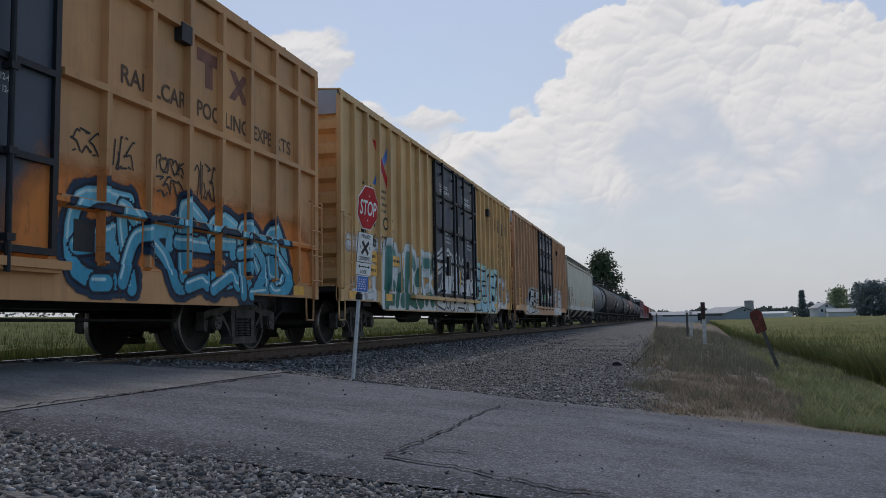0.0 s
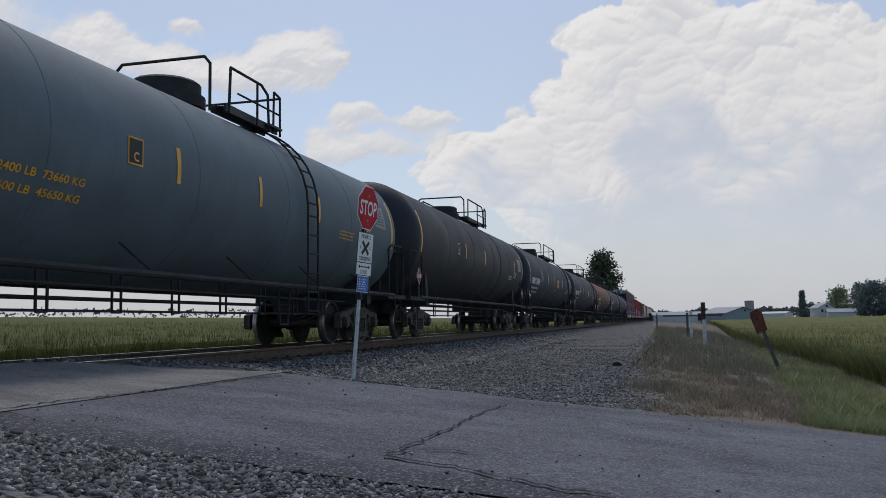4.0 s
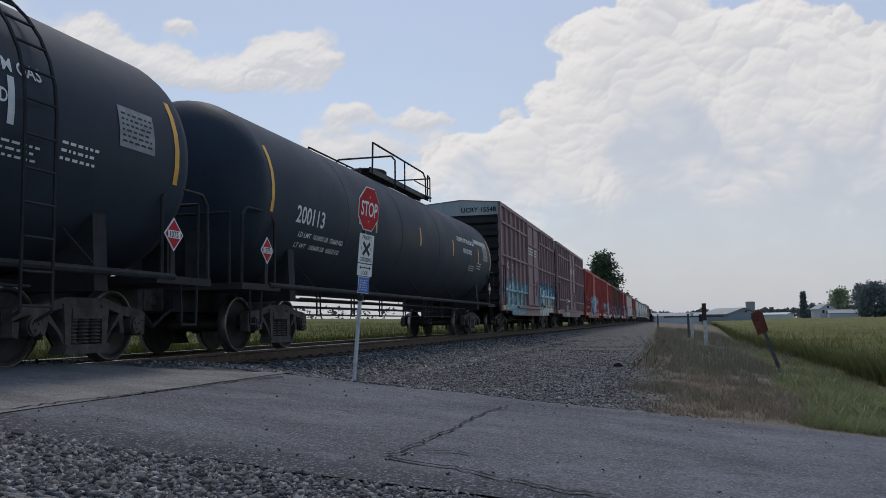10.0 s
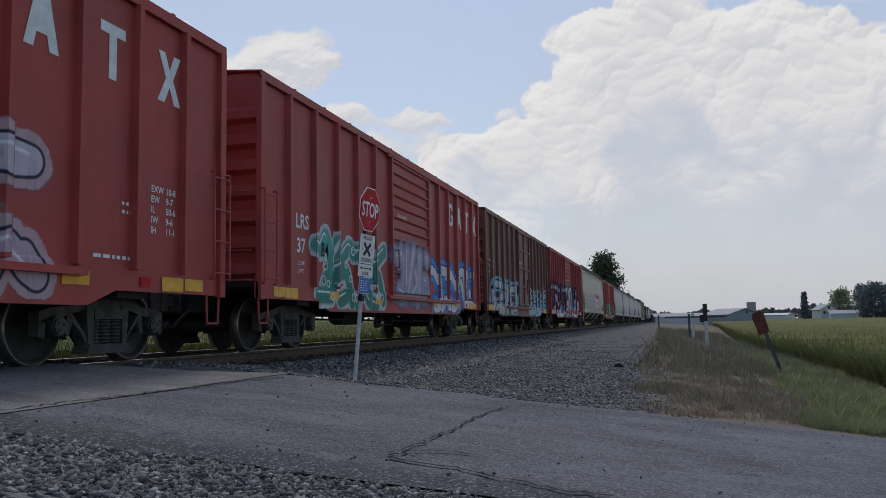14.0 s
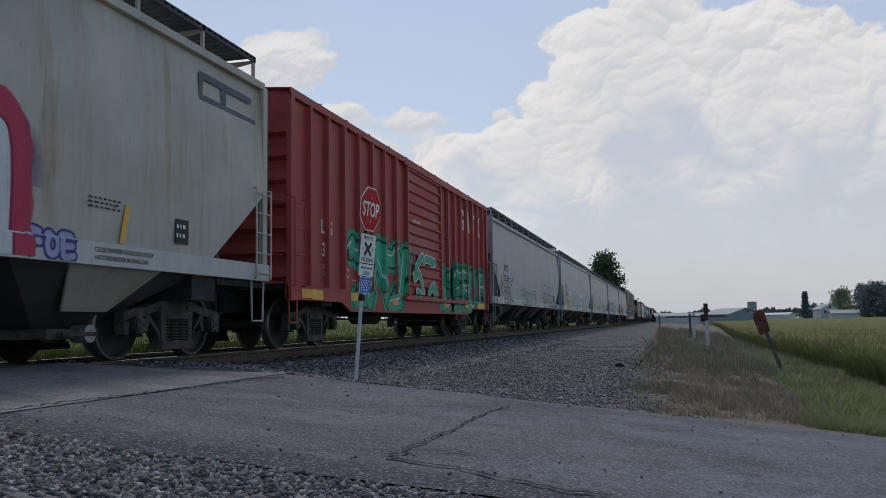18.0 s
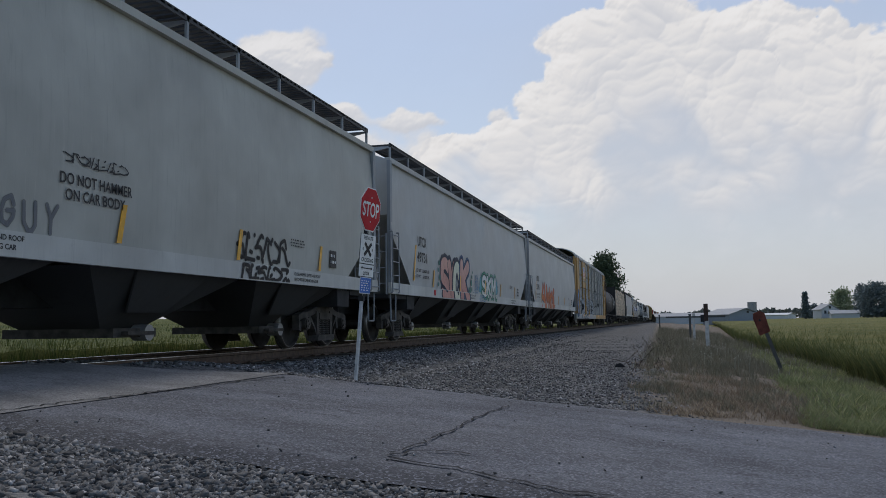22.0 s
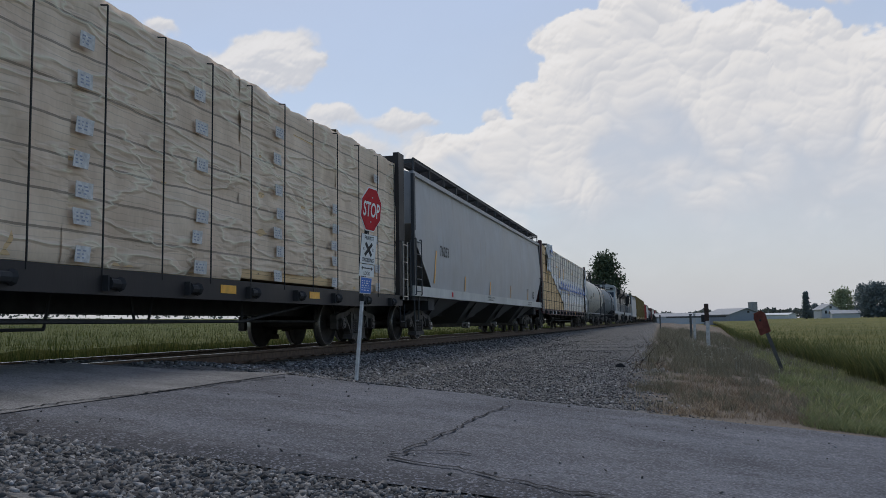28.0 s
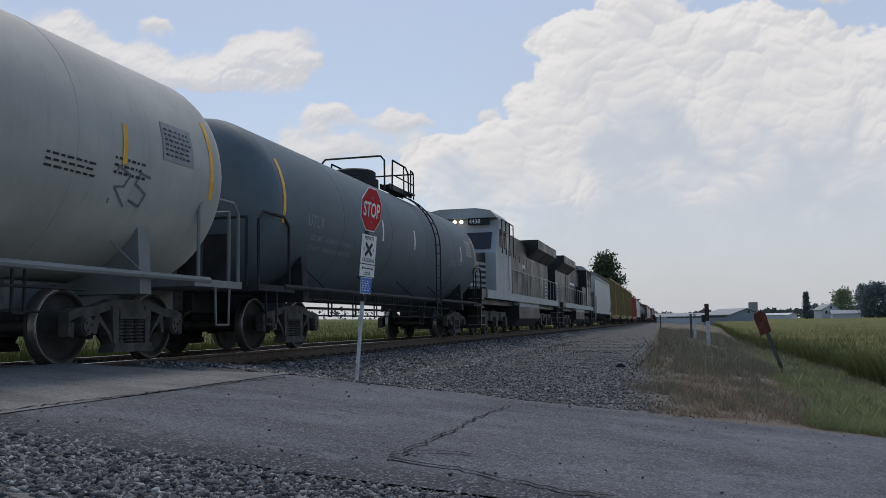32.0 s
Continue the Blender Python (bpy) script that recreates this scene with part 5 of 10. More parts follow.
    if door:
        dm = door_mat or mat
        kind = door[2]
        if kind == "plug":
            n = 2
            w = (d1 - d0) / n
            for i in range(n):
                a, b = d0 + i * w + 0.03, d0 + (i + 1) * w - 0.03
                leaf = part("door", M().box(1.5, 1.55, a, b, sill + 0.3, H - 0.16), dm, car, "plug door with lock rods")
                for q in range(5):
                    z = sill + 0.3 + (H - sill - 0.5) * q / 4
                    part("door_rail", M().box(1.55, 1.61, a + 0.02, b - 0.02, z, z + 0.07), DOORBLACK, leaf)
                for y in (a + w * 0.22, a + w * 0.72):
                    rod = part("lock_rod", M().cyl((1.64, y, sill + 0.1), (1.64, y, H - 0.15), 0.032, 8), DOORBLACK, leaf, "black lock rod")
                    for z in np.linspace(sill + 0.4, H - 0.5, 5):
                        part("rod_bracket", M().box(1.57, 1.68, y - 0.055, y + 0.055, z, z + 0.07), DOORBLACK, rod)
                part("door_handle", M().box(1.58, 1.66, a + w * 0.42, a + w * 0.52, sill + 0.9, sill + 1.45), DOORBLACK, leaf)
            for y in (d0, (d0 + d1) / 2, d1):
                part("door_stile", M().box(1.53, 1.6, y - 0.04, y + 0.04, sill + 0.3, H - 0.16), DOORBLACK, car, "black door edge")
            part("door_track", M().box(1.5, 1.66, d0 - (d1 - d0) * 0.45, d1 + 0.2, sill + 0.16, sill + 0.25), trim, car)
            part("door_track", M().box(1.5, 1.62, d0 - (d1 - d0) * 0.45, d1 + 0.2, H - 0.14, H - 0.06), trim, car)
        elif kind == "panel":
            leaf = part("door", M().box(1.5, 1.56, d0, d1, sill + 0.3, H - 0.16), dm, car, "plug door with stiffeners and latch")
            for q in range(5):
                z = sill + 0.32 + (H - sill - 0.55) * q / 4
                part("door_rail", M().box(1.56, 1.61, d0, d1, z, z + 0.07), dm, leaf)
            for y in (d0 + 0.06, (d0 + d1) / 2, d1 - 0.06):
                part("door_post", M().box(1.56, 1.62, y - 0.04, y + 0.04, sill + 0.3, H - 0.16), dm, leaf)
            part("latch", M().tube([(1.64, (d0 + d1) / 2 + 0.4, sill + 0.8), (1.68, (d0 + d1) / 2 + 0.4, sill + 1.5), (1.64, (d0 + d1) / 2 - 0.1, sill + 1.4)], 0.025, 5), dm, leaf)
            part("door_track", M().box(1.5, 1.64, d0 - 2.6, d1 + 0.2, sill + 0.15, sill + 0.23), trim, car)
        else:
            prof = []
            k = 12
            z0, z1 = sill + 0.32, H - 0.2
            for i in range(k):
                a, b = z0 + (z1 - z0) * i / k, z0 + (z1 - z0) * (i + 1) / k
                prof += [(1.535, a), (1.535, a + (b - a) * 0.62), (1.585, a + (b - a) * 0.78), (1.585, a + (b - a) * 0.92)]
            leaf = part("door", M().prism([(1.5, z0)] + prof + [(1.535, z1), (1.5, z1)], "y", d0 + 0.05, d1 - 0.05), dm, car, "corrugated sliding door")
            for y in (d0, d1 - 0.08):
                part("door_post", M().box(1.5, 1.6, y, y + 0.08, sill + 0.25, H - 0.15), dm, leaf)
            part("door_track", M().box(1.5, 1.63, d0 - 0.3, d1 + (d1 - d0), sill + 0.16, sill + 0.24), trim, car)
            part("door_rail", M().box(1.5, 1.6, d0 - 0.2, d1 + (d1 - d0), H - 0.2, H - 0.12), trim, car)
            part("door_handle", M().tube([(1.6, d0 + 0.15, sill + 1.3), (1.68, d0 + 0.2, sill + 1.3), (1.68, d0 + 0.25, sill + 0.9), (1.6, d0 + 0.3, sill + 0.9)], 0.022, 5), STEEL, leaf)
    ladder(car, -h - 0.0, -h + 0.42, sill + 0.25, sill + 1.75, 4, ladder_mat, 1.57)
    ladder(car, h - 0.42, h + 0.0, sill + 0.25, sill + 1.75, 4, ladder_mat, 1.57)
    for z in np.linspace(sill + 0.3, sill + 1.7, 4):
        part("grab_iron", M().tube([(1.0, -h - 0.02, z), (1.0, -h - 0.1, z), (1.42, -h - 0.1, z), (1.42, -h - 0.02, z)], 0.014, 5), ladder_mat, car)
    for y in (-h + 0.22, h - 0.22):
        stirrup(car, y, ladder_mat, 1.5, sill + 0.05)
    part("underframe", M().box(-0.32, 0.32, -h, h, 0.66, 1.05).box(-1.45, 1.45, -h + 0.1, h - 0.1, sill + 0.2, sill + 0.3).box(-1.4, 1.4, -h + 1.7, -h + 2.2, 0.78, 1.1).box(-1.4, 1.4, h - 2.2, h - 1.7, 0.78, 1.1), UNDER, car)
    if not far:
        brake_gear(car, L)
        for y in (-4.7, -2.5, 0, 2.5, 4.7):
            part("floor_beam", M().box(-1.42, 1.42, y - 0.08, y + 0.08, 0.85, 1.1), UNDER, car)
    couplers(car, L)
    for s in (-1, 1):
        truck(car, s * (h - 2.0), far=far)
    for y in (-h + 0.75, h - 0.75) if girts else (-h + 0.75, -h + 3.1, h - 3.1, h - 0.75):
        patch(car, "reflector", y - 0.22, y + 0.22, sill + 0.06, sill + 0.22, YELLOW, 1.524, label="yellow reflector")
    return car


def hopper(left, right, mat, label, sill_mat=None, far=False, top=4.2, bays=4, end_mat=None, post_mat=None, curve=0.06, pale_bays=False):
    car, L = new_car("covered_hopper", left, right, label, "hopper car", "cars of the freight train")
    h = L / 2
    sill_mat, end_mat, post_mat = sill_mat or mat, end_mat or mat, post_mat or mat
    z0, cut, lift = 1.36, 1.55, 2.5
    # side skins: cut away at the lower corners, bulging a little
    for s in (1, -1):
        m = M()
        rows = 8
        cols = np.linspace(-h + 0.12, h - 0.12, 25)
        for j in range(rows + 1):
            z = z0 + (top - z0) * j / rows
            inset = curve * ((j / rows - 0.35) / 0.65) ** 2 * 1.6
            edge = -h + 0.12 + max(0, (lift - z) / (lift - z0)) * cut
            for y in cols:
                yy = max(-1, min(1, y / (h - 0.12))) * -edge
                m.v.append((s * (1.575 - inset), yy, z))
        n = len(cols)
        m.f = [(j * n + i, j * n + i + 1, (j + 1) * n + i + 1, (j + 1) * n + i) for j in range(rows) for i in range(n - 1)]
        part("side_wall", m, mat, car, smooth=30)
        part("side_sill", M().prism([(-h, 1.12), (h, 1.12), (h, 1.375), (-h, 1.375)], "x", s * 1.56 - 0.035, s * 1.56 + 0.035), sill_mat, car, "deep side sill")
        part("top_chord", M().box(s * 1.5 - 0.06, s * 1.5 + 0.06, -h + 0.1, h - 0.1, top - 0.02, top + 0.09), mat, car)
    part("roof", M().prism([(-1.5, top + 0.05), (1.5, top + 0.05), (0.8, top + 0.3), (-0.8, top + 0.3)], "y", -h + 0.15, h - 0.15), mat, car)
    for s in (-1, 1):
        e = s * (h - 0.12)
        m = M().add([(-1.5, e, top + 0.05), (1.5, e, top + 0.05), (1.5, e, lift + 0.45), (-1.5, e, lift + 0.45), (1.5, e - s * 2.4, z0 - 0.2), (-1.5, e - s * 2.4, z0 - 0.2)], [(0, 1, 2, 3), (3, 2, 4, 5)])
        part("slope_sheet", m, end_mat, car, "sloping end sheet over an open platform")
        part("end_platform", M().box(-1.5, 1.5, min(e, e - s * 1.4) + s * 0.08, max(e, e - s * 1.4) + s * 0.08, 1.02, 1.12), UNDER, car)
        for q in (-1, 1):
            part("corner_post", M().box(q * 1.53 - 0.04, q * 1.53 + 0.04, e - 0.05, e + 0.09, 1.12, top + 0.02), post_mat, car)
            part("strut", M().tube([(q * 1.0, e - s * 0.3, 1.12), (q * 1.0, e - s * 0.9, 2.2)], 0.05, 5), end_mat, car)
    for y in (-h + 0.02, h - 0.5):
        ladder(car, y, y + 0.48, 1.15, 2.55 if y < 0 else 2.55, 5, post_mat, 1.57, 0.06)
    part("end_ladder", M().tube([(0.75, -h - 0.05, 1.1), (0.75, -h - 0.05, 2.5)], 0.018, 5).tube([(1.5, -h - 0.05, 1.1), (1.5, -h - 0.05, 2.5)], 0.022, 5), post_mat, car)
    for z in np.arange(1.35, 2.5, 0.36):
        part("grab_iron", M().cyl((0.75, -h - 0.05, z), (1.5, -h - 0.05, z), 0.015, 5), post_mat, car)
    # roof walks of open grating, on short posts
    for s in (1, -1):
        w = M()
        k = int(L / 0.16)
        for i in range(k):
            y = -h + 0.35 + (L - 0.7) * i / k
            w.box(min(s * 0.95, s * 1.5), max(s * 0.95, s * 1.5), y, y + 0.1, top + 0.42, top + 0.45)
        w.box(min(s * 1.47, s * 1.5), max(s * 1.47, s * 1.5), -h + 0.3, h - 0.3, top + 0.38, top + 0.47).box(min(s * 0.95, s * 0.98), max(s * 0.95, s * 0.98), -h + 0.3, h - 0.3, top + 0.38, top + 0.47)
        part("roof_walk", w, GRATE, car, "dark grated roof walk")
        n = int(L / 1.45)
        for i in range(n + 1):
            y = -h + 0.35 + (L - 0.7) * i / n
            part("walk_bracket", M().box(s * 1.48 - 0.02, s * 1.48 + 0.02, y - 0.025, y + 0.025, top + 0.05, top + 0.46).prism([(s * 0.95, top + 0.4), (s * 1.5, top + 0.4), (s * 1.5, top + 0.37), (s * 0.95, top + 0.28)], "y", y - 0.015, y + 0.015), post_mat, car)
    part("hatches", M().box(-0.35, 0.35, -h + 1.2, h - 1.2, top + 0.28, top + 0.4), mat, car, "long roof hatch")
    # discharge bays, their shade under the car put into a dark colour
    for i in range(bays):
        y = (i - (bays - 1) / 2) * (L - 2 * 3.6) / (bays - 1)
        w = 1.72
        m = M().add([(-1.45, y - w, 1.14), (1.45, y - w, 1.14), (1.45, y + w, 1.14), (-1.45, y + w, 1.14), (-0.62, y - 0.42, 0.42), (0.62, y - 0.42, 0.42), (0.62, y + 0.42, 0.42), (-0.62, y + 0.42, 0.42)],
                    [(0, 1, 5, 4), (1, 2, 6, 5), (2, 3, 7, 6), (3, 0, 4, 7), (4, 5, 6, 7)])
        b = part("discharge_bay", m, BAYSHADE if not far else UNDER, car, "tapered discharge bay")
        part("bay_side_plate", M().add([(1.47, y - 0.85, 1.13), (1.47, y + 0.85, 1.13), (1.0, y + 0.4, 0.62), (1.0, y - 0.4, 0.62), (1.44, y - 0.85, 1.13), (1.44, y + 0.85, 1.13), (0.97, y + 0.4, 0.62), (0.97, y - 0.4, 0.62)], [(0, 1, 2, 3), (7, 6, 5, 4), (0, 3, 7, 4), (1, 5, 6, 2), (3, 2, 6, 7)]), mat if pale_bays else BAYSHADE, b, "painted side plate of the bay")
        part("outlet_gate", M().box(-0.85, 0.85, y - 0.46, y + 0.46, 0.3, 0.42).box(0.6, 0.95, y - 0.3, y + 0.3, 0.33, 0.38), TRUCK, b)
        part("outlet_cap", M().cyl((0.7, y + 0.2, 0.36), (0.93, y + 0.2, 0.36), 0.11, 14), SILVER, b, "pale outlet cap")
    part("underframe", M().box(-0.3, 0.3, -h, h, 0.68, 1.02).box(-1.5, 1.5, -h + 1.5, -h + 2.1, 0.78, 1.1).box(-1.5, 1.5, h - 2.1, h - 1.5, 0.78, 1.1), UNDER, car)
    for y in (-h + 0.3, h - 0.3):
        stirrup(car, y, post_mat, 1.54, 1.12, 0.4, 0.62)
    couplers(car, L, 0.55)
    for s in (-1, 1):
        truck(car, s * (h - 1.85), far=far)
    return car


DOORBLACK = plain("black_door_hardware", (0.018, 0.02, 0.024), 0.6, 0.1, 0.3)
# Darker than the car's own paint: the shade under the hopper is coloured in.
BAYSHADE = paint("bay_shade_paint", (0.07, 0.07, 0.07), 0.25, 0.5)


def tank_car(left, right, mat, label, R=1.56, zc=2.62, stripe=True, dome_at=0.0, walk_to=(1.0, 5.7), ladder_at=None, far=False, full_rail=False, sill_mat=None, band=None, mark_mat=None, marks=None):
    car, L = new_car("tank_car", left, right, label, "tank car", "cars of the freight train")
    h = L / 2
    sill_mat = sill_mat or UNDER
    prof = []
    k = 9
    depth = 0.66
    for i in range(k + 1):
        a = math.pi / 2 * i / k
        prof.append((-h + 0.1 + depth * (1 - math.cos(a)), max(0.004, R * math.sin(a))))
    prof += [(y, R) for y in np.linspace(-h + 0.1 + depth + 0.02, h - 0.1 - depth - 0.02, 9)]
    for i in range(k, -1, -1):
        a = math.pi / 2 * i / k
        prof.append((h - 0.1 - depth * (1 - math.cos(a)), max(0.004, R * math.sin(a))))
    part("tank", M().lathe(prof, "y", 56, (0, 0, zc)), mat, car, smooth=60)
    for y in (-h * 0.55, -h * 0.18, h * 0.18, h * 0.55):
        part("weld_seam", M().lathe([(y - 0.012, R), (y - 0.01, R + 0.004), (y + 0.01, R + 0.004), (y + 0.012, R)], "y", 56, (0, 0, zc)), mat, car)
    top = zc + R
    part("dome", M().lathe([(top - 0.1, 0.62), (top + 0.1, 0.62), (top + 0.12, 0.55), (top + 0.3, 0.55), (top + 0.34, 0.5), (top + 0.37, 0.2), (top + 0.38, 0.01)], "z", 24, (0, dome_at, 0)), UNDER, car, "black valve housing", smooth=40)
    # walkway and rails on top
    a, b = walk_to
    gy0, gy1 = dome_at - 1.0, dome_at + b
    plat = M()
    for x in (-0.75, 0.55):
        n = int((gy1 - dome_at - a) / 0.12)
        for i in range(n):
            y = dome_at + a + i * 0.12
            plat.box(x, x + 0.2, y, y + 0.08, top + 0.04, top + 0.065)
    for x in (-0.78, -0.53, 0.53, 0.78):
        plat.box(x - 0.02, x + 0.02, dome_at + a - 0.1, gy1, top - 0.06, top + 0.07)
    plat.box(-0.9, 0.9, gy1 - 0.5, gy1, top + 0.0, top + 0.04)
    part("walkway", plat, GRATE, car, "dark grated walkway")
    hi = 0.68
    part("handrail", M().tube([(-0.85, dome_at - 0.1, top - 0.2), (-0.85, dome_at - 0.1, top + hi - 0.1), (-0.75, dome_at - 0.1, top + hi), (0.75, dome_at - 0.1, top + hi), (0.85, dome_at - 0.1, top + hi - 0.12), (0.85, dome_at - 0.1, top - 0.2)], 0.025, 6), UNDER, car, "black tubular handrail across the tank")
    for x in (0.85, -0.85):
        part("handrail", M().tube([(x, dome_at + a - 0.1, top - 0.1), (x, dome_at + a - 0.05, top + hi), (x, gy1 - 0.75, top + hi), (x, gy1 - 0.5, top + hi - 0.12), (x, gy1 - 0.45, top - 0.1)], 0.025, 6).tube([(x, (dome_at + a + gy1) / 2, top - 0.1), (x, (dome_at + a + gy1) / 2, top + hi)], 0.022, 6), UNDER, car, "black tubular handrail")
        part("handrail", M().tube([(x, gy1, top - 0.1), (x, gy1, top + hi - 0.05), (x, gy1 - 0.25, top + hi), (x, gy1 - 0.28, top - 0.1)], 0.022, 6).tube([(x, gy1 - 1.6, top + 0.3), (x, gy1, top + 0.3)], 0.018, 6), UNDER, car, "black tubular handrail")
        if full_rail:
            f = M()
            for q in np.arange(-h + 1.2, h - 1.0, 1.5):
                f.tube([(x, q, top - 0.25), (x, q, top + 0.8)], 0.022, 5)
            f.tube([(x, -h + 1.2, top + 0.8), (x, h - 1.1, top + 0.8)], 0.025, 5)
            f.box(x - 0.3 if x > 0 else x - 0.02, x + 0.02 if x > 0 else x + 0.3, -h + 1.0, h - 1.0, top - 0.14, top - 0.1)
            part("side_walk", f, UNDER, car, "walkway with railing along the whole tank")
    if not full_rail:
        part("end_rail", M().tube([(0.85, gy1, top + 0.62), (-0.85, gy1, top + 0.62)], 0.022, 6), UNDER, car)
    if ladder_at is not None:
        m = M()
        for y in (ladder_at - 0.22, ladder_at + 0.22):
            m.tube([((R + 0.1) * math.cos(t), y, zc + (R + 0.1) * math.sin(t)) for t in np.linspace(1.25, 0.0, 8)] + [(R + 0.1, y, 0.6), (R - 0.1, y, 0.5)], 0.02, 5)
        for t in np.linspace(1.2, 0.05, 7):
            m.cyl(((R + 0.1) * math.cos(t), ladder_at - 0.22, zc + (R + 0.1) * math.sin(t)), ((R + 0.1) * math.cos(t), ladder_at + 0.22, zc + (R + 0.1) * math.sin(t)), 0.016, 5)
        for z in np.arange(0.65, zc, 0.34):
            m.cyl((R + 0.1, ladder_at - 0.22, z), (R + 0.1, ladder_at + 0.22, z), 0.016, 5)
        part("ladder", m, UNDER, car, "steel ladder bent round the tank")
    if band is not None:
        part("band", M().lathe([(band - 0.1, R + 0.004), (band - 0.09, R + 0.012), (band + 0.09, R + 0.012), (band + 0.1, R + 0.004)], "y", 56, (0, 0, zc)), UNDER, car)
    # long rail along the side, stays, end platforms
    for s in (1, -1):
        m = M().tube([(s * 1.5, -h + 0.9, 1.07), (s * 1.5, h - 0.9, 1.07)], 0.045, 8)
        part("side_rail", m, sill_mat, car, "pipe rail along the side")
        for y in np.linspace(-h + 2.6, h - 2.6, 5):
            part("stay", M().tube([(s * 1.5, y + 0.2, 1.07), (s * (R * 0.74), y, zc - R * 0.68)], 0.014, 5), sill_mat, car)
    for s in (-1, 1):
        e = s * h
        part("end_platform", M().box(-1.52, 1.52, min(e, e - s * 1.3), max(e, e - s * 1.3), 0.98, 1.08).box(-0.35, 0.35, min(e, e - s * 3.4), max(e, e - s * 3.4), 0.66, 1.0), sill_mat, car, "end platform over the stub sill")
        part("saddle", M().prism([(-1.35, 0.85), (1.35, 0.85), (1.3, zc - R * 0.55), (0.9, zc - R * 0.82), (0, zc - R * 0.97), (-0.9, zc - R * 0.82), (-1.3, zc - R * 0.55)], "y", s * (h - 2.15) - 0.12, s * (h - 2.15) + 0.12), sill_mat, car, "saddle under the tank")
        for q in (1, -1):
            part("end_rail", M().tube([(q * 1.48, e - s * 1.15, 1.05), (q * 1.48, e - s * 1.15, 2.1), (q * 1.48, e - s * 0.95, 2.25), (q * 1.48, e - s * 0.2, 2.25), (q * 1.48, e - s * 0.05, 2.1), (q * 1.48, e - s * 0.05, 1.05)], 0.026, 6), sill_mat, car, "bent safety rail")
        part("end_rail", M().tube([(-1.4, e, 1.05), (-1.4, e, 2.15), (1.3, e, 2.15), (1.3, e, 1.05)], 0.024, 6), sill_mat, car, "bent safety rail")
        part("brake_stand", M().box(0.5, 0.9, e - s * 0.1 - 0.03, e - s * 0.1 + 0.03, 1.05, 1.9), UNDER, car)
        for q in (0.2,):
            stirrup(car, e - s * 0.5, sill_mat, 1.48, 1.0, 0.4, 0.55)
    if not far:
        m = M().tube([(1.1, -h + 3.0, 0.92), (1.1, h - 3.0, 0.88)], 0.02, 5).tube([(0.9, -h + 3.4, 0.62), (0.9, h - 3.4, 0.62)], 0.018, 5).tube([(0.2, -h + 3.2, 0.8), (0.2, h - 3.2, 0.8)], 0.03, 5)
        for y in np.linspace(-h + 4, h - 4, 7):
            m.tube([(1.0, y, 1.07), (1.0, y, 0.6), (1.0, y + 0.18, 0.6), (1.0, y + 0.18, 1.07)], 0.018, 4)
        m.tube([(1.2, 1.6, 1.05), (1.2, 1.7, 0.42), (1.2, 2.0, 0.42), (1.2, 2.1, 1.05)], 0.02, 5)
        part("brake_rigging", m, UNDER, car, "hanging brake rigging")
    couplers(car, L, 0.55)
    for s in (-1, 1):
        truck(car, s * (h - 2.1), far=far)
    if stripe:
        for y in (-h + 0.95, h - 0.95):
            patch(car, "reflector", y - 0.05, y + 0.05, zc - 0.35, zc + 0.75, YELLOW, wrap=(R, zc), label="yellow reflective stripe")
        for y in marks or np.linspace(-h + 6.0, h - 2.9, 4):
            patch(car, "reflector", y - 0.045, y + 0.045, zc - 0.2, zc + (0.4 if marks and y == marks[0] else 0.28), mark_mat or (SIGNWHITE if marks and y > 3 else YELLOW), wrap=(R, zc), label="yellow reflective stripe")
    return car


# ---- the train, car by car ----
SPRAY = {}


def spray(name, col):
    if name not in SPRAY:
        SPRAY[name] = plain(name + "_spray", col, 0.55, 0, 0.18, 3)
    return SPRAY[name]


def skin(L, ribs, door, girts=(), flat=1.5, sill=0.86, over=0.0):
    """The outer skin of a boxcar's side by place: panels, ribs, girts and door; works on arrays."""
    h = L / 2
    ys = [a + (b - a) * i / (ribs + 1) for a, b in ((-h - over, door[0]), (door[1], h + over)) for i in range(1, ribs + 1)]
    dx = {"plug": 1.552, "panel": 1.562, "slide": 1.588}[door[2]]

    def at(y, z):
        x = np.full(np.shape(y), flat)
        for r in ys:
            d = np.abs(y - r)
            x = np.maximum(x, flat + 0.095 * np.clip((0.064 - d) / 0.018, 0, 1))
        for g in girts:
            x = np.maximum(x, flat + 0.1 * (np.abs(z - g) < 0.052))
        x = np.where((y > door[0] - 0.02) & (y < door[1] + 0.02), dx, x)
        x = np.where(z < sill + 0.285, 1.521, x)
        return np.where(z < np.where(np.abs(y) > h - 2.4, sill + 0.025, sill - 0.15), np.nan, x)
    return at


def hopper_skin(y, z, top=4.2):
    t = (np.asarray(z, float) - 1.36) / (top - 1.36)
    x = np.where(np.asarray(z) < 1.378, 1.597, 1.577 - 0.096 * ((t - 0.35) / 0.65) ** 2)
    return np.where(np.asarray(z) < 1.125, np.nan, x)


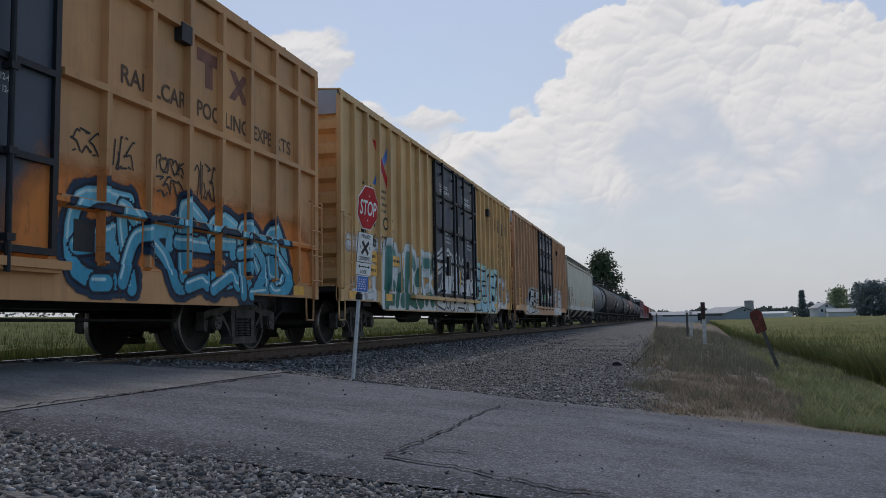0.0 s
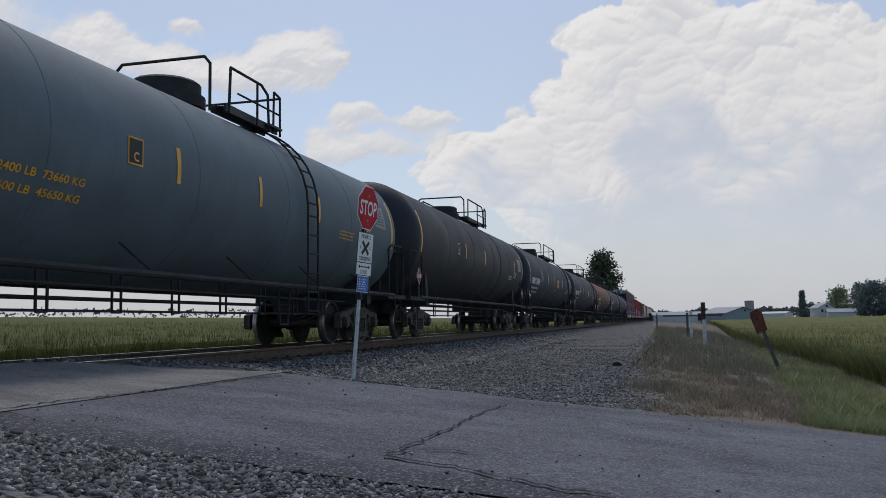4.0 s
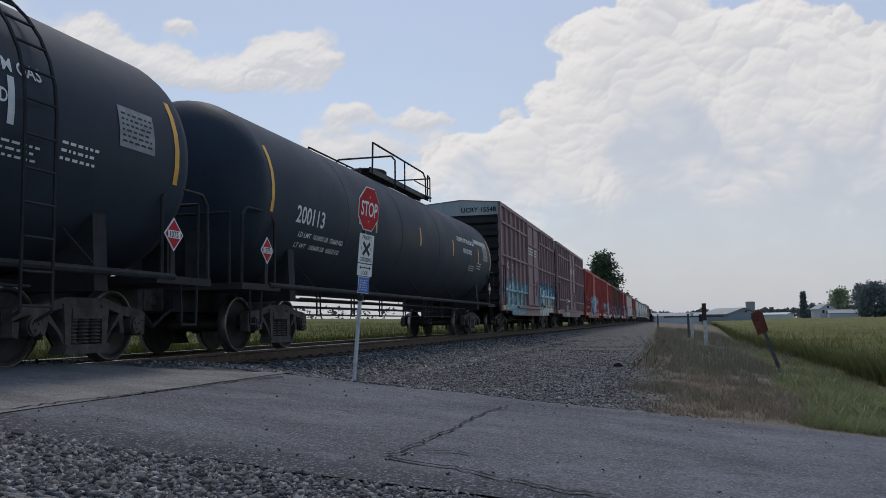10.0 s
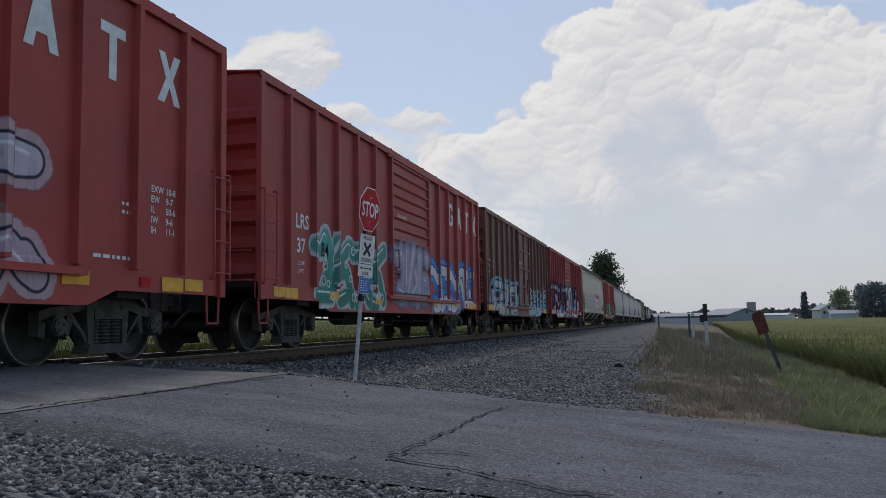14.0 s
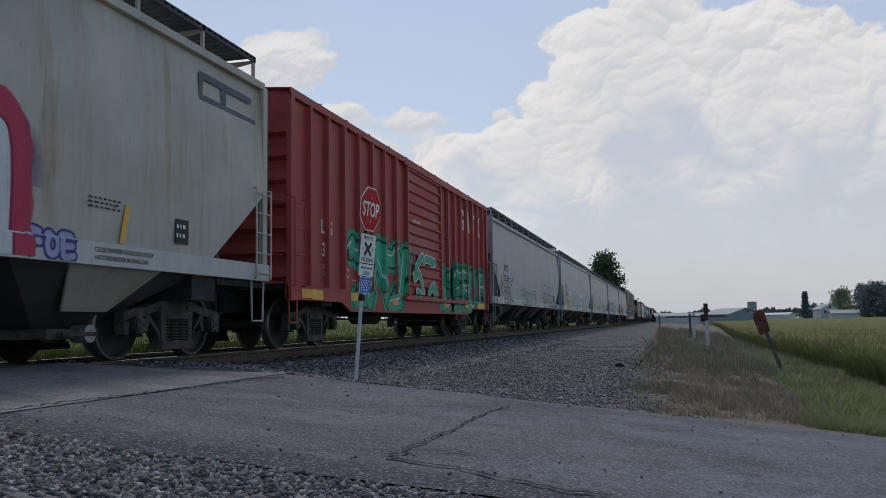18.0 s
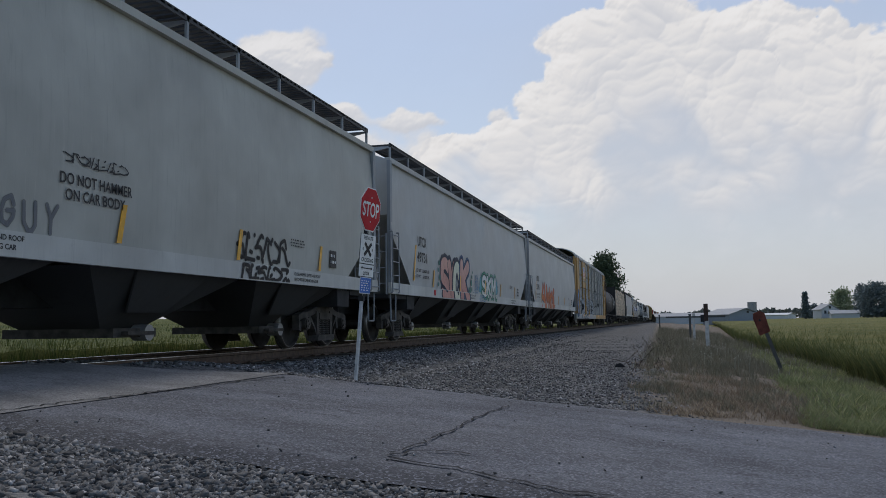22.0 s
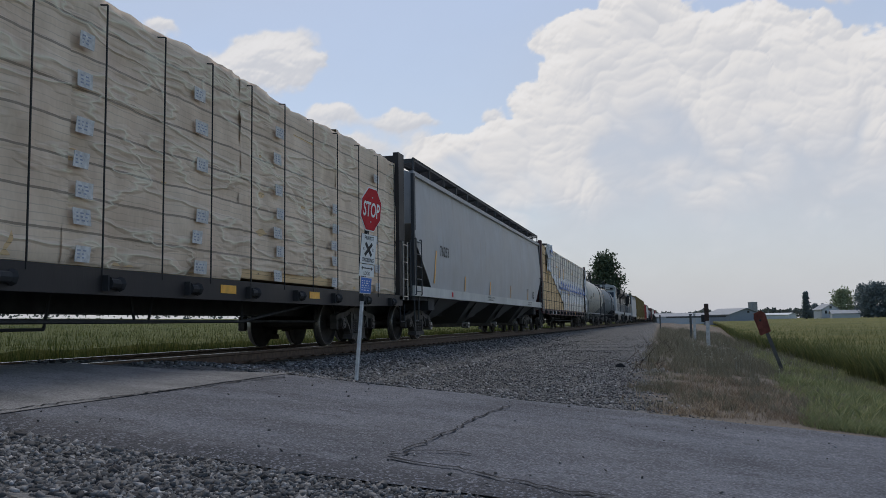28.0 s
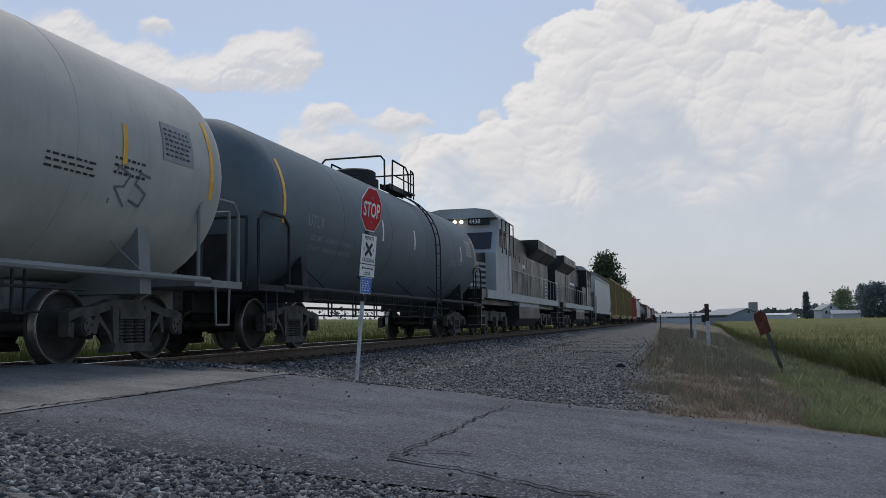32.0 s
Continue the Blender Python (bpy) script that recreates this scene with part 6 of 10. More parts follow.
# strokes of letters on a grid of 0 to 8, two digits a point
STROKES = {"S": "774817154473714011", "Y": "1844 784440", "C": "76582714215072", "K": "1018 7814 2570", "M": "1018437870", "R": "1018586655 1555 3570", "E": "78181070 1464", "U": "181230507278", "B": "1018587665 1565 6573715010", "H": "1018 7078 1474", "G": "765827142150727444", "4": "280463 675850", "m": "00162836434573757170", "i": "4045 4748", "n": "1016 133757757170", "s": "674726254464624121", "F": "781810 1464", "O": "48271421406174674838", "A": "104870 2363", "T": "1878 4840", "P": "1018587565 1555", "N": "10187078", "D": "101848757462401010", "I": "4840"}
WILD = ["0818 287461 10306173", "785815044460 2040", "1048 78 5462406080", "0016285866 36547090", "087847 1042608062", "2818001070 6878 5343", "0727486530 2060 7188"]


def smooth_line(pts, k=5):
    """A soft curve through points."""
    if len(pts) < 3:
        return pts
    p = [pts[0]] + list(pts) + [pts[-1]]
    out = []
    for a, b, c, d in zip(p, p[1:], p[2:], p[3:]):
        for i in range(k):
            t = i / k
            out.append(tuple(0.5 * (2 * b[q] + (c[q] - a[q]) * t + (2 * a[q] - 5 * b[q] + 4 * c[q] - d[q]) * t * t + (3 * b[q] - a[q] - 3 * c[q] + d[q]) * t ** 3) for q in (0, 1)))
    return out + [pts[-1]]


def letter_lines(text, y0, y1, z0, z1, seed=0, jitter=0.05, gap=0.12, soft=True):
    """Strokes letter by letter in a box; text: letters, or a number of unreadable forms."""
    rnd = random.Random(seed)
    forms = [STROKES[c] for c in text] if isinstance(text, str) else [WILD[(seed + i * 3 + rnd.randrange(2)) % len(WILD)] for i in range(text)]
    w = (y1 - y0) / len(forms)
    out = []
    for i, form in enumerate(forms):
        tilt, up = rnd.uniform(-0.12, 0.12), rnd.uniform(-0.06, 0.06) * (z1 - z0)
        one = []
        for run in form.split():
            pts = []
            for k in range(0, len(run) - 1, 2):
                a, b = int(run[k]) / 8, int(run[k + 1]) / 8
                a, b = a + rnd.uniform(-jitter, jitter) + tilt * (b - 0.5), b + rnd.uniform(-jitter, jitter)
                pts.append((y0 + w * (i + gap / 2 + a * (1 - gap)), z0 + up + b * (z1 - z0)))
            one.append(smooth_line(pts) if soft else pts)
        out.append(one)
    return out


def distance(Y, Z, runs):
    d = np.full(Y.shape, 9.0)
    for run in runs:
        for (a, b), (c, e) in zip(run, run[1:]):
            dy, dz = c - a, e - b
            t = np.clip(((Y - a) * dy + (Z - b) * dz) / (dy * dy + dz * dz + 1e-9), 0, 1)
            d = np.minimum(d, np.hypot(Y - a - t * dy, Z - b - t * dz))
    return d


def spray_mat(name, fill, fill2, edge, back, shine, w, e, pad, z0, z1, blur):
    n = Nodes(name)
    c = n.coords()
    at = n.add("Attribute")
    at.attribute_name = "spray"
    sep = n.add("SeparateColor", ("Color", at.outputs[0]))
    d, pick, hi = sep.outputs[0], sep.outputs[1], sep.outputs[2]
    bd = at.outputs[3]
    zz = n.add("SeparateXYZ", ("Vector", c)).outputs[2]
    rel = n.math("DIVIDE", n.math("SUBTRACT", zz, z0), z1 - z0)
    rel = n.math("ADD", rel, n.math("MULTIPLY", n.math("SUBTRACT", n.noise(c, 2.5, 3), 0.5), 0.9))
    col = n.mix(n.ramp(rel, [(0.2, 0.0), (0.8, 1.0)]), fill, fill2)
    col = n.mix(n.math("MULTIPLY", pick, 0.3), col, tuple(x * 0.55 for x in fill))
    if shine:
        col = n.mix(n.ramp(hi, [(0.012, 1.0), (0.026, 0.0)]), col, shine)
    ink = n.ramp(d, [(w - 0.008, 0.0), (w + 0.008, 1.0)])
    col = n.mix(ink, col, edge)
    letter = n.ramp(d, [(w + e - 0.006, 1.0), (w + e + 0.01, 0.0)])
    alpha = letter
    if back:
        ragged = n.math("ADD", bd, n.math("MULTIPLY", n.math("SUBTRACT", n.noise(c, 3.0, 4), 0.5), 0.16 + blur))
        cloud = n.ramp(ragged, [(max(0.0, pad - 0.01 - blur), 1.0), (pad + 0.02 + blur, 0.0)])
        col = n.mix(letter, back, col)
        alpha = n.math("MAXIMUM", letter, cloud)
    alpha = n.math("MULTIPLY", alpha, n.ramp(n.noise(n.coords((3, 3, 0.8)), 5, 5, 0.7), [(0.25, 0.55), (0.45, 0.97)]))
    dirt = n.ramp(n.noise(n.coords((2.0, 3.0, 0.2)), 1.6, 6, 0.7), [(0.5, 0.0), (0.8, 0.4)])
    n.done(n.mix(dirt, col, (0.06, 0.055, 0.05)), 0.6, 0, spec=0.25)
    tr = n.add("BsdfTransparent")
    mx = n.add("MixShader", (0, alpha), (1, tr.outputs[0]), (2, n.bsdf.outputs[0]))
    n.t.links.new(mx.outputs[0], n.t.nodes["Material Output"].inputs[0])
    return n.mat


def mural(car, letters_, surf, w, fill, edge, e=0.04, fill2=None, back=None, pad=0.1, shine=None, label="sprayed letters", lift=0.005, seed=0, step=0.026, blur=0.0, low=0.7, rise=None):
    """A sprayed piece on a side: letters with an outline, highlights and a cloud behind, one thin skin of paint."""
    fill, fill2, back, shine = (tuple(min(0.85, x * 1.5) for x in c) if c else None for c in (fill, fill2, back, shine))
    every = [p for one in letters_ for run in one for p in run]
    m = w + e + (pad + 0.1 + blur if back else 0.03)
    y0, y1 = min(p[0] for p in every) - m, max(p[0] for p in every) + m
    z0, z1 = max(low, min(p[1] for p in every) - m), max(p[1] for p in every) + m
    Y, Z = np.meshgrid(np.arange(y0, y1 + step, step), np.arange(z0, z1 + step, rise or step))
    D, P, H = np.full(Y.shape, 9.0), np.zeros(Y.shape), np.full(Y.shape, 9.0)
    rnd = random.Random(seed)
    all_d = np.full(Y.shape, 9.0)
    for one in letters_:
        d = distance(Y, Z, one)
        all_d = np.minimum(all_d, d)
        over = d < w + e
        fresh = ~over & (D > w + e)
        D = np.where(over, d, np.where(fresh, np.minimum(D, d), D))
        P = np.where(over, rnd.random(), P)
        if shine:
            glint = distance(Y, Z, [[(a - w * 0.42, b + w * 0.42) for a, b in run[:max(2, int(len(run) * 0.6))]] for run in one])
            H = np.where(over, glint, H)
    X = surf(Y, Z) + lift
    off = np.isnan(X)
    keep = (all_d < m) & ~off
    X = np.where(off, 1.5, X)
    nx = Y.shape[1]
    i = (np.arange(Y.shape[0] - 1)[:, None] * nx + np.arange(nx - 1)[None])
    good = (keep[:-1, :-1] | keep[1:, 1:]) & ~(off[:-1, :-1] | off[1:, 1:] | off[:-1, 1:] | off[1:, :-1])
    f = np.stack([i, i + 1, i + nx + 1, i + nx], -1)[good]
    used, inv = np.unique(f, return_inverse=True)
    me = bpy.data.meshes.new("graffiti")
    me.from_pydata(np.stack([X, Y, Z], -1).reshape(-1, 3)[used].tolist(), [], inv.reshape(-1, 4).tolist())
    at = me.attributes.new("spray", "FLOAT_COLOR", "POINT")
    data = np.stack([D, P, np.where(H > 8, 1, H), np.maximum(0, all_d - w - e)], -1).reshape(-1, 4)[used]
    at.data.foreach_set("color", np.minimum(data, 1.0).reshape(-1).astype(np.float32))
    mat = spray_mat("sprayed_paint", fill, fill2 or fill, edge, back, shine, w, e, pad, z0, z1, blur)
    me.materials.append(mat)
    return tagged(part("graffiti", me, mat, car, label), kind="stuff")


def fog(car, y0, y1, z0, z1, surf, col, label):
    """A soft sprayed fade."""
    return mural(car, [[[(y0, z0), (y1, z0)]]], surf, 0.01, col, col, 0.01, None, col, z1 - z0, None, label, 0.003, 3, 0.05, 0.16, z0 - 0.2)


def tag(car, y0, y1, z0, z1, n, seed, mat, surf=None, width=0.025, x=1.506, label="thin sprayed tag"):
    """An unreadable tag of thin flowing lines."""
    runs = [run for one in letter_lines(n, y0, y1, z0, z1, seed, 0.12, -0.15) for run in one]
    return ribbon(car, "sprayed_tag", runs, width, mat, 0.006 if surf else x, surf=surf, label=label)


def fit_write(car, text, y0, y1, z, size, mat, x=1.506, wrap=None):
    """Lettering squeezed or spread to a length."""
    v, f = letters(text, size)
    return write(car, text, y0, z, size, mat, x, (y1 - y0) / max(q[0] for q in v), wrap)


TAN = (0.64, 0.33, 0.14)
NAVY = paint("navy_door_paint", (0.075, 0.09, 0.118), 0.1, 0.2, 0.5)
tan_a = paint("tan_boxcar_paint", TAN, 0.2, 0.3)
tan_b = paint("pale_tan_boxcar_paint", (0.72, 0.44, 0.19), 0.15, 0.3)
tan_c = paint("brown_tan_boxcar_paint", (0.6, 0.34, 0.19), 0.25, 0.3)
grey_end = paint("pale_end_paint", (0.4, 0.42, 0.43), 0.1, 0.3)


def tan_marks(car, h, seed, door):
    for i, y in enumerate((-h + 1.4, -h + 2.4)):
        bars(car, y, y + 0.6, 2.9, 3.5, 4, BLACK, 1.504, seed=seed + i)
    half = (door[0] + door[1]) / 2
    for y in (door[0] + 0.55, half + 0.72):
        for k, text in enumerate(("CLOSE AND LOCK", "BOTH DOORS BEFORE", "MOVING CAR")):
            fit_write(car, text, y + 0.02 * k, y + (0.95, 1.1, 0.65)[k], 4.28 - k * 0.15, 0.14, WHITE, 1.556)
        for k, text in enumerate(("SECURITY", "DEVICE", "ONLY")):
            fit_write(car, text, y - 0.6, y - 0.6 + (0.27, 0.2, 0.15)[k], 3.26 - k * 0.09, 0.085, WHITE, 1.556)
        for k, text in enumerate(("OPENING", "MAIN W 8-0 H 12-4", "TOTAL W 16-0 H 12-4")):
            fit_write(car, text, y + 0.6, y + 0.6 + (0.25, 0.6, 0.62)[k], 2.95 - k * 0.12, 0.095, WHITE, 1.556)
        fit_write(car, "DO NOT LUBE DOORS", y - 0.1, y + 0.75, 2.16, 0.11, WHITE, 1.556)
        bars(car, y - 0.1, y + 0.4, 1.8, 2.05, 4, WHITE, 1.556, seed=seed + 4)
        for k, text in enumerate(("UNLATCH", "TO CLOSE", "DOOR")):
            fit_write(car, text, y + 0.1, y + 0.1 + (0.32, 0.3, 0.2)[k], 1.68 - k * 0.1, 0.095, WHITE, 1.556)
        patch(car, "reflector", y - 0.42, y - 0.32, 1.5, 1.98, YELLOW, 1.554, label="yellow reflector")
        p = part("lock_box", M().box(1.55, 1.6, y + 0.25, y + 0.62, 1.85, 2.45), NAVY, car, "door lock box")
        patch(p, "sticker", y + 0.33, y + 0.5, 2.0, 2.1, SIGNWHITE, 1.601)
    part("retainer_box", M().box(1.5, 1.62, h - 4.6, h - 4.35, 4.2, 4.45), BLACK, car)
    patch(car, "notice", door[1] + 0.4, door[1] + 0.75, 1.25, 1.6, BLACK, 1.506, label="small black notice")


A = boxcar(-4.55, 14.3, tan_a, "tan boxcar with dark plug doors and blue graffiti", ribs=7, girts=(1.79, 3.15, 4.43), door=(-2.6, 2.5, "plug"), door_mat=NAVY, end_mat=tan_a)
tan_marks(A, 9.4, 10, (-2.6, 2.5))
a_skin = skin(18.85, 7, (-2.6, 2.5, "plug"), (1.79, 3.15, 4.43))
part("placard_bar", M().box(1.55, 1.62, 0.9, 2.6, 0.98, 1.08), tan_a, A)
B = boxcar(15.42, 34.27, tan_b, "pale tan boxcar with dark plug doors and white and green graffiti", ribs=8, door=(-2.35, 2.75, "plug"), door_mat=paint("navy_door_graffiti", (0.068, 0.082, 0.108), 0.1, 0.2), end_panel=grey_end)
tan_marks(B, 9.4, 20, (-2.35, 2.75))
write(B, "TB OX", -7.4, 2.55, 0.42, BLACK, 1.506, wide=1.2)
write(B, "665710", -7.4, 2.1, 0.42, BLACK, 1.506, wide=1.2)
write_end(B, "665710", 0.1, 4.72, 0.3, BLACK, -9.425 - 0.085)
b_skin = skin(18.85, 8, (-2.35, 2.75, "plug"))
for y, z in ((-8.2, 1.75), (-6.2, 1.75), (-8.2, 1.45)):
    p = patch(B, "stencil_plate", y, y + 1.0, z, z + 0.24, YELLOW, 1.53, label="yellow stencil plate")
    bars(p, y + 0.1, y + 0.9, z + 0.05, z + 0.2, 1, BLACK, 1.538, seed=3)
C = boxcar(35.2, 53.95, tan_c, "brown-tan boxcar with dark plug doors and white tags", ribs=8, door=(-2.1, 2.75, "plug"), door_mat=NAVY, end_panel=grey_end)
tan_marks(C, 9.4, 30, (-2.1, 2.75))
patch(C, "sticker", -0.6, -0.2, 1.45, 1.75, plain("green_sticker", (0.03, 0.3, 0.12), 0.5), 1.556, label="green sticker")
patch(C, "sticker", 0.9, 1.3, 1.6, 1.9, WHITE, 1.556, label="white sticker")
c_skin = skin(18.75, 8, (-2.1, 2.75, "plug"))
write(C, "TB OX", -7.3, 2.55, 0.42, BLACK, 1.506, wide=1.2)
write(C, "661205", -7.3, 2.1, 0.42, BLACK, 1.506, wide=1.2)
write(C, "any", -4.6, 3.75, 0.3, BLACK, 1.506)
write(C, "road", -4.6, 3.4, 0.3, BLACK, 1.506)
for y, z in ((-8.4, 1.55), (-8.4, 1.15)):
    p = patch(C, "stencil_plate", y, y + 0.75, z, z + 0.3, YELLOW, 1.53, label="yellow stencil plate")
    bars(p, y + 0.08, y + 0.68, z + 0.06, z + 0.26, 2, BLACK, 1.538, seed=4)

hop_d = paint("beige_grey_hopper_paint", (0.52, 0.5, 0.41), 0.06, 0.12)
white_sill = paint("off_white_sill_paint", (0.6, 0.585, 0.54), 0.12, 0.2)
D = hopper(55.0, 74.45, hop_d, "beige-grey covered hopper with clean sides and a pale sill", white_sill, pale_bays=True)


def hopper_marks(car, h, seed, mark=None, number=None, mat=BLACK, stripes=(-6.0, -3.0, 0.6, 3.4, 6.4), col=YELLOW):
    if mark:
        fit_write(car, mark, -h + 2.15, -h + 2.95, 2.4, 0.36, mat, 1.581)
        fit_write(car, number, -h + 2.1, -h + 3.0, 2.0, 0.36, mat, 1.581)
        for i, text in enumerate(("LD LMT  222800 LBS", "LT WT    63200 LBS")):
            fit_write(car, text, -h + 2.0, -h + 3.2, 1.74 - i * 0.15, 0.11, mat, 1.581)
    if mark:
        write_end(car, mark, 0.3, 3.75, 0.24, BLACK, -h + 0.1)
        write_end(car, number, 0.28, 3.45, 0.24, BLACK, -h + 0.1)
    patch(car, "reflector", -h + 1.75, -h + 1.84, 1.5, 2.4, col, 1.578, slant=0.22, label="narrow reflective stripe")
    for y in stripes:
        patch(car, "reflector", y - 0.045, y + 0.045, 1.4, 1.86, col, 1.578, slant=0.1, label="narrow reflective stripe")
    bars(car, h - 4.3, h - 3.7, 1.75, 1.9, 3, mat, 1.581, seed=seed + 1)
    p = patch(car, "notice", h - 2.6, h - 2.3, 1.5, 1.82, BLACK, 1.578, label="small black notice")
    bars(p, h - 2.58, h - 2.32, 1.55, 1.79, 2, WHITE, 1.586, seed=seed + 2)
    fit_write(car, "CLOSE HOPPER GATES AND ROOF", -2.1, -0.9, 1.28, 0.075, mat, 1.598)
    fit_write(car, "HATCHES BEFORE MOVING CAR", -2.1, -1.0, 1.19, 0.075, mat, 1.598)
    fit_write(car, "CLOSE HOPPER GATES AND ROOF", h - 4.2, h - 3.1, 1.27, 0.075, mat, 1.598)
    fit_write(car, "HATCHES BEFORE MOVING CAR", h - 4.2, h - 3.2, 1.18, 0.075, mat, 1.598)
    patch(car, "notice", -h + 3.6, -h + 3.75, 1.18, 1.32, RED, 1.597, label="small red notice")


hopper_marks(D, 9.7, 40, "CHLX", "890490", stripes=(-5.4, -1.9, 1.65, 5.3), col=plain("faded_orange_stripe", (0.4, 0.17, 0.03), 0.6))
patch(D, "notice", -0.45, 0.25, 1.47, 1.71, YELLOW, 1.578, label="yellow notice with dark print")
bars(D, -0.4, 0.2, 1.5, 1.68, 2, BLACK, 1.586, seed=9)

t_blue = paint("grey_blue_tank_paint", (0.13, 0.165, 0.185), 0.06, 0.2, 0.6, spec=0.25)
t_black = paint("black_tank_paint", (0.03, 0.042, 0.06), 0.05, 0.12, 0.62, spec=0.25)
t_black2 = paint("grimy_black_tank_paint", (0.036, 0.038, 0.042), 0.15, 0.3, 0.6, spec=0.25)
t_brown = paint("red_brown_tank_paint", (0.23, 0.088, 0.062), 0.3, 0.35, 0.62, spec=0.25, soot=(2.2, 3.6), grime=(0.03, 0.027, 0.026))
t_grey = paint("pale_grey_tank_paint", (0.5, 0.485, 0.43), 0.1, 0.2, 0.6)


def tank_marks(car, h, seed, mark=None, size=0.3, R=1.56, zc=2.62, mat=WHITE, y=None, chart=True, placard=True, gas=False):
    wr = (R, zc)
    y = -h + 1.7 if y is None else y
    if mark:
        write(car, mark, y, 2.22, size, mat, wrap=wr)
    if mark:
        for i, text in enumerate(("LD LMT  162400 LB  73660 KG", "LT WT   100600 LB  45650 KG")):
            fit_write(car, text, y + 0.25, y + 2.35, 1.99 - i * 0.18, 0.13, mat, wrap=wr)
    if gas:
        fit_write(car, "LIQUEFIED PETROLEUM GAS", h - 5.6, h - 3.2, 2.95, 0.2, mat, wrap=wr)
        fit_write(car, "NON-ODORIZED", h - 4.9, h - 3.7, 2.62, 0.2, mat, wrap=wr)
    bars(car, h - 4.0, h - 3.2, 2.1, 2.3, 3, mat, wrap=wr, seed=seed + 3)
    bars(car, h - 2.9, h - 2.3, 2.2, 2.45, 3, mat, wrap=wr, seed=seed + 4)
    if chart:
        p = patch(car, "chart", h - 1.95, h - 1.25, 2.55, 3.05, GREYLABEL, wrap=wr, label="pale data chart")
        bars(p, h - 1.9, h - 1.3, 2.6, 3.0, 6, BLACK, wrap=(R + 0.004, zc), seed=seed + 5)
    if placard:
        for e in (-h + 0.6, h - 0.75):
            pl = part("placard", M().prism([(e - 0.22, 1.62), (e, 1.4), (e + 0.22, 1.62), (e, 1.84)], "x", 1.52, 1.528), SIGNWHITE, car, "diamond hazard placard")
            part("placard_red", M().prism([(e - 0.19, 1.62), (e, 1.43), (e + 0.19, 1.62), (e, 1.81)], "x", 1.53, 1.532), RED, pl, "red and white diamond")
            part("placard_panel", M().box(1.533, 1.536, e - 0.14, e + 0.14, 1.57, 1.67), SIGNWHITE, pl)
            write(pl, "1075", e - 0.125, 1.582, 0.11, BLACK, 1.539)
            part("placard_holder", M().box(1.49, 1.515, e - 0.05, e + 0.05, 1.05, 1.7), UNDER, car)
    for y2 in (-h + 4.72,):
        part("plate_mark", M().box(R + 0.0, R + 0.006, y2, y2 + 0.3, zc - 0.12, zc + 0.22), mat, car, "outlined plate mark")
        part("plate_mark_inner", M().box(R + 0.006, R + 0.009, y2 + 0.02, y2 + 0.28, zc - 0.1, zc + 0.2), BLACK, car)
        write(car, "C", y2 + 0.1, zc - 0.07, 0.16, mat, R + 0.013)


GREYLABEL = plain("grey_label", (0.3, 0.31, 0.31), 0.6)
E_ = tank_car(75.50, 91.45, t_blue, "grey-blue tank car with a central valve housing and side ladder", R=1.5, zc=2.5, walk_to=(0.6, 2.4), ladder_at=2.2)
tank_marks(E_, 7.8, 50, "UTLX", 0.3, 1.5, 2.5, YELLOW, placard=False)
F_ = tank_car(91.90, 109.70, t_black2, "grimy black tank car with white graffiti and a hazard placard", walk_to=(0.6, 3.6), band=3.0)
tank_marks(F_, 8.75, 60)
GLABEL = "black pressure tank car with white lettering and yellow reflective stripes"
STRIPES = (-4.93, -2.5, 0.2, 3.9, 5.8)
G_ = tank_car(110.25, 129.45, t_black, GLABEL, ladder_at=6.1, marks=STRIPES)
tank_marks(G_, 9.45, 70, "GBRX 704989", 0.43, y=-8.15)
H_ = tank_car(130.30, 149.50, t_black, GLABEL, ladder_at=6.1, marks=STRIPES)
tank_marks(H_, 9.45, 80, "GBRX 704972", 0.43, y=-8.15)
for tank in (G_, H_):
    note = patch(tank, "notice", 1.45, 2.0, 2.3, 2.75, YELLOW, wrap=(1.56, 2.62), label="yellow notice")
    bars(note, 1.5, 1.95, 2.35, 2.7, 5, plain("faded_brown_print", (0.3, 0.17, 0.03), 0.6), wrap=(1.567, 2.62), seed=12)
    bars(tank, 0.5, 1.2, 2.1, 2.2, 1, GREYLABEL, wrap=(1.56, 2.62), seed=13)
T4 = tank_car(150.40, 169.65, t_brown, "rust-brown tank car with a railed walkway along its whole top", full_rail=True)
tank_marks(T4, 9.45, 90, "30596", 0.42, y=-6.35)
bars(T4, -7.5, -6.55, 2.16, 2.62, 1, WHITE, wrap=(1.56, 2.62), seed=21, label="white marks before the number")
part("platform_bracket", M().box(1.46, 1.54, -9.4, -7.95, 1.3, 1.4).box(1.46, 1.54, -8.05, -7.92, 1.36, 2.1).box(1.4, 1.5, -8.35, -7.92, 2.05, 2.14), plain("grey_bracket_paint", (0.16, 0.16, 0.155), 0.6), T4, "grey angled bracket at the end platform")
T5 = tank_car(170.50, 189.80, t_black, GLABEL, ladder_at=6.1, marks=STRIPES)
tank_marks(T5, 9.45, 100, "GBRX 704969", 0.38, gas=True)
T6 = tank_car(190.70, 210.00, t_black, "black tank car with white lettering and a short walkway", walk_to=(-1.8, 3.3))
tank_marks(T6, 9.45, 110, "200113", 0.42, gas=True)
patch(T6, "strip", 6.3, 8.2, 3.05, 3.2, plain("pale_covering_strip", (0.45, 0.46, 0.46), 0.6), wrap=(1.56, 2.62), label="pale strip over old lettering")

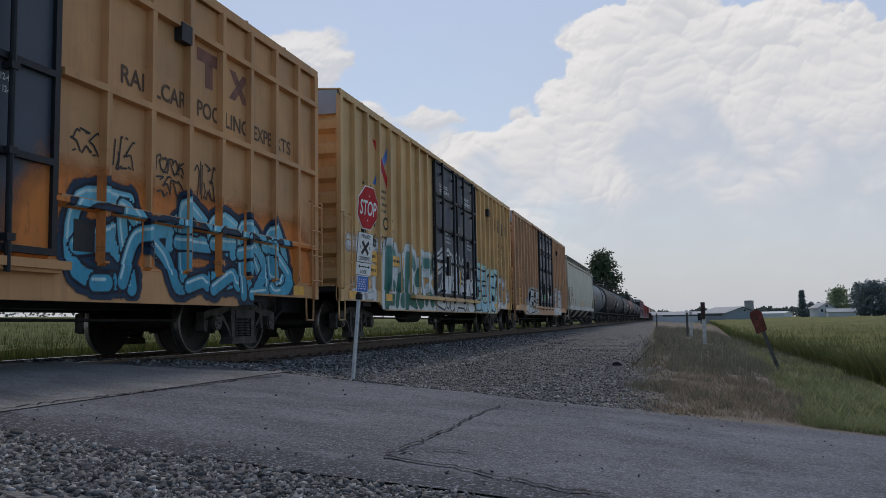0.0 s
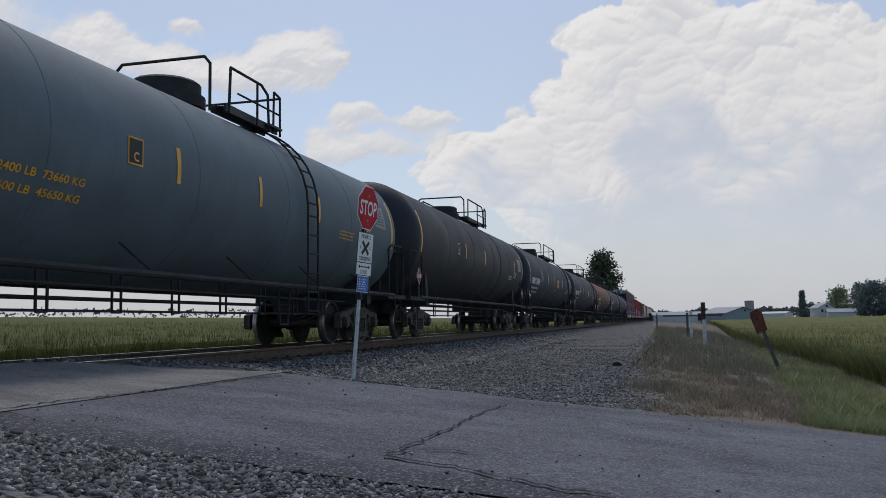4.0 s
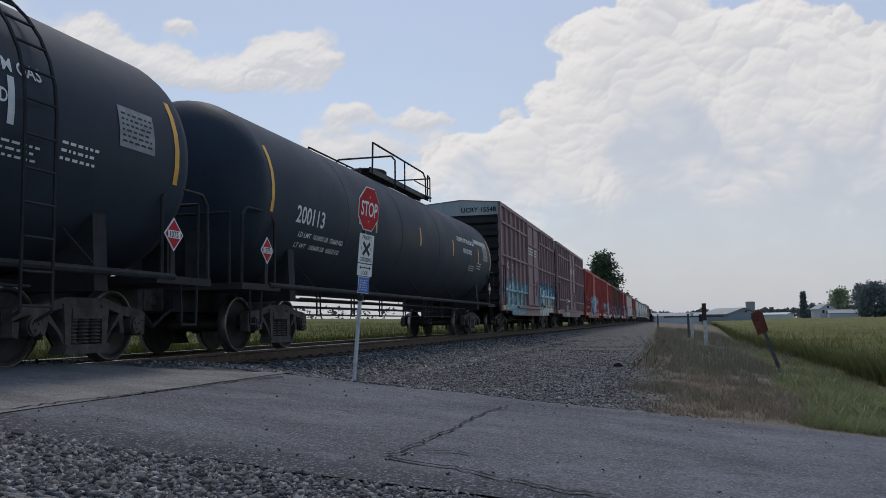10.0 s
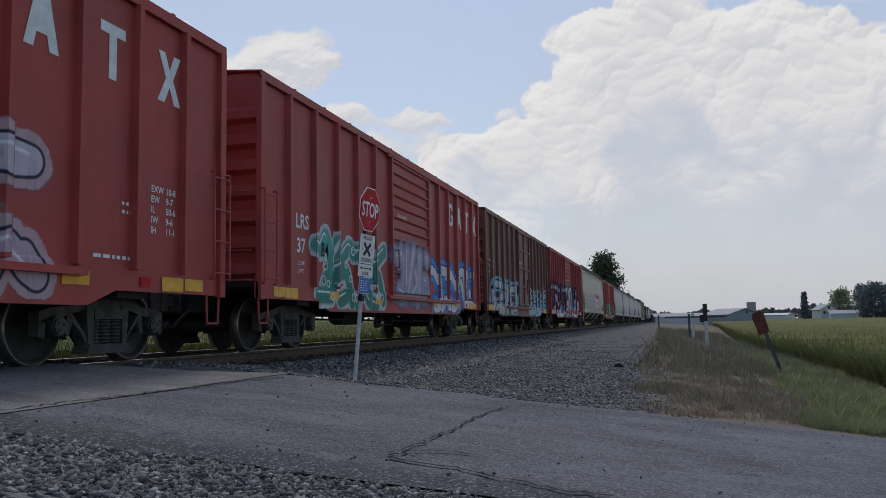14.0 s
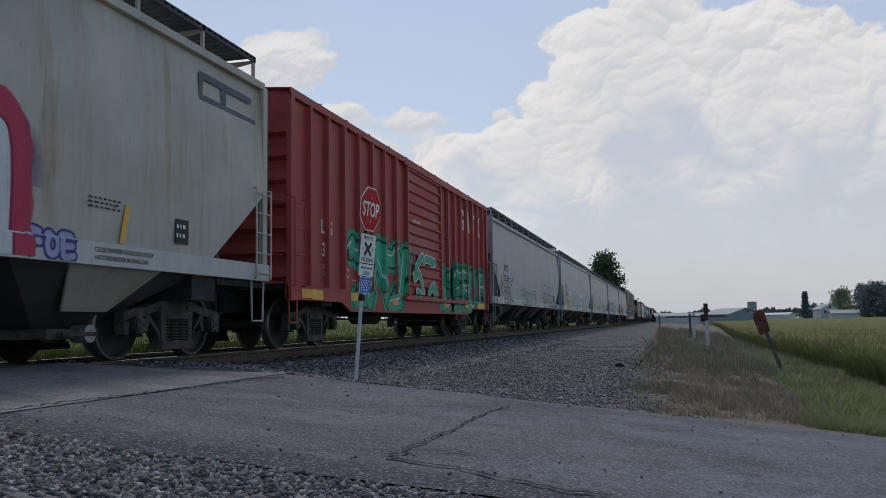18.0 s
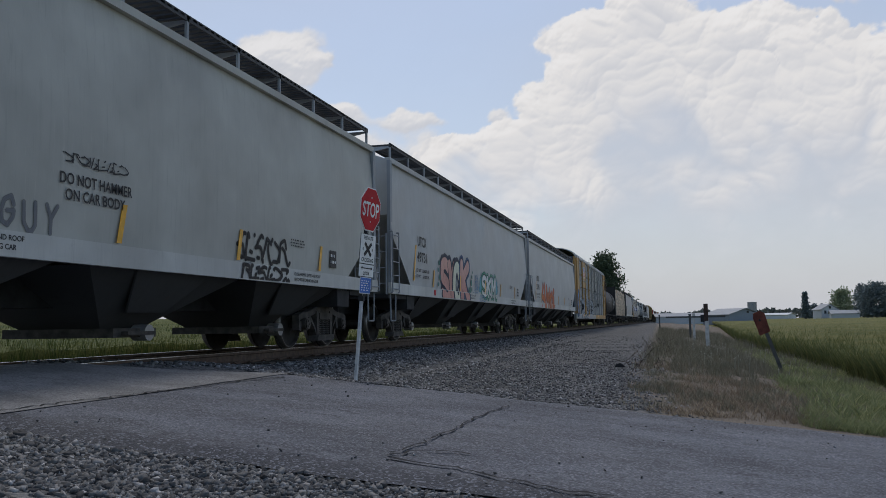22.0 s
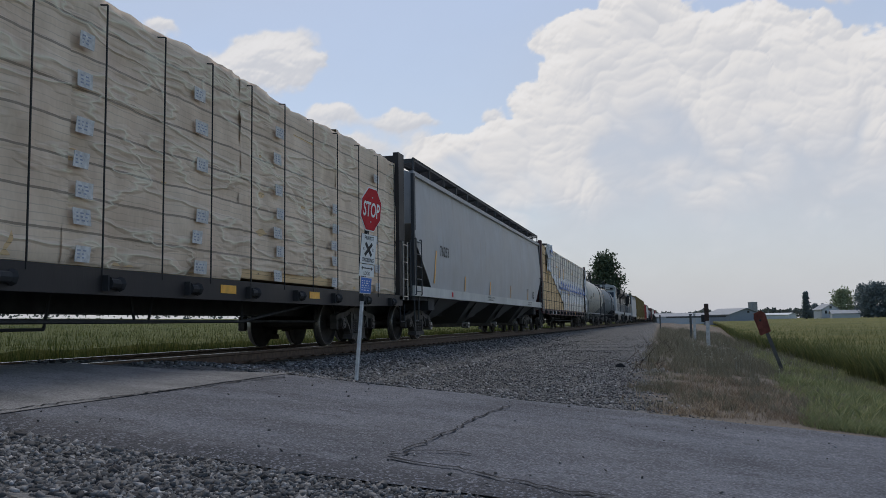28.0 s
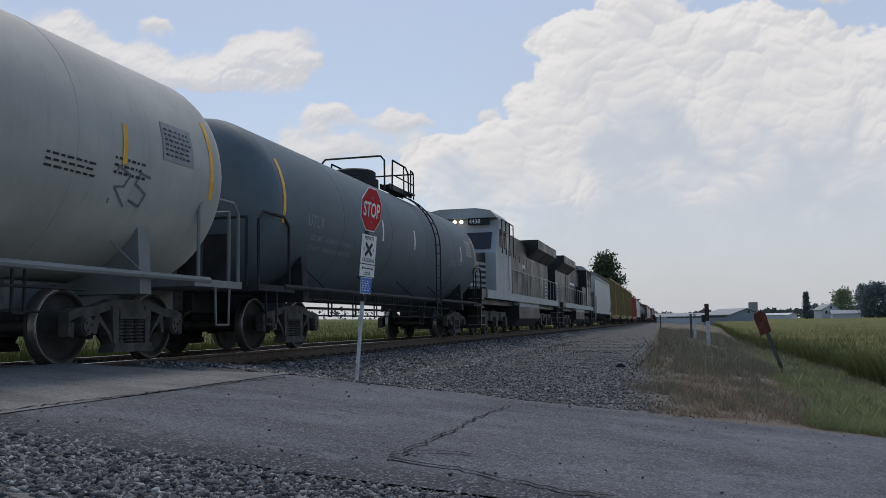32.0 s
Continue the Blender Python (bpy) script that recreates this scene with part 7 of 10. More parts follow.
maroon = paint("dark_maroon_boxcar_paint", (0.32, 0.19, 0.198), 0.2, 0.35)
maroon2 = paint("maroon_boxcar_paint", (0.33, 0.195, 0.203), 0.2, 0.35)
DARK = paint("black_end_paint", (0.02, 0.018, 0.018), 0.2, 0.3)
for left, right, mat, num, seed in ((211.15, 227.05, maroon, "15548", 120), (228.3, 244.15, maroon2, "15568", 130)):
    u = boxcar(left, right, mat, "dark maroon high boxcar with raised ribs and girts, pale end panel", ribs=5, girts=(1.7, 3.04, 4.33), door=(-1.7, 1.95, "panel"), end_mat=DARK, end_panel=grey_end, ladder_mat=UNDER)
    h = (right - left) / 2
    write(u, "UC", -h + 1.4, 2.6, 0.36, WHITE)
    write(u, "RY", -h + 2.45, 2.6, 0.36, WHITE)
    write(u, num[:2], -h + 1.4, 2.2, 0.36, WHITE)
    write(u, num[2:4], -h + 2.45, 2.2, 0.36, WHITE)
    write(u, num[4:], -h + 3.47, 2.2, 0.36, WHITE)
    write_end(u, "UCRY " + num, 0.0, 4.72, 0.26, BLACK, -h - 0.0)
    for i, (a, b) in enumerate((("EXH", "17-0"), ("EXW", "10-6"), ("EW", "9-7"), ("IL", "50-6"), ("IW", "9-6"), ("CU.FT.", "6278"))):
        write(u, a, h - 2.62, 2.42 - i * 0.115, 0.12, WHITE)
        write(u, b, h - 2.27, 2.42 - i * 0.115, 0.12, WHITE)
    for i, (a, b) in enumerate((("EXH W", "5-2"), ("EXW H", "16-2"), ("EW H", "16-5"), ("EMPTY C.G.", "5-0"), ("FLOOR H", "3-8"))):
        write(u, a, h - 1.68, 2.42 - i * 0.115, 0.1, WHITE, wide=0.8)
        write(u, b, h - 1.26, 2.42 - i * 0.115, 0.1, WHITE, wide=0.8)
    if num != "15548":
        bars(u, h - 4.3, h - 3.7, 1.35, 1.6, 3, WHITE, seed=seed + 1)
    patch(u, "reflector", h - 3.3, h - 3.16, 1.2, 1.64, YELLOW, 1.512)
    patch(u, "reflector", h - 1.2, h - 1.06, 1.2, 1.64, YELLOW, 1.512)
    bars(u, -1.2, 1.2, 3.5, 3.9, 3, WHITE, 1.566, seed=seed + 2)
    u_skin = skin(right - left, 5, (-1.7, 1.95, "panel"), (1.7, 3.04, 4.33))
    if num == "15548":
        U1 = u
    else:
        U2 = u

REDS = (0.46, 0.075, 0.06)


def lease_car(left, right, mat, label, num=None, H=4.5, door=(-1.45, 1.75, "slide"), seed=0, big=True, end="LRS ", marks=(3.13, 6.62), ribs=5, over=0.0):
    c = boxcar(left, right, mat, label, H=H, sill=0.84, ribs=ribs, over=over, door=door, end_mat=mat)
    h = (right - left) / 2
    if big:
        # four tall white marks high on the side
        for i, y in enumerate(np.linspace(marks[0], marks[1], 4)):
            z0, z1 = 3.32, 3.98
            outline = [[(y + 0.24, z1 - 0.2), (y + 0.24, z1 - 0.08), (y + 0.16, z1), (y - 0.16, z1), (y - 0.24, z1 - 0.08), (y - 0.24, z0 + 0.08), (y - 0.16, z0), (y + 0.16, z0), (y + 0.24, z0 + 0.08), (y + 0.24, z0 + 0.34), (y + 0.02, z0 + 0.34), (y + 0.02, z0 + 0.24), (y + 0.1, z0 + 0.24), (y + 0.1, z0 + 0.12), (y - 0.1, z0 + 0.12), (y - 0.1, z1 - 0.12), (y + 0.1, z1 - 0.12), (y + 0.1, z1 - 0.2)],
                       [(y - 0.26, z0), (y - 0.12, z0), (y - 0.08, z0 + 0.17), (y + 0.08, z0 + 0.17), (y + 0.12, z0), (y + 0.26, z0), (y + 0.09, z1), (y - 0.09, z1)],
                       [(y - 0.07, z0), (y + 0.07, z0), (y + 0.07, z1 - 0.13), (y + 0.23, z1 - 0.13), (y + 0.23, z1), (y - 0.23, z1), (y - 0.23, z1 - 0.13), (y - 0.07, z1 - 0.13)],
                       [(y - 0.26, z0), (y - 0.11, z0), (y, z0 + 0.22), (y + 0.11, z0), (y + 0.26, z0), (y + 0.08, z0 + 0.33), (y + 0.25, z1), (y + 0.1, z1), (y, z1 - 0.22), (y - 0.1, z1), (y - 0.25, z1), (y - 0.08, z0 + 0.33)]][i]
            part("white_mark", M().prism(outline, "x", 1.504, 1.508), WHITE, c, "tall white painted mark")
    if num:
        write(c, "LRS", -h + 1.42, 2.13, 0.36, WHITE)
        write(c, num[:2], -h + 1.46, 1.7, 0.36, WHITE)
        write(c, num[2:], -h + 2.52, 1.7, 0.36, WHITE)
        write_end(c, end + num, -0.1, H - 0.32, 0.27, WHITE, -h - 0.0)
        fit_write(c, "LD LMT", -h + 1.5, -h + 1.8, 1.48, 0.1, WHITE)
        fit_write(c, "157900", -h + 2.55, -h + 2.85, 1.48, 0.1, WHITE)
        fit_write(c, "LT WT", -h + 1.5, -h + 1.75, 1.34, 0.1, WHITE)
        fit_write(c, "62100", -h + 2.55, -h + 2.8, 1.34, 0.1, WHITE)
    patch(c, "reflector", h - 1.5, h - 1.02, 0.88, 1.06, YELLOW, 1.53, label="yellow reflector")
    patch(c, "reflector", -h + 0.95, -h + 1.45, 0.88, 1.06, YELLOW, 1.53, label="yellow reflector")
    patch(c, "reflector", -2.5, -2.05, 0.86, 0.98, YELLOW, 1.53, label="yellow reflector")
    patch(c, "reflector", 2.2, 2.6, 0.86, 0.98, YELLOW, 1.53, label="yellow reflector")
    patch(c, "notice", h - 1.95, h - 1.75, 0.92, 1.04, RED, 1.53, label="small red notice")
    fit_write(c, "SECURITY DEVICE ONLY", door[0] + 0.4, door[0] + 1.15, 2.95, 0.09, WHITE, 1.592 if door[2] == "slide" else 1.566)
    bars(c, -h + 3.0, -h + 3.5, 1.15, 1.35, 3, WHITE, seed=seed)
    for i, (a, b) in enumerate((("EXW", "10-8"), ("EW", "9-7"), ("IL", "50-6"), ("IW", "9-6"), ("IH", "11-1"))):
        at = h - {5: 1.72, 6: 1.36, 7: 1.5}[ribs]
        write(c, a, at, 2.12 - i * 0.13, 0.12, WHITE)
        write(c, b, at + 0.32, 2.12 - i * 0.13, 0.12, WHITE)
    bars(c, h - 2.3, h - 1.9, 1.75, 1.95, 2, WHITE, seed=seed + 2)
    bars(c, h - 2.8, h - 1.9, 1.2, 1.3, 1, WHITE, seed=seed + 3)
    return c


v1 = paint("red_boxcar_paint", REDS, 0.15, 0.3)
V1 = lease_car(245.8, 261.75, v1, "red boxcar with sliding door, white marks and pale blue graffiti", "3804", seed=140)
r_skin = skin(15.93, 5, (-1.45, 1.75, "slide"))
v2 = paint("red_boxcar_paint_two", (0.45, 0.08, 0.065), 0.15, 0.3)
V2 = lease_car(262.85, 278.75, v2, "red boxcar with sliding door and colourful graffiti with blue tops", "3784", seed=150, marks=(4.34, 7.46))
v3 = paint("brown_boxcar_paint", (0.2, 0.085, 0.065), 0.25, 0.4)
V3 = lease_car(279.85, 295.5, v3, "dark brown boxcar with white and blue graffiti", None, big=False, door=(-1.3, 1.6, "panel"), seed=160)
bars(V3, -7.0, -6.2, 2.2, 2.8, 3, WHITE, seed=5)
d_skin = skin(15.65, 5, (-1.3, 1.6, "panel"))
v4 = paint("deep_red_boxcar_paint", (0.37, 0.06, 0.055), 0.15, 0.3)
V4 = lease_car(296.7, 313.6, v4, "deep red boxcar with sharp blue and white graffiti", None, seed=170, door=(-1.9, 1.7, "slide"), marks=(4.27, 7.36), ribs=6, over=0.45)
w_skin = skin(16.9, 6, (-1.9, 1.7, "slide"), over=0.45)
hop_rust = paint("rusty_pale_grey_hopper_paint", (0.52, 0.48, 0.4), 0.25, 0.5, 0.5, grime=(0.26, 0.18, 0.1), runs=0.75)
H1 = hopper(314.5, 334.75, hop_rust, "pale grey covered hopper streaked with rust, with pink graffiti", white_sill, pale_bays=True, end_mat=paint("grey_end_sheet", (0.22, 0.23, 0.24), 0.2, 0.4))
hopper_marks(H1, 10.1, 180, "GPLX", "77671")
v5 = paint("bright_red_boxcar_paint", (0.44, 0.07, 0.055), 0.15, 0.3)
V5 = lease_car(335.6, 351.65, v5, "red boxcar with sliding door and green graffiti", "3776", seed=190, marks=(4.53, 6.83), ribs=7)
v_skin = skin(16.05, 7, (-1.45, 1.75, "slide"))
JADE, DJADE = spray("jade", (0.035, 0.26, 0.15)), spray("deep_green", (0.012, 0.08, 0.05))

hop_grey = paint("cool_grey_hopper_paint", (0.46, 0.45, 0.44), 0.12, 0.3, 0.5, grime=(0.25, 0.2, 0.13), runs=0.3)
hop_grey2 = paint("light_grey_hopper_paint", (0.5, 0.495, 0.475), 0.05, 0.1, 0.5)
hop_warm = paint("warm_grey_hopper_paint", (0.5, 0.485, 0.43), 0.05, 0.1, 0.5)
grey_post = paint("grey_post_paint", (0.33, 0.35, 0.37), 0.1, 0.2)
INKS = {"black": BLACK, "white": WHITE, "orange": plain("orange_spray", (0.5, 0.13, 0.03), 0.6), "pink": plain("pink_spray", (0.55, 0.28, 0.24), 0.6), "teal": plain("teal_spray", (0.05, 0.25, 0.18), 0.6), "sky": plain("sky_blue_spray", (0.15, 0.4, 0.6), 0.6), "cream": plain("cream_spray", (0.6, 0.5, 0.22), 0.6), "magenta": plain("magenta_spray", (0.4, 0.05, 0.13), 0.6), "violet": plain("violet_spray", (0.13, 0.1, 0.4), 0.6), "grey": plain("grey_spray", (0.16, 0.17, 0.19), 0.7)}


H2 = hopper(352.5, 371.65, hop_grey, "cool grey covered hopper with black outlined graffiti along the bottom", white_sill, post_mat=grey_post)
hopper_marks(H2, 9.5, 200, "UTCX", "59310")
H3 = hopper(372.6, 391.75, hop_grey2, "light grey covered hopper with pale yellow and blue graffiti", white_sill, post_mat=grey_post)
hopper_marks(H3, 9.5, 210, "UTCX", "47881")
H4 = hopper(392.5, 411.6, hop_warm, "clean warm grey covered hopper with a few tags", white_sill, post_mat=grey_post)
hopper_marks(H4, 9.5, 220, "UTCX", "1975")
H5 = hopper(412.5, 431.8, hop_grey2, "light grey covered hopper with pink and blue graffiti", white_sill, post_mat=grey_post)
hopper_marks(H5, 9.6, 230, "UTCX", "49731")
H6 = hopper(432.45, 451.9, hop_grey2, "light grey covered hopper with large orange graffiti", white_sill, post_mat=grey_post)
hopper_marks(H6, 9.7, 240, "UTCX", "52193")


# ---- graffiti and large marks ----
FADED = plain("faded_dark_lettering", (0.13, 0.075, 0.045), 0.7, 0, 0.3)
FADEDMARK = plain("faded_maroon_mark", (0.24, 0.1, 0.07), 0.7, 0, 0.3)
NAVYC, WHITEC, PALEC, BLACKC = (0.012, 0.02, 0.045), (0.66, 0.66, 0.65), (0.42, 0.66, 0.74), (0.012, 0.012, 0.014)
a_skin = skin(18.85, 7, (-2.6, 2.5, "plug"), (1.79, 3.15, 4.43))
fog(A, 2.75, 8.4, 1.3, 2.15, a_skin, (0.5, 0.16, 0.035), "orange sprayed fade")
mural(A, [one for text, y0, y1, k in (("E", 2.95, 4.0, 3), ("M", 3.85, 5.0, 4), ("P", 4.95, 5.85, 5), ("S", 5.75, 6.75, 6), ("R", 6.6, 7.5, 7), ("O", 7.45, 8.3, 8)) for one in letter_lines(text, y0, y1, 0.98, 1.9, k, 0.09, -0.2) + letter_lines(1, y0 + 0.1, y1, 0.95, 1.6, k + 40, 0.1, -0.2)], a_skin, 0.095, (0.05, 0.28, 0.4), (0.01, 0.014, 0.03), 0.038, (0.17, 0.46, 0.56), (0.01, 0.03, 0.06), 0.06, PALEC, "blue flowing sprayed letters", 0.008, 5)
for y0, y1, z0, z1, n, k in ((2.84, 3.3, 2.35, 2.58, 3, 1), (3.54, 3.96, 2.3, 2.65, 3, 2), (4.43, 5.07, 2.4, 2.58, 5, 3), (4.45, 5.05, 2.12, 2.32, 4, 4), (5.35, 5.86, 2.2, 2.65, 4, 5)):
    tag(A, y0, y1, z0, z1, n, k, BLACK, None, 0.022)
for text, y0, y1 in (("RAI", 3.66, 4.14), ("LCAR", 4.36, 5.1), ("POO", 5.36, 6.0), ("LING", 6.13, 6.85), ("EXPE", 7.01, 7.65), ("RTS", 7.78, 8.38)):
    fit_write(A, text, y0, y1, 3.33, 0.32, FADED)
part("faded_mark", M().prism([(5.36, 4.3), (6.0, 4.3), (6.0, 4.12), (5.78, 4.12), (5.78, 3.78), (5.58, 3.78), (5.58, 4.12), (5.36, 4.12)], "x", 1.5025, 1.5045), FADEDMARK, A, "faded angular mark")
for a, b in ((6.26, 6.67), (6.67, 6.26)):
    part("faded_mark", M().prism([(a, 3.8), (a + 0.18, 3.8), (b + 0.18, 4.24), (b, 4.24)], "x", 1.5025 if a < b else 1.5047, 1.5045 if a < b else 1.506), FADEDMARK, A, "faded slanted bar")

b_skin = skin(18.85, 8, (-2.35, 2.75, "plug"))
mural(B, letter_lines(4, -2.2, 2.4, 1.0, 2.15, 55, 0.07, -0.1), b_skin, 0.17, WHITEC, BLACKC, 0.05, (0.5, 0.5, 0.5), (0.42, 0.42, 0.42), 0.1, None, "white sprayed letters over the doors", 0.006, 1)
mural(B, letter_lines("BEA", 2.95, 5.6, 0.95, 1.95, 56, 0.06, -0.1) + letter_lines(1, 5.5, 6.25, 0.95, 1.95, 5), b_skin, 0.15, (0.3, 0.5, 0.56), NAVYC, 0.055, (0.42, 0.62, 0.66), (0.42, 0.6, 0.52), 0.16, (0.72, 0.78, 0.8), "light blue sprayed letters on mint", 0.006, 2)
mural(B, letter_lines(3, 6.6, 8.6, 1.0, 1.9, 57, 0.1, 0.0), b_skin, 0.09, (0.6, 0.58, 0.56), (0.35, 0.3, 0.3), 0.02, None, (0.5, 0.42, 0.38), 0.06, None, "white sprayed letters", 0.006, 3, blur=0.05)
mural(B, letter_lines(5, -6.5, -2.5, 0.95, 1.95, 54, 0.08, -0.1), b_skin, 0.14, (0.02, 0.11, 0.08), WHITEC, 0.05, (0.12, 0.25, 0.22), (0.5, 0.53, 0.52), 0.14, None, "dark green sprayed letters with white edges", 0.006, 4)
mural(B, letter_lines(2, -8.9, -7.0, 0.95, 2.1, 53, 0.1, 0.0), b_skin, 0.07, WHITEC, (0.4, 0.4, 0.4), 0.02, None, (0.5, 0.5, 0.49), 0.05, None, "white sprayed letters", 0.006, 5, blur=0.06)
em = part("emblem", M().prism([(6.36, 3.82), (8.5, 3.72), (8.58, 4.2), (6.36, 4.28)], "x", 1.5025, 1.506), plain("dark_emblem", (0.05, 0.045, 0.04), 0.6), B, "dark band with three pale striped forms")
for k in range(3):
    y = 6.5 + k * 0.68
    part("emblem_form", M().prism([(y, 3.86), (y + 0.16, 3.86), (y + 0.24, 4.04), (y + 0.5, 4.04), (y + 0.5, 4.18), (y + 0.02, 4.18), (y + 0.02, 4.04), (y + 0.1, 4.04)], "x", 1.508, 1.51), plain("pale_emblem_form", (0.5, 0.46, 0.4), 0.6), em)
fit_write(B, "Railcar Pooling", 6.48, 8.43, 3.24, 0.3, FADED)
fit_write(B, "Experts", 7.0, 8.05, 2.9, 0.3, FADED)
bars(B, 7.05, 8.0, 2.55, 2.8, 1, FADED, 1.506, seed=2)
for car, y0, mats in ((B, -7.35, (BLUE, RED)), (C, 5.4, (FADEDMARK, FADEDMARK))):
    z0, z1, wd = (3.5, 4.5, 1.3) if car is B else (3.95, 4.4, 1.5)
    part("crossed_bar", M().prism([(y0, z0), (y0 + 0.28, z0), (y0 + wd, z1), (y0 + wd - 0.28, z1)], "x", 1.5025, 1.504), mats[0], car, "faded slanted bar")
    part("crossed_bar", M().prism([(y0 + wd - 0.28, z0), (y0 + wd, z0), (y0 + 0.28, z1), (y0, z1)], "x", 1.5045, 1.506), mats[1], car, "faded slanted bar")
c_skin = skin(18.75, 8, (-2.1, 2.75, "plug"))
for text, y0, y1 in (("Railcar", 3.97, 5.25), ("Pooling", 5.48, 6.79), ("Experts", 7.05, 8.28)):
    fit_write(C, text, y0, y1, 3.42, 0.34, FADED)
mural(C, letter_lines("PE", 3.7, 5.6, 0.98, 1.85, 59, 0.06, -0.1) + letter_lines(2, 5.6, 6.8, 0.95, 1.8, 8), c_skin, 0.13, (0.55, 0.55, 0.53), (0.3, 0.27, 0.24), 0.03, (0.62, 0.62, 0.6), (0.48, 0.47, 0.44), 0.18, None, "white sprayed letters", 0.006, 6, blur=0.05)
mural(C, letter_lines(4, -6.2, -2.6, 0.95, 1.75, 58, 0.08, -0.1), c_skin, 0.13, (0.45, 0.45, 0.44), BLACKC, 0.05, (0.6, 0.6, 0.58), (0.4, 0.38, 0.35), 0.1, None, "silver sprayed letters", 0.006, 7)
tag(C, -2.0, -0.9, 1.1, 1.5, 3, 60, WHITE, None, 0.035, 1.558)
tag(C, 0.9, 2.3, 1.1, 1.75, 4, 61, WHITE, None, 0.035, 1.558)

u_skin = skin(15.9, 5, (-1.7, 1.95, "panel"), (1.7, 3.04, 4.33))
fog(U1, 2.4, 7.2, 1.5, 2.25, u_skin, (0.05, 0.3, 0.42), "cyan sprayed fade")
mural(U1, letter_lines(1, 2.5, 3.5, 0.9, 2.0, 3) + letter_lines("S", 3.6, 4.7, 0.9, 1.95, 4) + letter_lines("N", 4.7, 5.7, 0.85, 1.85, 5) + letter_lines(2, 5.7, 7.2, 0.9, 1.7, 63), u_skin, 0.19, (0.46, 0.49, 0.4), (0.02, 0.06, 0.065), 0.04, (0.56, 0.58, 0.5), (0.05, 0.13, 0.13), 0.05, (0.7, 0.76, 0.74), "cream sprayed letters on blue", 0.006, 8)
mural(U1, letter_lines(6, -6.8, -2.0, 0.95, 1.85, 62, 0.1, -0.2), u_skin, 0.11, (0.14, 0.26, 0.28), (0.4, 0.5, 0.5), 0.03, (0.22, 0.4, 0.42), (0.12, 0.22, 0.24), 0.16, (0.55, 0.66, 0.66), "teal sprayed letters", 0.006, 9)
mural(U2, letter_lines(2, -3.3, -1.8, 0.9, 1.75, 64, 0.06, -0.1), skin(15.85, 5, (-1.7, 1.95, "panel"), (1.7, 3.04, 4.33)), 0.12, (0.4, 0.42, 0.36), (0.1, 0.16, 0.14), 0.03, (0.55, 0.57, 0.5), None, 0.1, None, "pale sprayed letters", 0.006, 10)

r_skin = skin(15.93, 5, (-1.45, 1.75, "slide"))
tag(V1, -7.4, -5.9, 0.95, 2.3, 2, 10, WHITE, r_skin, 0.04, label="white sprayed outlines")
tag(V1, -5.8, -3.6, 0.95, 2.3, 3, 11, WHITE, r_skin, 0.04, label="white sprayed outlines")
mural(V1, letter_lines(2, -3.3, -1.6, 0.9, 2.2, 65, 0.08, -0.1), r_skin, 0.16, (0.13, 0.36, 0.37), NAVYC, 0.05, (0.22, 0.48, 0.48), (0.16, 0.38, 0.4), 0.1, (0.55, 0.7, 0.72), "dull teal sprayed letters", 0.006, 11)
mural(V1, letter_lines(3, -1.2, 1.6, 1.15, 2.2, 66, 0.08, -0.1), r_skin, 0.14, (0.2, 0.36, 0.5), (0.03, 0.05, 0.09), 0.05, (0.32, 0.48, 0.62), (0.2, 0.36, 0.48), 0.14, (0.6, 0.68, 0.74), "ice blue sprayed letters on the door", 0.006, 12)
mural(V1, letter_lines(3, 1.95, 4.3, 0.9, 2.1, 67, 0.08, -0.05), r_skin, 0.14, (0.4, 0.3, 0.34), (0.03, 0.03, 0.06), 0.035, (0.46, 0.42, 0.46), (0.38, 0.26, 0.28), 0.1, (0.66, 0.68, 0.74), "lilac sprayed letters", 0.006, 13)
mural(V2, letter_lines(4, -5.7, -1.8, 0.9, 2.0, 68, 0.08, -0.15), r_skin, 0.15, (0.03, 0.17, 0.13), (0.36, 0.46, 0.42), 0.03, (0.08, 0.3, 0.26), (0.4, 0.42, 0.42), 0.06, (0.6, 0.72, 0.68), "dark green sprayed letters", 0.006, 14)
rnd = random.Random(9)
for k in range(22):
    y, z, r = rnd.uniform(-5.7, -1.9), rnd.uniform(0.95, 2.0), rnd.uniform(0.06, 0.11)
    ribbon(V2, "graffiti_ring", [[(y + r * math.cos(a), z + r * math.sin(a)) for a in np.linspace(0, 6.3, 11)]], 0.025, WHITE, 0.0125, surf=r_skin, label="white sprayed ring")
mural(V2, letter_lines(3, -1.2, 1.6, 1.15, 2.1, 69, 0.08, -0.05), r_skin, 0.1, (0.28, 0.24, 0.32), (0.4, 0.4, 0.44), 0.03, (0.4, 0.34, 0.4), (0.22, 0.2, 0.28), 0.16, (0.5, 0.5, 0.56), "faded violet sprayed letters on the door", 0.006, 15, blur=0.08)
mural(V2, letter_lines(5, 2.2, 7.1, 0.9, 1.9, 70, 0.06, -0.1), r_skin, 0.14, WHITEC, (0.03, 0.05, 0.09), 0.04, (0.56, 0.58, 0.6), (0.06, 0.2, 0.46), 0.16, None, "white sprayed letters with blue behind", 0.006, 16, blur=0.05)
d_skin = skin(15.65, 5, (-1.3, 1.6, "panel"))
mural(V3, letter_lines(5, -7.0, -1.5, 0.9, 1.85, 71, 0.08, -0.1), d_skin, 0.13, (0.4, 0.42, 0.44), BLACKC, 0.05, (0.58, 0.6, 0.6), (0.22, 0.36, 0.44), 0.12, None, "silver sprayed letters", 0.006, 17)
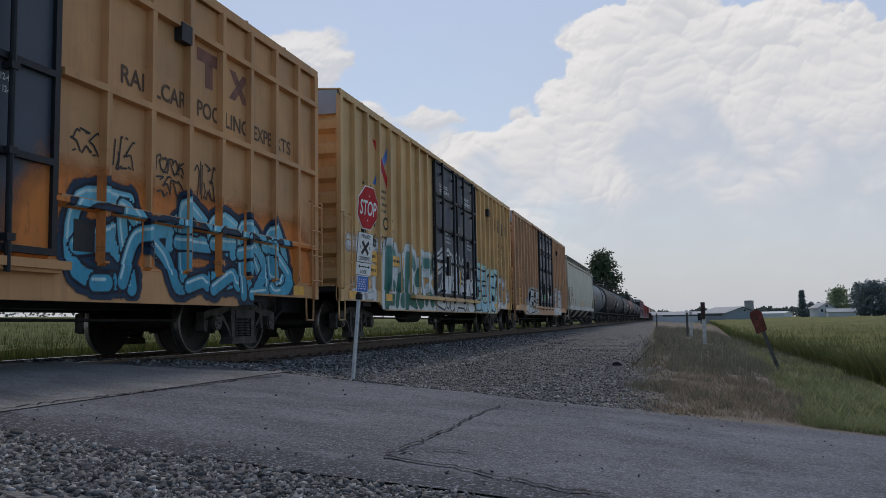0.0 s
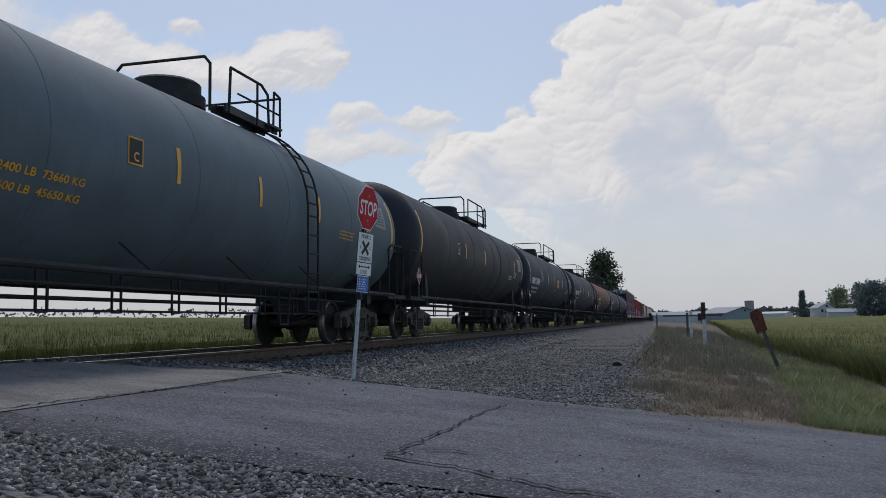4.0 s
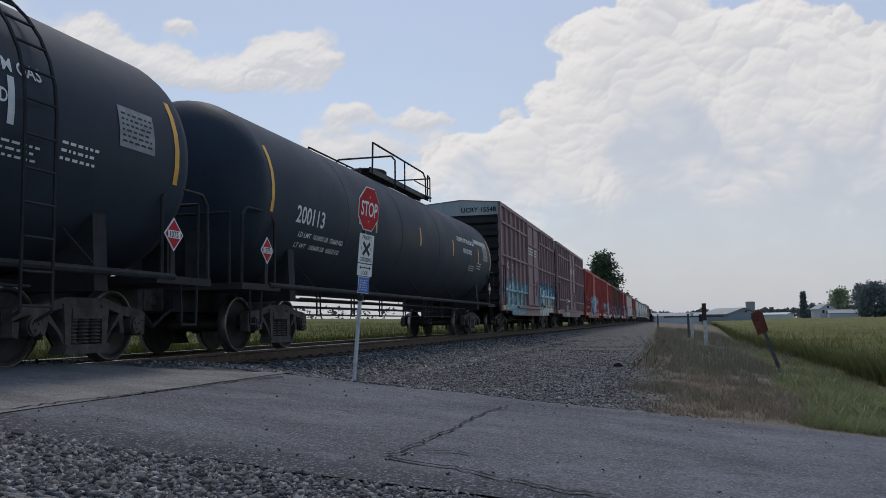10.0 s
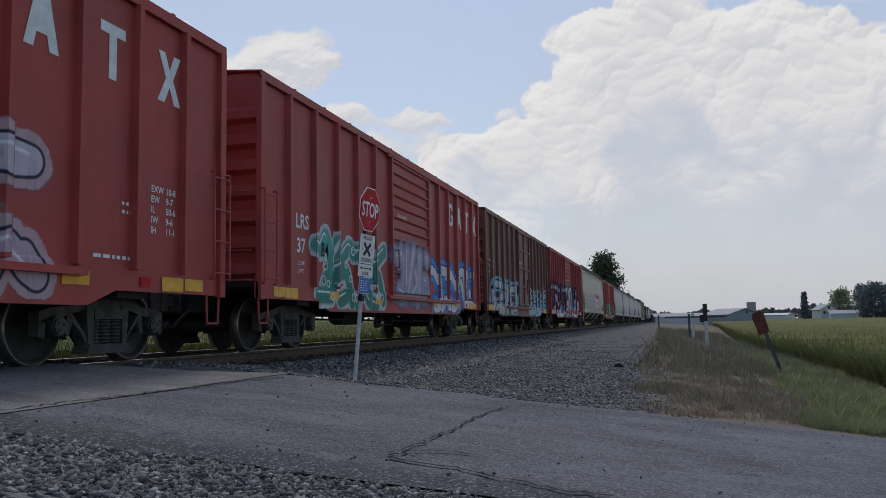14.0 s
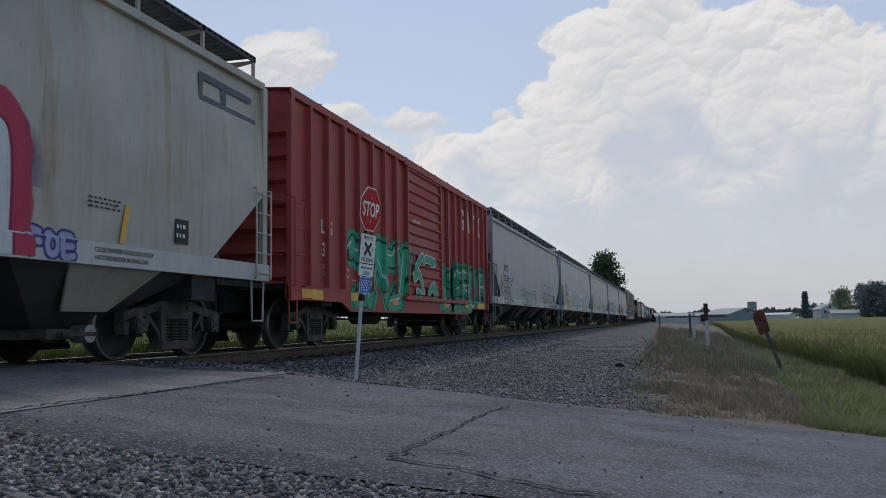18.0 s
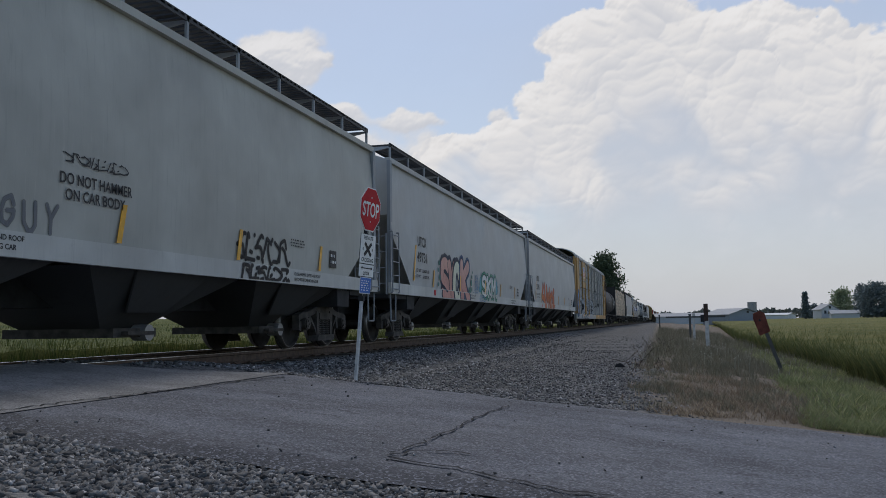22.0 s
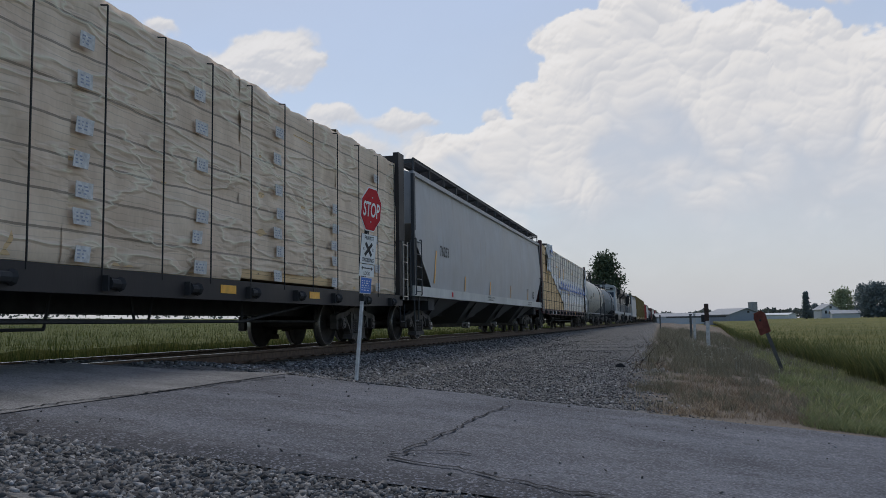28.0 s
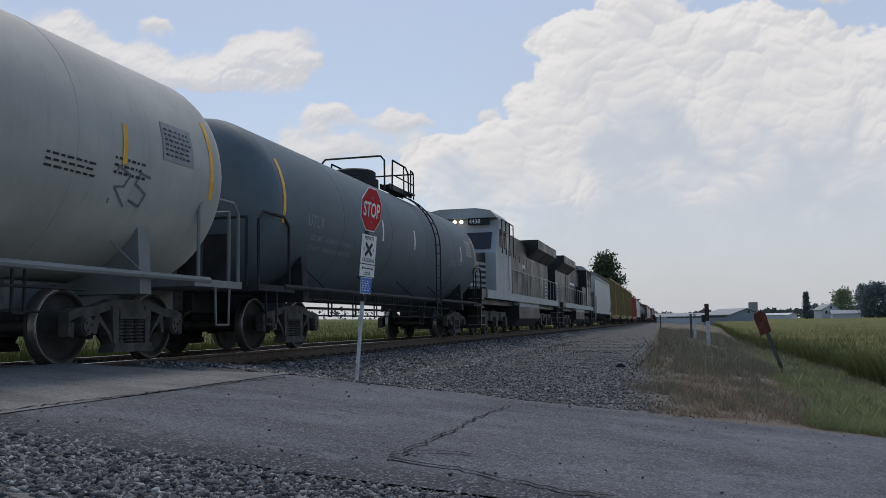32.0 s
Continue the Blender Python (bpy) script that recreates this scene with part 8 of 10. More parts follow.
mural(V3, letter_lines(5, 1.8, 7.2, 0.9, 1.75, 72, 0.08, -0.1), d_skin, 0.12, (0.2, 0.36, 0.46), BLACKC, 0.05, (0.34, 0.52, 0.6), (0.4, 0.42, 0.44), 0.1, WHITEC, "light blue sprayed letters", 0.006, 18)
w_skin = skin(16.9, 6, (-1.9, 1.7, "slide"), over=0.45)
for y0, y1, n, k in ((-8.1, -2.1, 7, 73), (-1.8, 1.6, 4, 74), (1.8, 5.8, 4, 75)):
    mural(V4, letter_lines(n, y0, y1, 0.85, 2.4, k, 0.08, -0.2, False), w_skin, 0.1, WHITEC, NAVYC, 0.06, (0.36, 0.48, 0.44), (0.015, 0.025, 0.07), 0.16, (0.05, 0.2, 0.5), "sharp white and blue sprayed letters", 0.006, k)
mural(H1, letter_lines(4, -5.5, -1.0, 1.2, 2.3, 21, 0.08, -0.1, False), hopper_skin, 0.1, (0.44, 0.43, 0.41), (0.09, 0.09, 0.13), 0.035, (0.5, 0.49, 0.46), (0.3, 0.2, 0.24), 0.04, None, "grey outlined sprayed letters", 0.006, 19, low=1.12)
mural(H1, letter_lines("R", 0.5, 1.7, 1.1, 2.2, 1) + letter_lines("RSM", 1.7, 4.6, 1.1, 2.3, 22, 0.03, 0.0), hopper_skin, 0.16, (0.52, 0.5, 0.5), (0.3, 0.02, 0.05), 0.035, (0.6, 0.58, 0.57), (0.36, 0.035, 0.07), 0.26, None, "white sprayed letters on magenta", 0.008, 20, low=1.12)
fog(H1, 0.7, 4.6, 2.05, 2.4, hopper_skin, (0.16, 0.08, 0.2), "purple sprayed halo")
mural(H1, letter_lines("FOE", 4.88, 5.6, 1.19, 1.4, 2, 0.02, 0.1), hopper_skin, 0.035, (0.3, 0.3, 0.42), (0.06, 0.05, 0.22), 0.025, None, None, 0.1, None, "small violet sprayed letters", 0.006, 21)
part("dark_mark", M().prism([(8.1, 3.52), (9.75, 3.52), (9.75, 3.62), (8.2, 3.64), (8.2, 3.86), (9.6, 3.84), (9.6, 3.94), (8.1, 3.96)], "x", 1.53, 1.534).prism([(8.7, 3.64), (8.85, 3.64), (8.85, 3.85), (8.7, 3.85)], "x", 1.531, 1.535), plain("faded_dark_mark", (0.14, 0.145, 0.16), 0.7), H1, "faded dark mark")
v_skin = skin(16.05, 7, (-1.45, 1.75, "slide"))
JADE, DJADE = (0.035, 0.27, 0.15), (0.01, 0.06, 0.04)
mural(V5, letter_lines(3, -5.0, -1.6, 0.92, 2.0, 76, 0.08, -0.1), v_skin, 0.19, JADE, DJADE, 0.05, (0.05, 0.34, 0.2), (0.04, 0.26, 0.15), 0.1, (0.62, 0.76, 0.68), "green sprayed letters", 0.006, 22)
mural(V5, letter_lines("E", 3.2, 4.4, 0.92, 1.95, 7) + letter_lines("RUB", 4.4, 7.45, 0.95, 1.95, 78, 0.04, -0.05), v_skin, 0.17, JADE, DJADE, 0.04, (0.06, 0.36, 0.21), (0.035, 0.24, 0.14), 0.12, (0.66, 0.8, 0.72), "green sprayed letters with white highlights", 0.006, 23)
mural(V5, letter_lines(2, 1.9, 3.2, 0.92, 1.9, 79, 0.08, -0.1), v_skin, 0.15, JADE, DJADE, 0.04, None, (0.035, 0.24, 0.14), 0.1, (0.66, 0.8, 0.72), "green sprayed letters", 0.006, 24)
mural(V5, letter_lines(2, -1.0, 1.2, 1.2, 2.1, 77, 0.06, 0.1), v_skin, 0.09, (0.05, 0.3, 0.18), WHITEC, 0.03, None, None, 0.1, None, "small green sprayed forms on the door", 0.006, 25)
patch(V5, "notice", 5.75, 6.15, 1.33, 1.6, plain("dark_blue_notice", (0.02, 0.03, 0.07), 0.5), 1.59, label="dark notice")

mural(H2, letter_lines(4, -8.1, -5.5, 1.2, 2.1, 23, 0.1, -0.1, False), hopper_skin, 0.06, (0.4, 0.41, 0.41), (0.05, 0.06, 0.08), 0.035, None, None, 0.1, None, "grey and black sprayed letters", 0.006, 26, low=1.12)
mural(H2, letter_lines(6, -3.6, 0.5, 1.05, 1.75, 24, 0.1, -0.1, False), hopper_skin, 0.05, (0.4, 0.42, 0.42), (0.07, 0.08, 0.1), 0.03, None, None, 0.1, None, "grey and black sprayed letters", 0.006, 27, low=1.12)
for y, k in ((3.0, 1.0), (4.6, 0.95)):
    P = lambda a, b: (y + a * 1.5 * k, 1.3 + b * k)
    ribbon(H2, "graffiti_outline", [[P(-0.1, 0.4), P(0, 0.55), P(0.15, 0.55), P(0.15, 1.0), P(0.85, 0.96), P(0.85, 0.55), P(1.05, 0.5), P(1.02, 0.1), P(0.8, 0.08), P(0.8, 0.28), P(0.55, 0.1), P(0.4, 0.3), P(0.35, 0.02), P(0.1, 0.05), P(0.12, 0.35), P(-0.1, 0.35)], [P(0.15, 0.55), P(0.5, 0.55), P(0.5, 0.35)], [P(0.42, 0.58), P(0.42, 0.98)]], 0.035, BLACK, 0.008, surf=hopper_skin, label="black outlined graffiti")
    ribbon(H2, "graffiti_outline", [[(y + i * 0.03, 1.26 - 0.13 * abs(math.sin(i * 0.24)) ** 0.6) for i in range(40)]], 0.03, BLACK, 1.6035, label="black sprayed loops")
mural(H2, letter_lines(5, 6.3, 8.5, 1.14, 1.34, 25, 0.1, -0.3), hopper_skin, 0.025, (0.2, 0.21, 0.22), BLACKC, 0.02, None, None, 0.1, None, "black sprayed tag on the sill", 0.006, 28, low=1.12)
mural(H3, letter_lines("E", -5.9, -5.0, 1.5, 2.2, 1) + letter_lines(2, -5.0, -2.9, 1.5, 2.25, 25), hopper_skin, 0.1, (0.56, 0.5, 0.24), (0.16, 0.17, 0.15), 0.04, (0.6, 0.58, 0.5), (0.42, 0.44, 0.4), 0.08, None, "pale yellow sprayed letters", 0.006, 29, low=1.12)
mural(H3, letter_lines(3, -2.0, -0.2, 1.2, 1.95, 26, 0.1, -0.1), hopper_skin, 0.05, (0.35, 0.46, 0.56), (0.08, 0.12, 0.2), 0.025, None, None, 0.1, None, "light blue sprayed letters", 0.006, 30, low=1.12)
mural(H3, letter_lines("S", 0.75, 2.35, 1.2, 2.25, 3, 0.02) + letter_lines("T", 2.3, 3.6, 1.2, 2.3, 4, 0.03), hopper_skin, 0.2, (0.46, 0.47, 0.475), (0.02, 0.022, 0.03), 0.035, (0.48, 0.49, 0.49), None, 0.1, None, "grey sprayed letters with black outlines", 0.006, 31, low=1.12)
part("graffiti_drop", M().prism([(2.62, 1.45), (2.72, 1.4), (2.8, 1.5), (2.7, 1.85)], "x", 1.588, 1.592), spray("sky", (0.12, 0.36, 0.5)), H3, "blue sprayed drop")
tag(H3, 3.9, 4.25, 2.0, 2.2, 3, 9, spray("navy_tag", (0.03, 0.07, 0.14)), hopper_skin, 0.025)
tag(H3, 3.3, 4.2, 1.15, 1.33, 4, 19, spray("navy_tag", (0.03, 0.07, 0.14)), hopper_skin, 0.022)
tag(H3, 4.4, 5.0, 1.15, 1.33, 4, 29, spray("sky", (0.12, 0.36, 0.5)), hopper_skin, 0.022)
mural(H4, letter_lines("HEY", -2.25, -1.4, 1.45, 1.72, 1, 0.03, 0.3, False) + letter_lines("GUY", -1.25, -0.35, 1.42, 1.7, 2, 0.03, 0.3, False), hopper_skin, 0.014, (0.13, 0.13, 0.14), (0.2, 0.2, 0.2), 0.008, None, None, 0.1, None, "thin grey sprayed words", 0.006, 32, 0.018)
fit_write(H4, "DO NOT HAMMER", -0.41, 0.83, 1.96, 0.17, BLACK, 1.584)
fit_write(H4, "ON CAR BODY", -0.32, 0.7, 1.79, 0.17, BLACK, 1.584)
fit_write(H4, "NOTE:", -4.0, -3.72, 1.58, 0.11, BLACK, 1.584)
fit_write(H4, "CAUTION:", -4.0, -3.6, 1.46, 0.11, BLACK, 1.584)
bars(H4, -3.6, -2.9, 1.46, 1.66, 4, BLACK, 1.584, seed=6)
tag(H4, -0.35, 0.75, 2.2, 2.3, 8, 28, BLACK, hopper_skin, 0.016)
mural(H4, letter_lines(6, 3.4, 5.1, 1.45, 1.8, 29, 0.1, -0.1), hopper_skin, 0.02, BLACKC, BLACKC, 0.01, None, None, 0.1, None, "black sprayed tag", 0.006, 33, 0.018)
mural(H4, letter_lines(6, 3.5, 5.1, 1.15, 1.33, 30, 0.1, -0.1), hopper_skin, 0.018, BLACKC, BLACKC, 0.01, None, None, 0.1, None, "black sprayed tag on the sill", 0.006, 34, 0.018, low=1.12)
PINKC = (0.5, 0.24, 0.2)
mural(H5, letter_lines("SY", -5.05, -3.65, 1.1, 2.15, 3, 0.03, -0.1), hopper_skin, 0.17, PINKC, NAVYC, 0.05, (0.58, 0.32, 0.26), NAVYC, 0.05, None, "pink sprayed letters", 0.006, 35, low=1.12)
mural(H5, letter_lines("C", -3.75, -2.95, 1.15, 2.15, 4, 0.02, -0.1), hopper_skin, 0.16, (0.55, 0.52, 0.4), NAVYC, 0.05, (0.6, 0.57, 0.44), NAVYC, 0.06, None, "cream sprayed letter", 0.009, 36, low=1.12)
mural(H5, letter_lines("K", -2.95, -1.85, 1.15, 2.15, 5, 0.02, 0.0), hopper_skin, 0.19, PINKC, NAVYC, 0.05, (0.6, 0.35, 0.3), (0.02, 0.05, 0.12), 0.07, None, "pink sprayed letter", 0.012, 37, low=1.12)
for y, z, r in ((-1.4, 1.9, 0.07), (-1.5, 1.7, 0.1), (-1.45, 1.5, 0.08), (-1.3, 2.05, 0.04), (-1.25, 1.4, 0.03), (-5.4, 2.1, 0.07), (-5.5, 1.9, 0.06), (-5.35, 1.7, 0.09), (-5.5, 1.5, 0.06), (-1.7, 1.45, 0.12)):
    part("graffiti_dot", M().lathe([(1.585, r * 0.98), (1.589, r), (1.59, 0.002)], "x", 12, (0, y, z)), spray("bottle_teal", (0.02, 0.16, 0.13)), H5, "dark green sprayed dot")
fog(H5, 0.1, 2.5, 1.65, 1.95, hopper_skin, (0.1, 0.3, 0.36), "blue-green sprayed cloud")
mural(H5, letter_lines("SKM", 0.15, 2.5, 1.36, 1.95, 6, 0.03, 0.05), hopper_skin, 0.085, (0.6, 0.56, 0.5), (0.02, 0.03, 0.03), 0.035, (0.64, 0.62, 0.58), (0.05, 0.2, 0.13), 0.06, None, "cream sprayed letters on green", 0.009, 38)
for k in range(4):
    tag(H5, -0.95, -0.45, 1.86 - k * 0.15, 1.97 - k * 0.15, 4, 40 + k, spray("sky_tag", (0.06, 0.22, 0.4)), hopper_skin, 0.018)
tag(H5, -0.4, 0.5, 1.15, 1.33, 5, 50, spray("sky_tag", (0.06, 0.22, 0.4)), hopper_skin, 0.025)
mural(H6, letter_lines("4", -5.7, -4.55, 1.15, 2.2, 1, 0.02, 0.0) + letter_lines("m", -4.45, -3.45, 1.15, 2.15, 2, 0.02, 0.0) + letter_lines("i", -3.5, -2.75, 1.1, 2.1, 3, 0.01, 0.0) + letter_lines("n", -2.85, -1.95, 1.15, 2.05, 4, 0.02, 0.0) + letter_lines("s", -2.0, -1.1, 1.15, 2.15, 5, 0.02, 0.0), hopper_skin, 0.16, (0.48, 0.13, 0.04), (0.02, 0.1, 0.17), 0.025, (0.42, 0.11, 0.05), None, 0.1, None, "orange rounded sprayed letters", 0.006, 39, low=1.05)


# ---- auto rack ----
def rack_mat():
    """Galvanised steel with rows of small punched holes, dulled by dirt that runs down."""
    n = Nodes("punched_galvanised_panel")
    c = n.coords()
    big = n.noise(c, 0.8, 4)
    col = n.ramp(big, [(0.3, (0.3, 0.305, 0.3)), (0.7, (0.44, 0.445, 0.44))])
    run = n.noise(n.coords((2.0, 2.2, 0.3)), 1.3, 6, 0.7)
    col = n.mix(n.ramp(run, [(0.5, 0.0), (0.78, 0.6)]), col, (0.13, 0.105, 0.08))
    hole = n.add("TexVoronoi", ("Vector", n.coords((0, 1, 1))), Scale=19.0, Randomness=0.0)
    col = n.mix(n.ramp(hole.outputs[0], [(0.2, 0.9), (0.27, 0.0)]), col, (0.02, 0.02, 0.02))
    return n.done(col, 0.5, 0.1, n.noise(c, 5, 4), 0.15, 0.02, 0.3)


def auto_rack(left, right):
    car, L = new_car("auto_rack", left, right, "tall auto rack with grey corrugated panels, yellow ends and graffiti", "auto rack", "cars of the freight train")
    h = L / 2
    pan = rack_mat()
    steel = paint("grey_rack_post_paint", (0.42, 0.42, 0.4), 0.2, 0.4)
    yel = paint("faded_yellow_rack_paint", (0.52, 0.3, 0.1), 0.2, 0.4)
    dark = NAVY
    H = 4.95
    posts = (-11.5, -8.85, -6.8, -3.92, -1.0, 1.9, 4.78, 6.8, 8.85, 11.5)
    tiers = (0.99, 1.95, 2.93, 3.85, 4.85)
    for i, (a, b) in enumerate(zip(posts, posts[1:])):
        for q, (z0, z1) in enumerate(zip(tiers, tiers[1:])):
            if i == 1 and q > 1:
                continue
            z0, z1 = z0 + 0.02, z1 - 0.04
            prof = [(1.44, z0)]
            k = 8
            for j in range(k):
                t0, d = z0 + (z1 - z0) * j / k, (z1 - z0) / k
                prof += [(1.47, t0), (1.47, t0 + d * 0.3), (1.51, t0 + d * 0.45), (1.51, t0 + d * 0.85)]
            prof += [(1.44, z1)]
            p = part("rack_panel", M().prism(prof, "y", a + 0.06, b - 0.06), pan, car)
            part("panel_clip", M().box(1.5, 1.545, (a + b) / 2 - 0.03, (a + b) / 2 + 0.03, z1 - 0.1, z1 + 0.06), steel, p)
        part("rack_panel_far_side", M().box(-1.51, -1.45, a + 0.03, b - 0.03, 0.99, H), pan, car)
    part("dark_backing", M().box(1.4, 1.43, posts[0], posts[-1], 0.98, H), UNDER, car)
    for i, y in enumerate(posts):
        w = 0.09
        part("rack_post", M().prism([(y - w, H), (y + w, H), (y + w, 1.75), (y + 0.24, 1.12), (y + 0.24, 0.95), (y - 0.24, 0.95), (y - 0.24, 1.12), (y - w, 1.75)], "x", 1.44, 1.58), yel if i in (0, 1, 2, 3, 9) else steel, car)
        for z in (1.6, 2.5, 3.4, 4.3):
            part("panel_hinge", M().box(1.57, 1.6, y - 0.13, y + 0.13, z, z + 0.1), steel, car)
    a, b = posts[1] + 0.07, posts[2] - 0.07
    sp = part("sign_panel", M().box(1.5, 1.56, a, b, 2.95, H - 0.1), yel, car, "yellow panel with a shield and a line of writing")
    sc = (a + b) / 2 + 0.05
    sh = part("shield", M().prism([(sc - 0.44, 4.55), (sc - 0.2, 4.46), (sc, 4.56), (sc + 0.2, 4.46), (sc + 0.44, 4.55), (sc + 0.4, 4.1), (sc + 0.44, 3.85), (sc + 0.2, 3.66), (sc, 3.58), (sc - 0.2, 3.66), (sc - 0.44, 3.85), (sc - 0.4, 4.1)], "x", 1.562, 1.566), SIGNWHITE, car, "white shield with red stripes and a blue head")
    part("shield_head", M().prism([(sc - 0.41, 4.5), (sc - 0.2, 4.43), (sc, 4.52), (sc + 0.2, 4.43), (sc + 0.41, 4.5), (sc + 0.37, 4.1), (sc - 0.37, 4.1)], "x", 1.568, 1.57), BLUE, sh)
    bars(sh, sc - 0.26, sc + 0.26, 4.15, 4.42, 2, SIGNWHITE, 1.572, seed=2)
    for q in (-0.33, -0.2, -0.07, 0.06, 0.19, 0.31):
        part("shield_stripe", M().box(1.568, 1.57, sc + q - 0.03, sc + q + 0.03, 3.76, 4.07), RED, sh)
    fit_write(car, "BUILDING AMERICA", a + 0.1, b - 0.1, 3.36, 0.16, BLACK, 1.563)
    for s in (-1, 1):
        e = s * (h - 0.1)
        part("end_door", M().box(-1.4, 1.4, min(e, e - s * 0.1), max(e, e - s * 0.1), 1.1, H), dark, car, "folding end door")
        part("end_frame", M().box(1.3, 1.56, min(e - s * 0.6, e - s * 1.9), max(e - s * 0.6, e - s * 1.9), 0.98, H).box(1.35, 1.5, min(e, e - s * 0.5), max(e, e - s * 0.5), 1.0, H), yel, car, "yellow end frame")
        for k in range(5):
            part("frame_slot", M().box(1.558, 1.563, min(e - s * 0.7, e - s * 0.95), max(e - s * 0.7, e - s * 0.95), 1.4 + k * 0.7, 1.75 + k * 0.7), UNDER, car)
        ladder(car, e - s * 0.25 - 0.2, e - s * 0.25 + 0.2, 1.0, 4.9, 10, yel, 1.52, 0.08)
    arc = [(1.56 * math.cos(t), H - 0.05 + 0.68 * math.sin(t)) for t in np.linspace(0, math.pi, 17)]
    part("roof", M().prism(arc + [(x * 0.97, z - 0.05) for x, z in arc[::-1]], "y", -h + 0.1, h - 0.1), GALVROOF, car, "curved galvanised roof")
    rb = M()
    for i in range(110):
        y = -h + 0.3 + (L - 0.6) * i / 109
        rb.prism([(x * 1.01, z + 0.01) for x, z in arc] + [(x * 0.99, z - 0.01) for x, z in arc[::-1]], "y", y - 0.05, y + 0.05)
    tagged(part("roof_ribs", rb, GALVROOF, car), kind="stuff")
    part("side_sill", M().box(1.44, 1.55, -h + 0.2, h - 0.2, 0.62, 0.97).box(-1.55, -1.44, -h + 0.2, h - 0.2, 0.62, 0.97), steel, car, "deep pale side sill")
    part("sill_patch", M().box(1.551, 1.554, 1.9, h - 0.3, 0.63, 0.96), yel, car, "yellow painted stretch of the sill")
    part("deck", M().box(-1.4, 1.4, -h + 0.2, h - 0.2, 0.8, 0.95).box(-1.4, 1.4, -h + 0.2, h - 0.2, 2.9, 3.0), UNDER, car)
    fit_write(car, "TTGX", -7.95, -7.0, 0.68, 0.28, WHITE, 1.556)
    fit_write(car, "981223", -6.2, -4.9, 0.68, 0.28, WHITE, 1.556)
    part("dark_patch", M().box(1.551, 1.554, -8.2, -6.75, 0.63, 0.96).box(1.551, 1.554, -6.35, -4.75, 0.63, 0.96), plain("dark_stencil_patch", (0.06, 0.06, 0.06), 0.7), car, "dark patch behind the numbers")
    part("sill_box", M().box(1.54, 1.62, -10.25, -9.9, 0.68, 0.92), steel, car)
    for y in (-12.6, -8.42, -4.55, 0, 4.5, h - 1.5):
        patch(car, "reflector", y - 0.28, y + 0.28, 0.8, 0.93, YELLOW, 1.556)
    couplers(car, L, 0.6)
    for s in (-1, 1):
        truck(car, s * (h - 3.0))
        stirrup(car, s * (h - 0.35), STEEL, 1.45, 0.65, 0.4, 0.3)
    part("underframe", M().box(-0.35, 0.35, -h, h, 0.5, 0.85), UNDER, car)
    return car


def rack_skin(y, z):
    """Corrugated panels between posts."""
    near = np.min(np.abs(np.asarray(y)[..., None] - np.array((-11.5, -8.85, -6.8, -3.92, -1.0, 1.9, 4.78))), -1)
    tiers = np.array((1.01, 1.97, 2.95, 3.87))
    base = tiers[np.clip(np.searchsorted(tiers, z) - 1, 0, 3)]
    f = ((z - base) / 0.114) % 1
    x = 1.474 + 0.04 * np.clip((f - 0.3) / 0.15, 0, 1) - 0.04 * np.clip((f - 0.85) / 0.15, 0, 1)
    return np.where(near < 0.1, 1.582, np.where(near < 0.26, 1.602, x))


GALVROOF = plain("galvanised_roof", (0.42, 0.43, 0.43), 0.45, 0.5, 0.12, 4)
X = auto_rack(452.85, 480.0)
mural(X, letter_lines("AD", -11.3, -9.0, 1.15, 1.8, 81, 0.04, 0.12, False) + letter_lines("I", -8.6, -7.1, 1.15, 2.1, 82, 0.03, 0.1, False) + letter_lines("N", -6.5, -4.2, 1.15, 1.85, 83, 0.03, 0.15, False) + letter_lines("IC", -3.7, -1.2, 1.15, 1.75, 84, 0.03, 0.15, False), rack_skin, 0.19, (0.02, 0.022, 0.026), (0.5, 0.52, 0.54), 0.05, (0.03, 0.032, 0.04), (0.34, 0.355, 0.37), 0.22, None, "black block letters on a pale sprayed band", 0.005, 40, 0.05, 0.12, 0.98, 0.019)
tag(X, -0.6, 4.6, 1.6, 2.9, 5, 84, plain("thin_black_spray", (0.05, 0.05, 0.05), 0.6), rack_skin, 0.05, label="thin black sprayed outlines")
mural(X, letter_lines(1, -13.2, -11.9, 1.1, 2.2, 85), lambda y, z: np.full(np.shape(y), 1.562), 0.16, (0.06, 0.2, 0.42), (0.02, 0.02, 0.03), 0.04, None, (0.05, 0.08, 0.14), 0.2, None, "blue sprayed forms on the end frame", 0.006, 41)
TK = tank_car(481.40, 497.15, t_black2, "black tank car coupled behind the auto rack", R=1.5, zc=2.5, walk_to=(0.6, 2.4), stripe=False, ladder_at=1.5)
tank_marks(TK, 7.7, 250, None, placard=False, R=1.5, zc=2.5)


